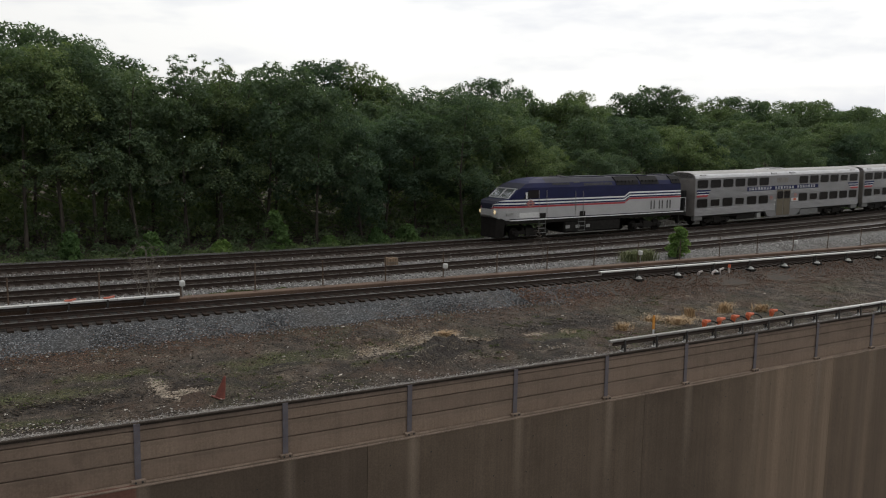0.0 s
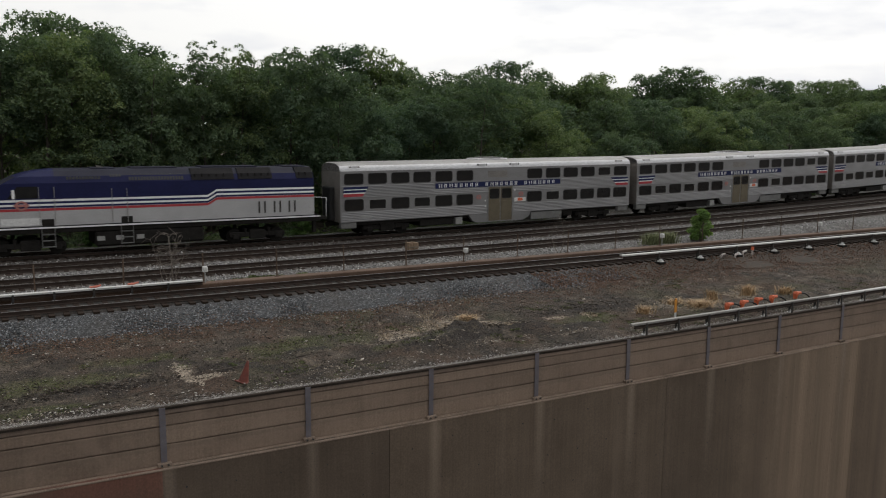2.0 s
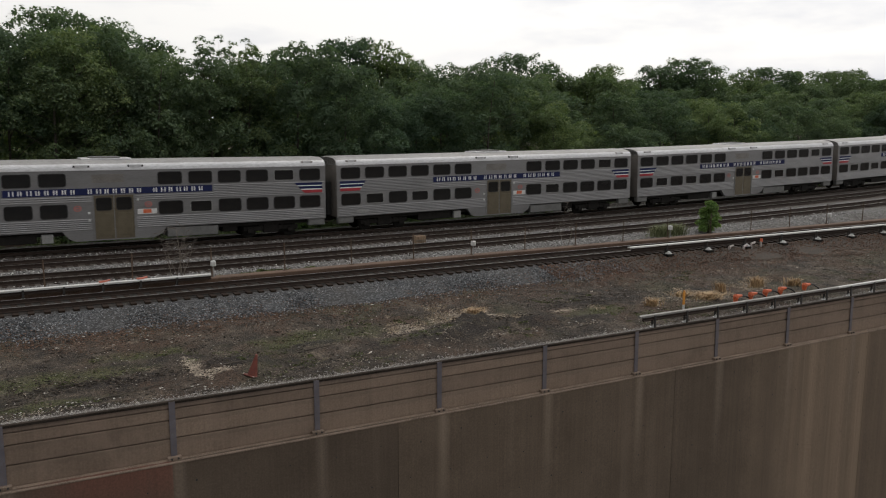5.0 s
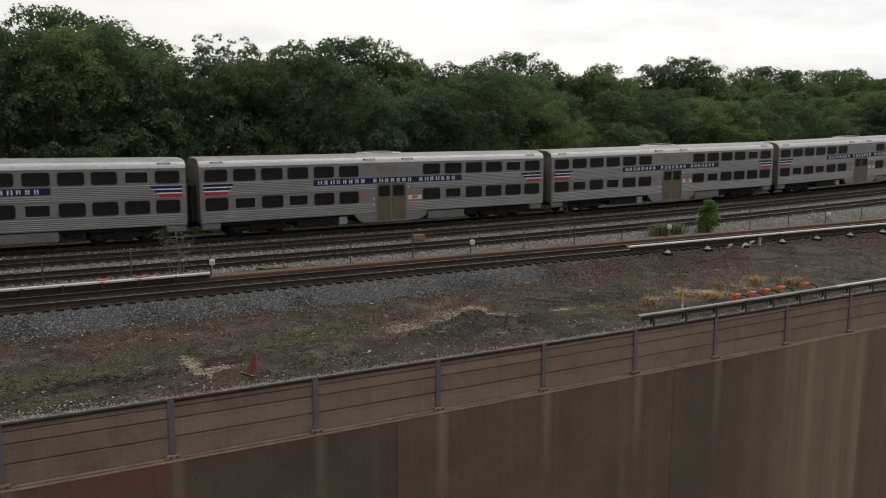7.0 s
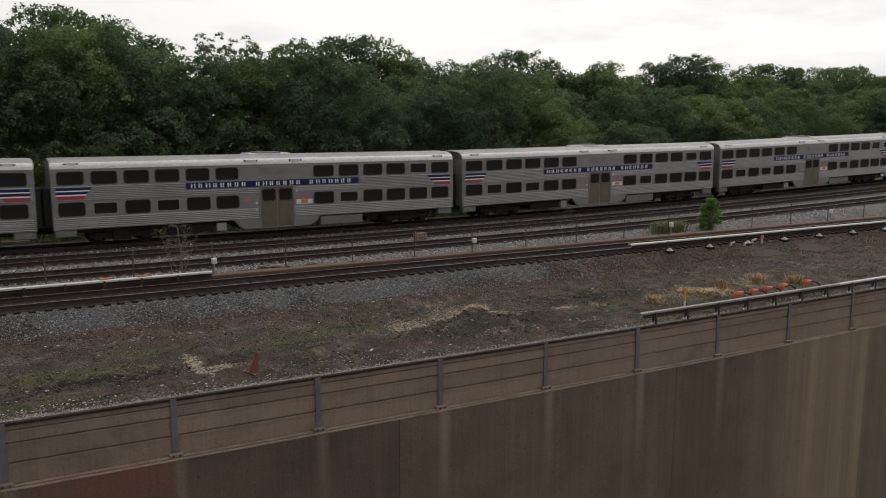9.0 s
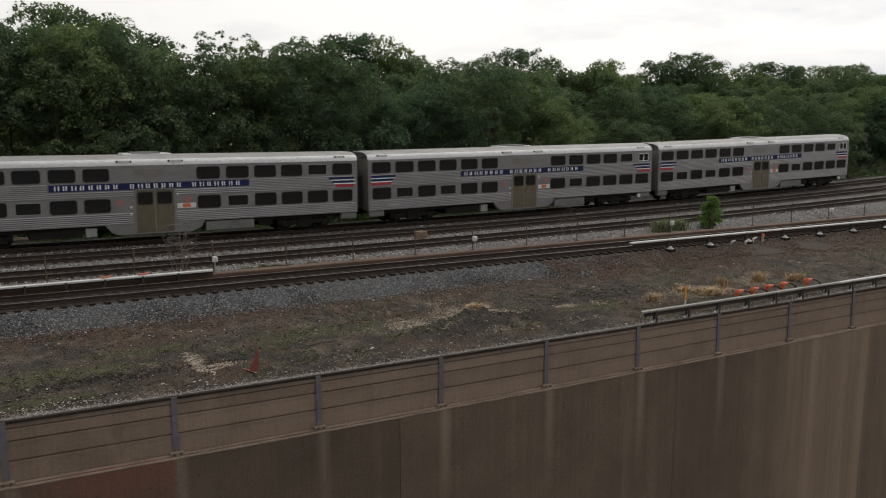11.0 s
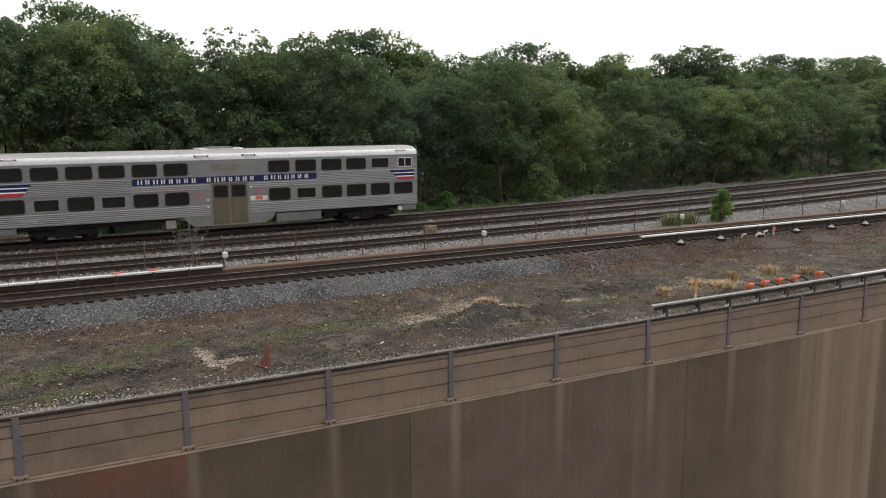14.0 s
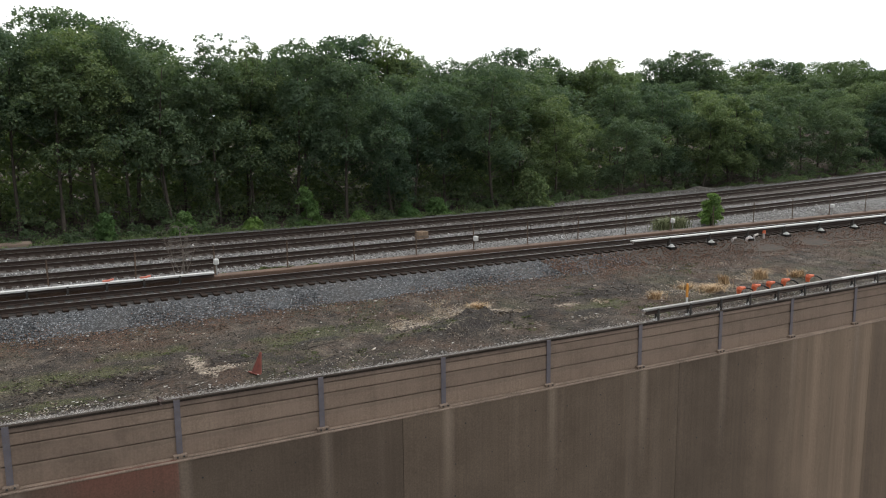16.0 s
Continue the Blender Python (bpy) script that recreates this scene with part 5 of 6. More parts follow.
def grow_woods():
    rng = random.Random(21)
    edge, skirted = [], []
    for i, (h, sp, low, cl, lv) in enumerate(((10.5, 3.0, 0.05, 46, 19000), (12.0, 3.5, 0.06, 52, 20000), (9.5, 2.7, 0.05, 42, 17000), (13.5, 3.7, 0.20, 50, 20000), (11.0, 3.2, 0.22, 44, 18000))):
        t = build_tree(100 + i, h, sp, low, cl, lv, 0.170, 2 if i in (0, 2) else 1)
        t["tall"] = true_height(t)
        (skirted if low > 0.2 else edge).append(t)
    tall = []
    for i, (h, sp, low, cl, lv) in enumerate(((13.5, 2.8, 0.36, 46, 15000), (14.0, 3.1, 0.32, 50, 16000), (12.5, 2.6, 0.40, 42, 14000))):
        t = build_tree(200 + i, h, sp, low, cl, lv, 0.170, 1, 0, "slender tall tree with bare dark trunk in the shady wood")
        t["tall"] = true_height(t)
        tall.append(t)
    feather = build_tree(301, 12.5, 3.2, 0.20, 44, 20000, 0.170, 2, 11, "feathery-topped tree with loose sprays above the crown")
    feather["tall"] = true_height(feather)
    behind = []
    for i, (h, sp, low, cl, lv) in enumerate(((14.5, 4.2, 0.45, 60, 11500), (15.5, 4.6, 0.45, 64, 12000), (13.5, 3.8, 0.45, 56, 10500))):
        t = build_tree(400 + i, h, sp, low, cl, lv, 0.25, 1, 0, "tall round-crowned tree deeper in the wood")
        t["tall"] = true_height(t)
        behind.append(t)
    # the wood's edge
    s = 8.0
    while s < 165:
        h = height_at(FRONT, s)
        n = 9.0 + rng.uniform(-1.4, 1.8)
        if s < 36:
            plant(tall, s, n + 0.8, h * rng.uniform(0.9, 1.0), rng)
            s += rng.uniform(2.0, 2.8)
        elif 39 < s < 48 and rng.random() < 0.8:
            plant([feather], s, n, h * rng.uniform(0.97, 1.0), rng)
            s += 3.1
        else:
            plant(skirted + edge[1:2] if s < 60 else edge, s, n, h * (rng.uniform(0.66, 0.85) if rng.random() < 0.35 else rng.uniform(0.92, 1.0)), rng)
            s += rng.uniform(2.8, 3.9) * (1 if s < 120 else 1.5)
    # second rank
    s = 5.0
    while s < 170:
        h = height_at(FRONT, s) * 0.65 + height_at(BACK, s) * 0.33
        plant(tall + behind[:1] if s < 38 else behind, s, 14 + rng.uniform(-1.5, 2), h * rng.uniform(0.88, 0.97), rng)
        s += rng.uniform(3.8, 5.2) if s < 45 else rng.uniform(5.5, 7.5)
    # crowns that make the skyline
    for s0, h0 in BACK:
        if s0 > 46 or s0 < 40:
            plant(behind, s0 + rng.uniform(-0.6, 0.6), 30 + rng.uniform(-1, 1), h0 * 0.99, rng, 1.0)
    s = 4.0
    while s < 230:
        plant(behind, s, 24 + rng.uniform(-2, 2), min(height_at(BACK, s), 14) * rng.uniform(0.82, 0.92), rng)
        s += rng.uniform(12, 15)
    # undergrowth along the edge, and the far woods
    g = np.random.default_rng(5)
    k = 1500
    ss = np.where(np.arange(k) % 2 == 0, g.uniform(60, 170, k), g.uniform(18, 75, k))
    ns = np.where(np.arange(k) < 300, g.uniform(6.4, 8.6, k), g.uniform(8.5, 22, k))
    cs = [tuple(at(a, b, ground_z(a, b) + c)) for a, b, c in zip(ss, ns, g.uniform(0.0, 2.2, k) * np.clip((ns - 6) / 5, 0.08, 1))]
    me = leaf_mesh("undergrowth", cs, g.uniform(0.45, 1.0, k) * np.where(ns < 8.6, 0.6, 1.0), [84] * k, 0.17, g, M["leaf"])
    tagged(new("undergrowth", me), "tangled dark green undergrowth below the trees", "undergrowth", kind="stuff")
    k = 620
    ss = np.where(np.arange(k) < 430, g.uniform(18, 63, k), g.uniform(63, 150, k))
    ns = np.where(ss < 63, g.uniform(3.7, 6.9, k), g.uniform(5.6, 8.0, k))
    cs = [tuple(at(a, b, (-0.42 if b < 5.2 else -0.5) + 0.12 * (b - 3.7) * c)) for a, b, c in zip(ss, ns, g.uniform(0, 1, k))]
    me = leaf_mesh("verge_growth", cs, g.uniform(0.22, 0.55, k), [60] * k, 0.13, g, M["leaf"], flat=0.6)
    tagged(new("verge_growth", me), "low dark green weeds over the ballast's far edge", "weeds", kind="stuff")
    k = 1400
    ss, ns = np.where(np.arange(k) < 900, g.uniform(-5, 52, k), g.uniform(50, 110, k)), g.uniform(12.5, 36, k)
    cs = [tuple(at(a, b, ground_z(a, b) + c)) for a, b, c in zip(ss, ns, g.uniform(0.1, 6.5, k))]
    me = leaf_mesh("shady_thicket", cs, g.uniform(0.9, 1.6, k), [44] * k, 0.44, g, M["leaf"])
    tagged(new("shady_thicket", me), "shady green thicket deep in the wood", "thicket", kind="stuff")
    k = 2600
    ss, ns = g.uniform(-60, 520, k), g.uniform(38, 170, k)
    cs = [(a, b, zc(min(a, 200)) + g.uniform(1, 10.0) + (b - 38) * 0.05) for a, b in zip(ss, ns)]
    me = leaf_mesh("far_woods", cs, g.uniform(1.8, 3.4, k), [44] * k, 1.2, g, M["leaf"])
    tagged(new("far_woods", me), "far green woods on the low horizon", "woods", kind="stuff")


grow_woods()


def far_building():
    """A pale block whose top shows over the woods."""
    b = tagged(new("apartment_building"), "distant pale blue-grey flat-roofed building above the woods", "building")
    bm = bmesh.new()
    box(bm, -9, 9, -6, 6, -20, 2.2, 0.05)
    part("wall", bm, M["far_wall"], b)
    bm = bmesh.new()
    box(bm, -9.3, 9.3, -6.3, 6.3, 2.2, 2.8, 0.05)
    part("roof", bm, M["box_grey"], b, "flat grey roof")
    for i in range(5):
        bm = bmesh.new()
        box(bm, -8 + i * 3.4, -6 + i * 3.4, -6.06, -5.9, -0.6, 1.2)
        part("window", bm, M["tint_glass"], b)
    b.matrix_basis = Matrix.Translation((271, 262, 23.0))


M["far_wall"] = two_tone("pale_blue_grey_render", (0.40, 0.43, 0.47), (0.46, 0.49, 0.53), 0.2, 0.9, 0, 2.0, 0.1, 0.01)
far_building()


def build_shrub(name, s, n, height, spread, leaves, size, seed, label, category="shrub", material="leaf_bright", z=None):
    rng = np.random.default_rng(seed)
    top = tagged(new(name), label, category)
    centres, radii = [], []
    for i in range(28):
        a = rng.uniform(0, math.tau)
        f = (i + 0.6) / 28
        q = Vector((math.cos(a) * spread * (1.05 - f * 0.8) * rng.uniform(0.3, 1), math.sin(a) * spread * (1.05 - f * 0.8), height * f * 0.92))
        if i % 4 == 1:
            bm = bmesh.new()
            limb(bm, (rng.normal() * 0.04, rng.normal() * 0.04, -0.05), q, 0.022, 0.008, 0.05, rng, 5, 3)
            part("stem", bm, M["bark"], top)
        centres.append(tuple(q)), radii.append(spread * rng.uniform(0.26, 0.42))
    crown = new("foliage", leaf_mesh("foliage", centres, radii, [leaves // 28] * 28, size, rng, M[material], 0.2, 0.9))
    crown.parent = top
    top.matrix_basis = Matrix.Translation(at(s, n, ground_z(s, n) if z is None else z))
    return top


for s, n, h, sp, seed in ((32.0, 5.2, 2.1, 0.8, 1), (36.7, 5.2, 1.8, 0.9, 2), (45.2, 5.5, 3.2, 1.0, 3), (53.5, 6.2, 1.2, 0.9, 4), (56.0, 6.2, 1.4, 1.0, 5), (64.8, 5.9, 3.3, 1.8, 6), (49.5, 6.2, 0.8, 0.8, 7), (41.5, 6.0, 0.8, 0.9, 8)):
    build_shrub("sapling", s, n, h * 0.92, sp, 3000, 0.18, seed, "bright green leafy sapling at the edge of the ballast" if h < 3.3 else "broad green bush at the edge of the ballast", material="leaf_bright" if h < 3.3 else "leaf")
build_shrub("sapling", 67.3, -10.9, 2.1, 0.82, 4200, 0.14, 11, "bright green sapling growing at the kerb by the fence", z=-0.25)


# ---- along the tracks: kerb, fence, third rails ----
def build_bank():
    """A low heap of spilled gravel along the far side of the last track."""
    bm = bmesh.new()
    rows = []
    for s in steps(60.0, 99.0, 0.5):
        tall = 0.55 * math.sin(math.pi * (s - 60.0) / 39.0) ** 0.7 * (1 + 0.5 * noise.noise(Vector((s * 0.35, 3, 1))))
        rows.append([bm.verts.new(at(s, 4.9 + w + 0.12 * noise.noise(Vector((s * 0.9, w, 8))), -0.62 + tall * k + 0.06 * noise.noise(Vector((s * 1.7, w * 2, 4))))) for w, k in ((-0.6, 0), (0.0, 0.55), (0.5, 1.0), (1.0, 1.05), (1.6, 0.6), (2.4, 0))])
    for r0, r1 in zip(rows, rows[1:]):
        for i in range(5):
            bm.faces.new((r0[i], r1[i], r1[i + 1], r0[i + 1])).smooth = True
    tagged(part("gravel_bank", bm, M["bank"]), "low heap of grey-brown gravel beside the far track", "gravel", kind="structure")


M["bank"] = mat("grey_brown_gravel", gravel_build((0.05, 0.045, 0.040), (0.15, 0.135, 0.12), (0.33, 0.31, 0.285), 12.0))
build_bank()


def n_kerb(s):
    return n_metro(s) + 1.85


def build_kerb():
    bm = bmesh.new()
    ss = [-160, -60, 0] + steps(10, 120, 2.0) + [135, 160, 200, 260, 300]
    sweep(bm, [(-0.36, -0.6), (-0.36, 0.02), (-0.33, 0.05), (0.21, 0.05), (0.24, 0.02), (0.24, -0.6)], ss, lambda s, n, z: at(s, n_kerb(s) + n, z))
    tagged(part("kerb", bm, M["curb"]), "rust-stained brown concrete kerb between the tracks", "kerb", kind="structure")
    fence = tagged(new("fence"), "row of thin rusty steel posts on the kerb", "fence", kind="structure")
    rng = random.Random(3)
    for k in range(-3, 26):
        s = 27.55 + 3.43 * k
        p = at(s, n_kerb(s) + 0.1, 0.05)
        bm = bmesh.new()
        lean = Vector((rng.uniform(-0.03, 0.03), rng.uniform(-0.03, 0.03), 0))
        h = rng.uniform(1.2, 1.36)
        for dx, dy, w in ((0, 0, 0.03), (0.028, 0, 0.012)):
            rod(bm, p + Vector((dx, dy, -0.02)), p + Vector((dx, dy, h)) + lean, w, 6)
        box(bm, p.x - 0.09, p.x + 0.09, p.y - 0.09, p.y + 0.09, p.z, p.z + 0.03)
        part("fence_post", bm, M["rust_steel"], fence)
        if k % 4 == 2:
            q = p + Vector((0.03, -0.16, 0.62))
            holder = tagged(new("junction_box"), "small white enamelled box on a fence post", "junction box", "boxes on the fence")
            bm = bmesh.new()
            box(bm, q.x - 0.105, q.x + 0.105, q.y - 0.11, q.y + 0.1, q.z - 0.13, q.z + 0.12, 0.02)
            part("case", bm, M["box_white"], holder)
            bm = bmesh.new()
            box(bm, q.x - 0.08, q.x + 0.08, q.y - 0.125, q.y - 0.105, q.z - 0.09, q.z + 0.08, 0.008)
            part("lid", bm, M["white_cover"], holder)
            bm = bmesh.new()
            rod(bm, (q.x, q.y, q.z - 0.67), (q.x, q.y, q.z - 0.13), 0.03, 6)
            part("conduit", bm, M["box_grey"], holder)


def third_rail(name, s0, s1, n_of, z, cover_from, label, pitch, foot, wide=0.2, first=None, pots=0.11):
    thing = tagged(new(name), label, "third rail", "third rails")
    place = lambda s, n, h: at(s, n_of(s) + n, h)
    bm = bmesh.new()
    sweep(bm, [(-0.06, z - 0.24), (-0.06, z - 0.20), (-0.02, z - 0.18), (-0.035, z - 0.08), (0.035, z - 0.08), (0.02, z - 0.18), (0.06, z - 0.20), (0.06, z - 0.24)], steps(s0 + 0.2, s1, 2.0), place)
    part("conductor_rail", bm, M["rail"], thing, "rusty conductor rail")
    s = s0
    while s < s1 - 0.1:
        e = min(s + 5.9, s1)
        bm = bmesh.new()
        sweep(bm, [(-wide / 2, z - 0.09), (-wide / 2 - 0.012, z - 0.02), (-wide / 2 + 0.02, z), (wide / 2 - 0.02, z), (wide / 2 + 0.012, z - 0.02), (wide / 2, z - 0.09), (wide / 2 - 0.02, z - 0.03), (-wide / 2 + 0.02, z - 0.03)], steps(s + 0.01, e - 0.01, 2.0), place)
        part("cover_board", bm, M["white_cover"] if s >= cover_from - 0.1 else M["cover_dull"], thing, "white cover board" if s >= cover_from - 0.1 else "dirty off-white cover board")
        s = e
    s = s0 + 0.7 if first is None else first
    while s < min(s1, 110):
        p = place(s, 0, 0)
        bm = bmesh.new()
        box(bm, p.x - 0.11, p.x + 0.11, p.y - 0.22, p.y + 0.22, p.z + foot, p.z + foot + 0.06, 0.01)
        rod(bm, p + Vector((0, 0, foot + 0.05)), p + Vector((0, 0, z - 0.23)), 0.05, 8)
        box(bm, p.x - 0.04, p.x + 0.04, p.y - 0.16, p.y - 0.12, p.z + foot + 0.05, p.z + z - 0.03)
        br = part("bracket", bm, M["dark_steel"], thing, "dark steel bracket")
        bm = bmesh.new()
        zt = foot + 0.08
        p = p + Vector((0, -0.24 if pots > 0.12 else 0, 0))
        for i in range(3):
            zz = zt + i * 0.05
            rod(bm, p + Vector((0, -0.02, zz)), p + Vector((0, -0.02, zz + 0.03)), max(0.035, pots - 0.055 * i), 10)
        part("insulator", bm, M["box_white"], br, "white porcelain insulator")
        if pots > 0.12:
            bm = bmesh.new()
            box(bm, p.x - 0.24, p.x + 0.24, p.y - 0.22, p.y + 0.2, p.z + foot - 0.12, p.z + foot + 0.075, 0.02)
            part("footing", bm, M["under"], br, "black timber footing")
        s += pitch
    return thing


build_kerb()
third_rail("third_rail", 8.0, 34.2, lambda s: n_metro(s) + 1.32, 0.30, 0, "white-covered third rail on the kerb side of the transit track", 1.5, -0.18, pots=0.06)
third_rail("third_rail", 55.9, 130.0, lambda s: n_metro(s) - 1.42, 0.33, 0, "white-covered third rail on the open side of the transit track", 2.95, -0.27, first=58.5, pots=0.19)
third_rail("third_rail", 47.2, 125.0, lambda s: n_wall(s) + 0.36, -0.36, 57.4, "third rail on brackets along the top of the concrete wall", 1.7, -0.95, 0.13)


# ---- loose things ----
def cone(s, n):
    z = ground_z(s, n) - 0.02
    c = tagged(new("traffic_cone"), "dirty faded red traffic cone leaning in the dirt", "traffic cone")
    bm = bmesh.new()
    prof = [(0.165, 0.03), (0.155, 0.06), (0.125, 0.22), (0.085, 0.42), (0.05, 0.60), (0.035, 0.68), (0.02, 0.69)]
    rings = [[bm.verts.new((r * math.cos(a * math.tau / 18), r * math.sin(a * math.tau / 18), h)) for a in range(18)] for r, h in prof]
    for r0, r1 in zip(rings, rings[1:]):
        for i in range(18):
            bm.faces.new((r0[i], r0[(i + 1) % 18], r1[(i + 1) % 18], r1[i])).smooth = True
    bm.faces.new(rings[-1])
    part("body", bm, M["cone_red"], c)
    bm = bmesh.new()
    box(bm, -0.2, 0.2, -0.2, 0.2, 0.0, 0.035, 0.012)
    part("base", bm, M["cone_red"], c, "dirty red square base")
    c.matrix_basis = Matrix.Translation(at(s, n, z)) @ Euler((radians(6), radians(13), 0.5)).to_matrix().to_4x4()


M["cone_red"] = two_tone("dirty_dark_red_plastic", (0.14, 0.026, 0.016), (0.22, 0.046, 0.026), 5.0, 0.6, 0, 40, 0.2, 0.004, (0.10, 0.04, 0.03))
M["mark_orange"] = two_tone("yellow_orange_paint", (0.55, 0.22, 0.03), (0.68, 0.30, 0.05), 5.0, 0.5, 0, 40, 0.1, 0.003)
cone(32.45, -23.85)


def marker(s, n):
    p = at(s, n, ground_z(s, n) - 0.03)
    m = tagged(new("marker_post"), "orange and white flat marker post in the dirt", "marker post")
    for name, z0, z1, w, key in (("lower_part", 0, 0.46, 0.055, "box_white"), ("upper_part", 0.46, 1.0, 0.065, "mark_orange")):
        bm = bmesh.new()
        box(bm, p.x - w, p.x + w, p.y - 0.02, p.y + 0.02, p.z + z0, p.z + z1, 0.01)
        if key == "mark_orange":
            box(bm, p.x - 0.04, p.x + 0.04, p.y - 0.025, p.y + 0.025, p.z + z1, p.z + z1 + 0.06, 0.012)
        part(name, bm, M[key], m, "orange upper part" if key == "mark_orange" else "white lower part")


marker(50.6, -24.55)


def cable_end(s, n, z, flip):
    """An orange boot on the end of a black cable."""
    p = at(s, n, z)
    c = tagged(new("cable_boot"), "orange rubber boot on a black cable end", "cable boot", "orange cable boots on the wall")
    bm = bmesh.new()
    rod(bm, p, p + Vector((0.02, 0, 0.20)), 0.075, 10, 0.12)
    rod(bm, p + Vector((0.02, 0, 0.20)), p + Vector((0.06, 0, 0.30)), 0.12, 10, 0.11)
    rod(bm, p + Vector((0.03, 0, 0.24)), p + Vector((0.36, -0.02, 0.25)), 0.10, 10, 0.055)
    part("boot", bm, M["orange"], c)
    bm = bmesh.new()
    pts = [p + Vector((0.36, -0.02, 0.25)), p + Vector((0.62, -0.03, 0.20)), p + Vector((0.9, -0.05, 0.06)), p + Vector((1.05, -0.08, -0.2)), p + Vector((1.1, -0.1, -0.45))]
    for a, b in zip(pts, pts[1:]):
        rod(bm, a, b, 0.035, 8)
    part("cable", bm, M["black"], c, "black cable")


for s, n in ((53.35, -24.9), (54.25, -24.95), (55.2, -24.95), (56.15, -25.0), (57.7, -25.1)):
    cable_end(s, n, -0.62 + 0.02 * (s - 53), False)


M["clamp_red"] = two_tone("faded_red_plastic", (0.58, 0.13, 0.07), (0.70, 0.20, 0.13), 6.0, 0.6, 0, 60, 0.15, 0.003, (0.40, 0.16, 0.12))


def orange_tag(s, n, z):
    p = at(s, n, z)
    bm = bmesh.new()
    box(bm, p.x - 0.15, p.x + 0.15, p.y - 0.05, p.y + 0.05, p.z, p.z + 0.075, 0.02)
    rod(bm, p + Vector((0.10, 0, 0.045)), p + Vector((0.30, 0, 0.08)), 0.04, 8)
    tagged(part("orange_clamp", bm, M["clamp_red"]), "orange plastic clamp on the third rail cover", "clamp", "clamps on the third rail")


for s in (29.7, 31.2):
    orange_tag(s, n_metro(s) + 1.32, 0.30)


M["pipe"] = two_tone("dirty_pinkish_white_plastic", (0.40, 0.35, 0.33), (0.55, 0.50, 0.48), 5.0, 0.6, 0, 40, 0.1, 0.003)


def pipe_stub(s, n, h, red):
    p = at(s, n, -0.36)
    c = tagged(new("pipe_stub"), "short white plastic pipe stub" + (" with a red cap" if red else " bent over"), "pipe", "pipe stubs by the third rail")
    bm = bmesh.new()
    rod(bm, p, p + Vector((0, 0, h)), 0.06, 10)
    if not red:
        rod(bm, p + Vector((-0.03, 0, h)), p + Vector((0.30, 0, h + 0.07)), 0.06, 10)
    part("pipe", bm, M["pipe"], c)
    if red:
        bm = bmesh.new()
        rod(bm, p + Vector((0, 0, h)), p + Vector((0.05, 0, h + 0.18)), 0.10, 10, 0.07)
        part("cap", bm, M["orange"], c, "red cap")


for s, n, h, red in ((63.1, -16.25, 0.20, False), (64.0, -16.5, 0.16, False), (64.6, -16.55, 0.30, False), (65.5, -16.5, 0.36, True)):
    pipe_stub(s, n, h, red)


def crate(s, n):
    p = at(s, n, -0.2)
    c = tagged(new("wooden_crate"), "weathered tan wooden box between the tracks", "crate")
    for k, x in enumerate((-0.27, -0.09, 0.09, 0.27)):
        bm = bmesh.new()
        box(bm, p.x + x - 0.08, p.x + x + 0.08, p.y - 0.22, p.y + 0.22, p.z, p.z + 0.46 - 0.03 * (k % 2), 0.012)
        part("board", bm, M["crate_wood"], c)
    bm = bmesh.new()
    box(bm, p.x - 0.36, p.x + 0.36, p.y - 0.25, p.y - 0.22, p.z + 0.12, p.z + 0.22, 0.005)
    part("batten", bm, M["wood_post"], c)


M["crate_wood"] = two_tone("orange_brown_boards", (0.19, 0.13, 0.085), (0.28, 0.20, 0.135), 4.0, 0.85, 0, 30, 0.3, 0.005)
crate(48.5, -5.2)

bm = bmesh.new()
p = at(25.0, 5.9, -0.5)
box(bm, p.x - 4.0, p.x + 2.85, p.y - 0.5, p.y + 0.5, p.z - 0.2, p.z + 0.36, 0.04)
tagged(part("concrete_block", bm, M["ledge"]), "long pale concrete block beside the far track", "concrete block")


def bare_shrub(s, n, height, seed, label, stems=7, spread=0.8, z=-0.22):
    rng = np.random.default_rng(seed)
    bm = bmesh.new()
    for i in range(stems):
        a = rng.uniform(0, math.tau)
        tip = Vector((math.cos(a) * spread * rng.uniform(0.4, 1), math.sin(a) * spread * 0.6, height * rng.uniform(0.55, 1)))
        pts = limb(bm, (rng.normal() * 0.1, rng.normal() * 0.1, -0.05), tip, 0.021, 0.009, 0.16, rng, 5, 5)
        for q in pts[2:]:
            for _ in range(2):
                d = Vector((rng.normal(), rng.normal() * 0.6, abs(rng.normal()) * 0.7)) * 0.30 * height / 2.5
                e = limb(bm, q, q + d, 0.012, 0.006, 0.05, rng, 4, 3)
                limb(bm, e[2], e[2] + Vector((rng.normal(), rng.normal(), rng.normal() * 0.6)) * 0.22, 0.008, 0.005, 0.02, rng, 4, 2)
    ob = part("bare_shrub", bm, M["twig"])
    ob.matrix_basis = Matrix.Translation(at(s, n, z))
    return tagged(ob, label, "shrub")


bare_shrub(33.3, -9.7, 2.6, 31, "leafless grey twiggy shrub between the tracks", 8, 1.0)
bare_shrub(54.4, -11.9, 2.7, 32, "thin leafless sapling at the kerb", 2, 0.35, 0.0)


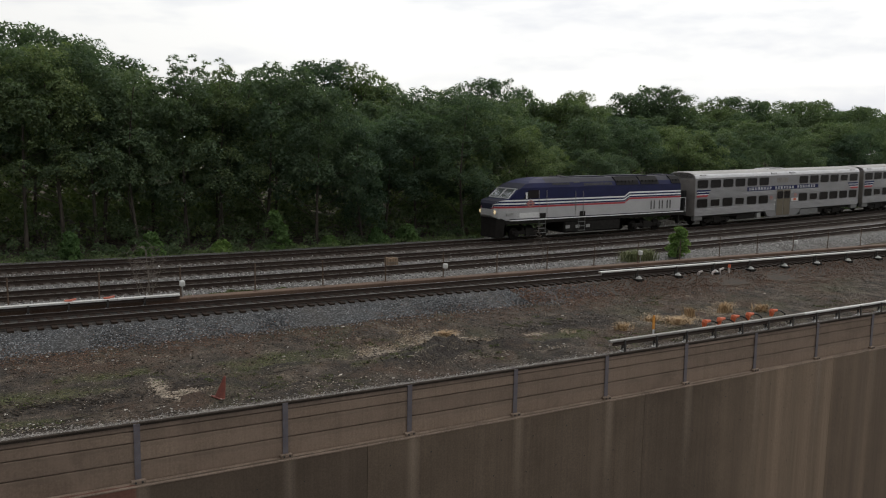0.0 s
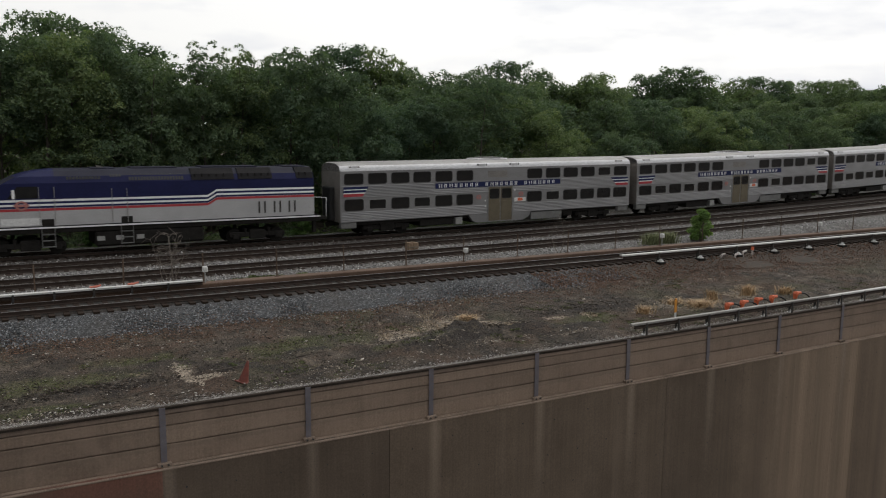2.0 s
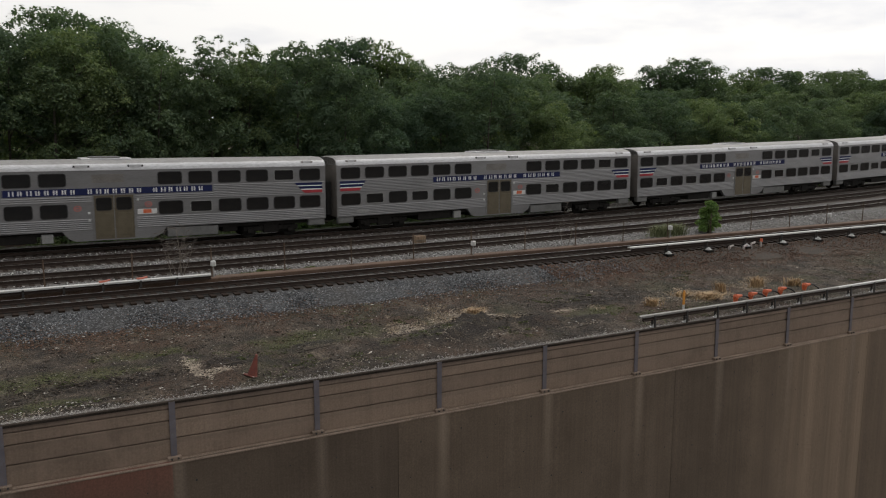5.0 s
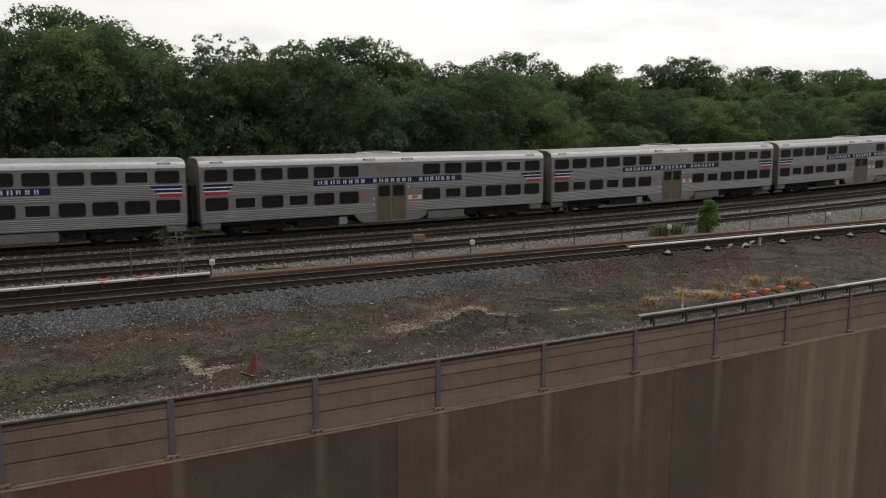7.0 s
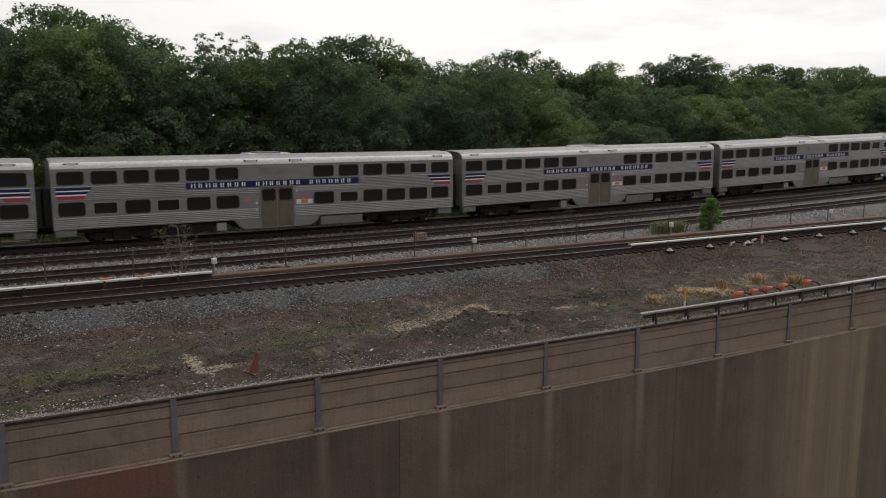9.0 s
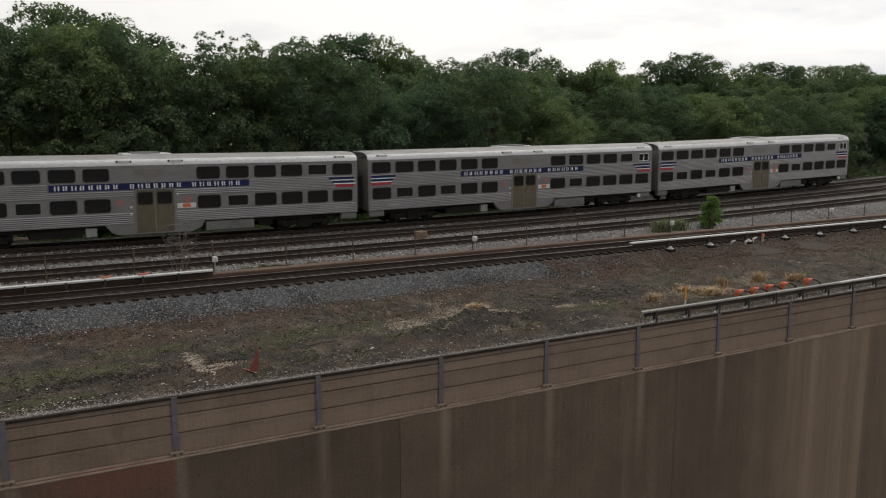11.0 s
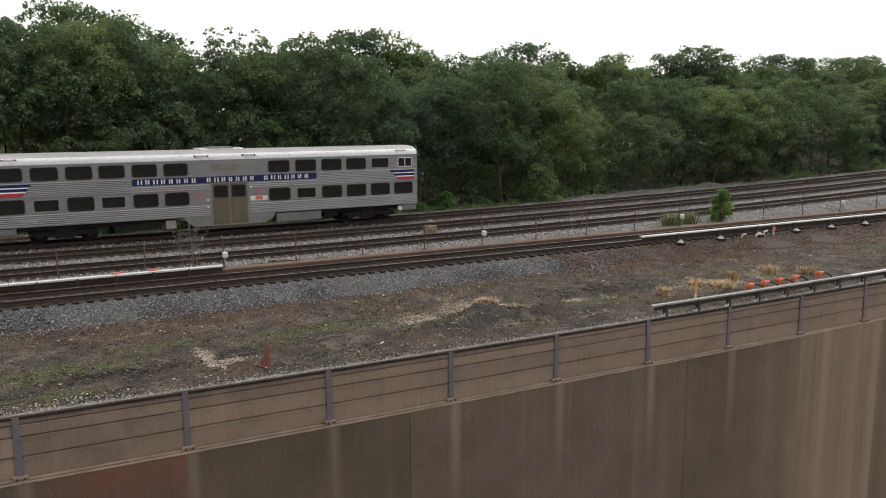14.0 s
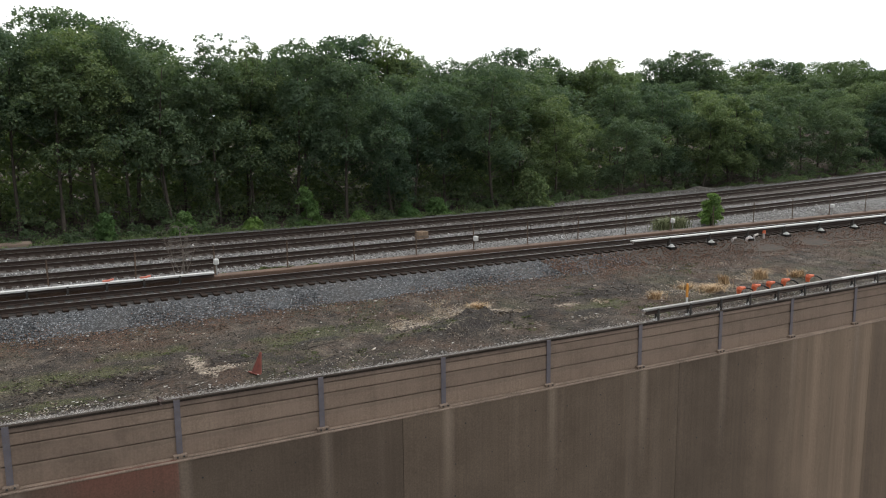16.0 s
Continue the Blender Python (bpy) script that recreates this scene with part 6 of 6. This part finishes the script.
# ---- scattered stuff on the ground ----
def bits_mesh(name, pts, sizes, flat, material, rng):
    """Many small rough stones or chips, eight faces each, as one mesh."""
    base = np.array([(1, 0, 0), (0, 1, 0), (-1, 0, 0), (0, -1, 0), (0, 0, 1), (0, 0, -1)], float)
    tri = np.array([(0, 1, 4), (1, 2, 4), (2, 3, 4), (3, 0, 4), (1, 0, 5), (2, 1, 5), (3, 2, 5), (0, 3, 5)])
    k = len(pts)
    v = base[None] * rng.uniform(0.6, 1.3, (k, 6, 1)) * np.asarray(sizes)[:, None, None] * np.array([1, 1, flat])
    a = rng.uniform(0, math.tau, k)
    c, s_ = np.cos(a)[:, None], np.sin(a)[:, None]
    x, y = v[..., 0] * c * rng.uniform(1, 1.7, (k, 1)) - v[..., 1] * s_, v[..., 0] * s_ + v[..., 1] * c
    z = v[..., 2] + x * rng.uniform(-0.3, 0.3, (k, 1))
    v = np.stack([x, y, z], -1) + np.asarray(pts)[:, None, :]
    idx = (tri[None] + 6 * np.arange(k)[:, None, None]).reshape(-1)
    me = bpy.data.meshes.new(name)
    me.vertices.add(6 * k), me.loops.add(24 * k), me.polygons.add(8 * k)
    me.vertices.foreach_set("co", v.ravel())
    me.loops.foreach_set("vertex_index", idx.astype(np.int32))
    me.polygons.foreach_set("loop_start", np.arange(0, 24 * k, 3, dtype=np.int32))
    me.update(calc_edges=True)
    me.materials.append(material)
    return me


def island_mat(name, *cols, rough=0.9):
    def build(t, b):
        geo = t.nodes.new("ShaderNodeNewGeometry")
        col = ramp(t, geo.outputs["Random Per Island"], *[(i / (len(cols) - 1), c) for i, c in enumerate(cols)])
        fine = noise_of(t, coords(t), 30, 3)
        col = mixc(t, 1.0, col, ramp(t, fine, (0.3, (0.8, 0.8, 0.8)), (0.7, (1.15, 1.15, 1.15))), "MULTIPLY")
        t.links.new(col, b.inputs["Base Color"])
        b.inputs["Roughness"].default_value = rough
    return mat(name, build)


M["stone"] = island_mat("crushed_grey_stone", (0.018, 0.021, 0.024), (0.050, 0.055, 0.061), (0.108, 0.115, 0.124), (0.34, 0.35, 0.36))
M["stone_pale"] = island_mat("crushed_pale_stone", (0.06, 0.058, 0.056), (0.18, 0.175, 0.17), (0.38, 0.37, 0.36), (0.60, 0.59, 0.575))
M["leaf_litter"] = island_mat("dead_brown_leaves", (0.045, 0.024, 0.015), (0.11, 0.056, 0.033), (0.22, 0.118, 0.072), (0.075, 0.048, 0.034))
M["chips"] = island_mat("pale_wood_chips_and_litter", (0.20, 0.15, 0.11), (0.40, 0.34, 0.27), (0.62, 0.58, 0.53), (0.14, 0.11, 0.08))
M["edge_gravel"] = island_mat("grey_brown_fine_gravel", (0.085, 0.073, 0.063), (0.21, 0.19, 0.17), (0.34, 0.315, 0.29), (0.50, 0.48, 0.455))
M["clod"] = island_mat("dark_earth_clods", (0.020, 0.015, 0.011), (0.045, 0.034, 0.025), (0.09, 0.068, 0.05))
M["sand"] = island_mat("pale_sandy_soil", (0.32, 0.262, 0.20), (0.46, 0.39, 0.305), (0.62, 0.545, 0.445))
M["weed"] = island_mat("low_green_weeds", (0.065, 0.082, 0.026), (0.10, 0.12, 0.042), (0.15, 0.17, 0.068))
M["tan_grass"] = island_mat("dry_flattened_grass", (0.22, 0.165, 0.11), (0.38, 0.30, 0.215), (0.55, 0.465, 0.35))


M["scrap"] = two_tone("dirty_white_paper", (0.36, 0.34, 0.30), (0.60, 0.58, 0.54), 8.0, 0.8, 0, 60, 0.2, 0.003)
M["straw"] = island_mat("pale_dry_straw", (0.30, 0.19, 0.10), (0.46, 0.32, 0.18), (0.62, 0.48, 0.30))
M["pale_grass"] = island_mat("pale_olive_grass", (0.12, 0.15, 0.065), (0.19, 0.215, 0.105), (0.27, 0.28, 0.16))


def blades(name, s, n, z, height, spread, count, lean, material, g, label, category):
    """A tuft of thin bent blades that fan out from one root."""
    bm = bmesh.new()
    for _ in range(count):
        a = g.uniform(0, math.tau)
        root = Vector((g.normal() * spread * 0.35, g.normal() * spread * 0.25, 0))
        h = height * g.uniform(0.5, 1.0)
        out = Vector((math.cos(a) * spread * g.uniform(0.2, 1) + lean * h, math.sin(a) * spread * 0.7 * g.uniform(0.2, 1), 0))
        side = Vector((math.sin(a), -math.cos(a), 0)) * g.uniform(0.010, 0.020)
        mid, tip = root + out * 0.35 + Vector((0, 0, h * 0.65)), root + out + Vector((0, 0, h))
        q = [bm.verts.new(v) for v in (root - side, root + side, mid + side * 0.8, mid - side * 0.8, tip)]
        bm.faces.new((q[0], q[1], q[2], q[3])), bm.faces.new((q[3], q[2], q[4]))
    ob = part(name, bm, material)
    ob.matrix_basis = Matrix.Translation(at(s, n, z))
    return tagged(ob, label, category, "grass tufts", "stuff")


def scatter_ground():
    g = np.random.default_rng(77)

    def cloud(k, s0, s1, fn, lift=0.0):
        out = []
        for _ in range(k):
            s = s0 + (s1 - s0) * g.uniform() ** 1.25
            n, z = fn(s)
            out.append(tuple(at(s, n, z + lift)))
        return out

    def shoulder(s):
        a = g.uniform(0, 1)
        return n_metro(s) - 1.42 - a * 2.2, -0.26 - a * 2.2 * 0.19

    def crib(s):
        return n_metro(s) + g.uniform(-1.3, 1.3), -0.19

    k = 14000
    pts = cloud(k, 22, 55, shoulder)
    tagged(new("ballast_stones", bits_mesh("ballast_stones", pts, g.uniform(0.018, 0.044, k), 0.9, M["stone"], g)), "loose blue-grey crushed stones on the shoulder", "stones", kind="stuff")
    k = 2600
    pts = cloud(k, 22, 52, lambda s: (lambda n: (n, ground_z(s, n) + 0.01))(n_metro(s) - 3.25 - abs(g.normal()) * 0.45))
    tagged(new("spilled_stones", bits_mesh("spilled_stones", pts, g.uniform(0.02, 0.045, k), 0.8, M["stone"], g)), "stones spilled from the ballast onto the dirt", "stones", kind="stuff")
    k = 7500
    pts = cloud(k, 50, 92, lambda s: (lambda a: (n_metro(s) - 1.5 - a, -0.25 - a * 0.19))(g.uniform(-0.1, 2.2)))
    tagged(new("earth_over_ballast", bits_mesh("earth_over_ballast", pts, g.uniform(0.02, 0.06, k), 0.5, M["leaf_litter"], g)), "earth and dead leaves washed over the ballast", "soil", kind="stuff")
    k = 6500
    pts = cloud(k, 22, 85, lambda s: (g.choice((-10.0, -5.1, -0.7, -9.2, -5.5)) + g.normal() * 0.45, -0.18))
    pts += cloud(1500, 62, 104, lambda s: (4.3 + g.normal() * 0.5, -0.22))
    tagged(new("ballast_stones", bits_mesh("ballast_stones", pts, g.uniform(0.025, 0.055, len(pts)), 0.8, M["stone_pale"], g)), "loose pale crushed stones between the main tracks", "stones", kind="stuff")
    k = 10000
    pts = cloud(k, 23, 62, lambda s: (lambda n: (n, ground_z(s, n)))(n_wall(s) + 0.05 + g.uniform() * 0.5 + (abs(g.normal()) * 0.25 if g.uniform() < 0.25 else 0)), 0.03)
    tagged(new("wall_edge_gravel", bits_mesh("wall_edge_gravel", pts, g.uniform(0.010, 0.030, k), 0.7, M["edge_gravel"], g)), "gravel and chips along the top of the wall", "stones", kind="stuff")
    k = 15000
    pts = cloud(k, 23, 75, lambda s: (lambda n: (n, max(ground_z(s, n), -0.26 + 0.19 * (n - n_metro(s) + 1.42))))(n_metro(s) - 3.35 - g.normal() * 0.7 - abs(g.normal()) * 0.8), 0.006)
    tagged(new("leaf_litter", bits_mesh("leaf_litter", pts, g.uniform(0.02, 0.05, k), 0.25, M["leaf_litter"], g)), "dead brown leaves at the foot of the ballast", "leaf litter", kind="stuff")

    def anywhere(s):
        n = g.uniform(n_wall(s) + 0.2, n_metro(s) - 3.2)
        return n, ground_z(s, n)
    k = 3600
    pts = cloud(k, 23, 80, anywhere, 0.005)
    tagged(new("litter_chips", bits_mesh("litter_chips", pts, g.uniform(0.012, 0.04, k) * np.where(g.uniform(size=k) > 0.97, 2.3, 0.85), 0.4, M["chips"], g)), "pale wood chips and scraps strewn over the dirt", "litter", kind="stuff")
    k = 9000
    pts = cloud(k, 23, 75, anywhere, 0.004)
    for s0, n0, a, b, m in ((42.6, -21.7, 1.6, 0.5, 1300), (28.0, -22.4, 2.5, 0.5, 900), (48.5, -21.0, 2.5, 0.7, 700)):
        for _ in range(m):
            s, n = s0 + g.normal() * a * 0.7, n0 + g.normal() * b * 0.7
            pts.append(tuple(at(s, n, ground_z(s, n) + 0.004)))
    k = len(pts)
    tagged(new("dirt_clods", bits_mesh("dirt_clods", pts, g.uniform(0.015, 0.055, k), 0.45, M["clod"], g)), "dark crumbly clods of earth", "soil", kind="stuff")
    pts, rad, cnt = [], [], []
    for _ in range(2200):
        s = 22 + 45 * g.uniform()
        n, z = anywhere(s)
        if noise.noise(Vector((s * 0.22 * 1.0, n * 0.35, 3))) > 0.2 or any(((s - a) / c) ** 2 + ((n - b_) / d) ** 2 < 1 for a, b_, c, d in MOSS):
            pts.append(tuple(at(s, n, z - 0.02))), rad.append(g.uniform(0.10, 0.32)), cnt.append(40)
    tagged(new("weeds", leaf_mesh("weeds", pts, rad, cnt, 0.06, g, M["weed"], -0.6, 0.10)), "low green moss and weeds on the dirt", "weeds", kind="stuff")
    pts, rad, cnt = [], [], []
    for s0, n0, r0, m in ((39.2, -21.2, 0.6, 5), (42.0, -20.3, 0.6, 9), (43.6, -21.7, 0.5, 4), (41.9, -18.9, 0.3, 2), (53.5, -21.8, 0.5, 6), (54.8, -22.6, 0.6, 8), (58.8, -21.6, 0.5, 7), (51.3, -22.2, 0.3, 3), (57.0, -22.3, 0.6, 4), (47.9, -22.1, 0.3, 2)):
        for _ in range(m):
            s, n = s0 + g.normal() * r0 * 1.0, n0 + g.normal() * r0 * 0.7
            pts.append(tuple(at(s, n, ground_z(s, n)))), rad.append(g.uniform(0.2, 0.6)), cnt.append(80)
    tagged(new("dry_grass", leaf_mesh("dry_grass", pts, rad, cnt, 0.12, g, M["tan_grass"], -0.2, 0.07, width=0.16)), "tufts of dry tan grass", "dry grass", kind="stuff")
    for s0, n0, h, sp, m, lean in ((57.6, -22.6, 0.60, 0.55, 220, 0.1), (55.3, -22.5, 0.60, 0.40, 130, -0.5), (50.5, -22.9, 0.40, 0.55, 130, -0.3), (53.7, -23.1, 0.32, 0.9, 300, 0.0), (53.0, -22.2, 0.30, 0.6, 150, 0.2), (59.6, -23.2, 0.45, 0.6, 150, -0.2), (42.9, -20.3, 0.20, 0.6, 160, 0.2)):
        blades("straw_tuft", s0, n0, ground_z(s0, n0) - 0.02, h, sp, m, lean, M["straw"], g, "fan of dry tan straw standing in the dirt", "dry grass")
    for s0, m in ((62.5, 420), (63.8, 380)):
        blades("grass_tuft", s0, -11.35, -0.1, 0.85, 0.95, m, 0.0, M["pale_grass"], g, "tuft of tall pale green grass beside the kerb", "grass")
    pts = [tuple(at(37.2 + g.normal() * 1.0, -10.6 + g.normal() * 0.25, -0.15)) for _ in range(22)]
    tagged(new("kerb_weeds", leaf_mesh("kerb_weeds", pts, [0.16] * 22, [40] * 22, 0.16, g, M["weed"], -0.6, 0.6)), "green weeds in the ballast by the kerb", "weeds", kind="stuff")
    pts = []
    for s0, n0, a, b, m in ((31.0, -21.9, 0.22, 0.7, 330), (31.6, -22.9, 0.5, 0.16, 230), (31.3, -23.4, 0.12, 0.3, 120), (39.1, -21.3, 1.1, 0.5, 700), (42.0, -20.4, 0.9, 0.6, 900), (43.7, -21.8, 0.7, 0.6, 600), (40.2, -22.9, 0.9, 0.25, 260), (53.2, -22.6, 1.4, 0.8, 800), (57.4, -22.2, 0.8, 0.6, 500), (26.6, -24.3, 1.4, 0.2, 120), (41.5, -23.6, 2.5, 0.25, 260), (36.5, -23.9, 3.0, 0.3, 200), (46.2, -23.9, 1.6, 0.2, 160)):
        for _ in range(m):
            s, n = s0 + g.normal() * a * 0.6, n0 + g.normal() * b * 0.6
            pts.append(tuple(at(s, n, ground_z(s, n) + 0.004)))
    tagged(new("sandy_clods", bits_mesh("sandy_clods", pts, g.uniform(0.010, 0.034, len(pts)), 0.3, M["sand"], g)), "pale sandy clods and trampled dry stalks", "soil", kind="stuff")
    # scraps of white litter
    for s0, n0, a, b, m in ((26.0, -24.25, 0.9, 0.12, 16), (29.0, -24.2, 1.2, 0.2, 8), (33.5, -24.4, 2.0, 0.15, 9), (37.5, -23.4, 2.0, 0.5, 8), (43.5, -23.7, 1.5, 0.2, 12), (35.0, -19.2, 5.0, 0.5, 12)):
        for _ in range(m):
            s, n = s0 + g.normal() * a, n0 + g.normal() * b
            w, d = g.uniform(0.015, 0.05), g.uniform(0.01, 0.03)
            bm = bmesh.new()
            box(bm, -w, w, -d, d, 0.0, 0.012, 0.004)
            for v in bm.verts:
                v.co.z += 0.5 * abs(v.co.x) * g.uniform(0.2, 0.6)
            scrap = part("litter_scrap", bm, M["scrap"])
            scrap.matrix_basis = Matrix.Translation(at(s, n, ground_z(s, n) + 0.03)) @ Matrix.Rotation(g.uniform(0, math.tau), 4, "Z")
            tagged(scrap, "crumpled white scrap of litter on the dirt", "litter", "scraps of litter")
    # fallen sticks
    for s, n, ang, ln in ((31.9, -22.6, 0.1, 1.3), (29.2, -23.6, 0.5, 1.1), (28.0, -24.0, 0.25, 1.5), (30.2, -24.2, 0.3, 0.9), (29.5, -24.7, 1.2, 0.5), (40.0, -22.9, 0.4, 0.6), (26.9, -23.2, 1.9, 0.8), (34.8, -22.2, 0.15, 1.2), (36.2, -23.7, 0.2, 0.9), (42.5, -23.6, 0.35, 0.8), (33.9, -23.9, 0.5, 0.7), (45.3, -24.1, 0.1, 0.9), (24.9, -23.9, 0.4, 1.2)):
        bm = bmesh.new()
        d = Vector((math.cos(ang), math.sin(ang) * 0.5, 0.0)) * ln
        rod(bm, (0, 0, 0.015), d + Vector((0, 0, 0.05)), 0.022, 6, 0.01)
        rod(bm, d * 0.6 + Vector((0, 0, 0.03)), d * 0.6 + Vector((0.2, 0.15, 0.1)), 0.012, 5, 0.006)
        st = part("fallen_stick", bm, M["bark"])
        st.matrix_basis = Matrix.Translation(at(s, n, ground_z(s, n)))
        tagged(st, "dead grey stick lying in the dirt", "stick", "sticks on the ground")


scatter_ground()


# ---- a bird that flies up over the wall ----
def slab(bm, outline, z0, z1):
    """A thin plate from an outline of (x, y)."""
    lo = [bm.verts.new((x, y, z0)) for x, y in outline]
    hi = [bm.verts.new((x, y, z1)) for x, y in outline]
    bm.faces.new(lo[::-1]), bm.faces.new(hi)
    for i in range(len(lo)):
        j = (i + 1) % len(lo)
        bm.faces.new((lo[i], lo[j], hi[j], hi[i]))
    bmesh.ops.recalc_face_normals(bm, faces=bm.faces)


M["feather"] = two_tone("dark_brown_feathers", (0.030, 0.018, 0.015), (0.060, 0.036, 0.030), 30.0, 0.8, 0, 120, 0.3, 0.002)


def build_bird():
    bird = tagged(new("bird"), "small dark brown bird flying up to perch on the wall", "bird")

    def blob(name, x, z, rx, ry, rz):
        bm = bmesh.new()
        bmesh.ops.create_uvsphere(bm, u_segments=12, v_segments=8, radius=1.0, matrix=Matrix.Translation((x, 0, z)) @ Matrix.Diagonal((rx, ry, rz, 1)))
        part(name, bm, M["feather"], bird)
    blob("body", 0, 0, 0.085, 0.040, 0.042)
    blob("head", 0.085, 0.022, 0.034, 0.028, 0.028)
    bm = bmesh.new()
    rod(bm, Vector((0.11, 0, 0.02)), Vector((0.142, 0, 0.014)), 0.009, 6, 0.002)
    part("beak", bm, M["black"], bird, "short dark beak")
    bm = bmesh.new()
    slab(bm, [(-0.06, -0.016), (-0.17, -0.032), (-0.18, 0.0), (-0.17, 0.032), (-0.06, 0.016)], -0.002, 0.006)
    part("tail", bm, M["feather"], bird)
    wings = []
    for side in (1, -1):
        bm = bmesh.new()
        slab(bm, [(0.045, 0.0), (0.055, 0.05 * side), (0.03, 0.115 * side), (-0.025, 0.165 * side), (-0.045, 0.12 * side), (-0.06, 0.06 * side), (-0.055, 0.0)], -0.003, 0.004)
        wings.append((part("wing", bm, M["feather"], bird), side))
    return bird, wings


BIRD, WINGS = build_bird()


def motions():
    """The train rolls by, slowing a little."""
    for ob, off in TRAIN:
        rows = []
        for i in range(33):
            t = i * 0.5
            s = off - (((-0.002678 * t + -0.018022) * t + 17.74300) * t + -210.5570)
            p0, p1 = at(s - 9, 1.52), at(s + 9, 1.52)
            d = p1 - p0
            rows.append((t, Matrix.Translation((p0 + p1) / 2) @ Euler((0, -math.atan2(d.z, d.x), math.atan2(d.y, d.x))).to_matrix().to_4x4()))
        walk(ob, rows)
    # the bird waits below, flies up along the wall and settles on its top edge
    nw = n_wall(29.0)
    ground = at(27.0, nw - 2.2, 0)
    rest = pose(ground.x, ground.y, -13.955, 0, 0, 100)
    rows = [(0.0, rest), (13.0, rest), (13.6, rest)]
    for t, s, off, z, up, yaw in ((14.2, 27.3, -1.5, -11.4, 35, 95), (14.8, 27.7, -0.8, -6.9, 45, 90), (15.2, 28.1, -0.5, -3.5, 50, 85), (15.3, 28.32, -0.48, -2.9, 50, 80), (15.4, 28.54, -0.47, -2.31, 50, 75),
                              (15.5, 28.72, -0.46, -1.81, 50, 70), (15.6, 28.88, -0.45, -1.37, 45, 75), (15.7, 29.04, -0.42, -1.02, 40, 85), (15.8, 29.13, -0.25, -0.78, 45, 100), (15.9, 29.22, -0.10, -0.735, 52, 120), (16.0, 29.22, -0.10, -0.735, 52, 120)):
        p = at(s, nw + off, z)
        rows.append((t, pose(p.x, p.y, p.z, 0, -up, yaw)))
    walk(BIRD, rows)
    for wing, side in WINGS:
        folded = pose(0.02, 0.024 * side, 0.018, 38 * side, 0, 68 * side)
        rows = [(0.0, folded), (13.5, folded)]
        for i in range(44):
            beat = 38 * math.cos(i * math.pi / 2) + 12
            rows.append((13.6 + i * 0.05, pose(0.02, 0.024 * side, 0.018, beat * side, 0, 8 * side)))
        walk(wing, rows + [(15.9, folded), (16.0, folded)])


motions()
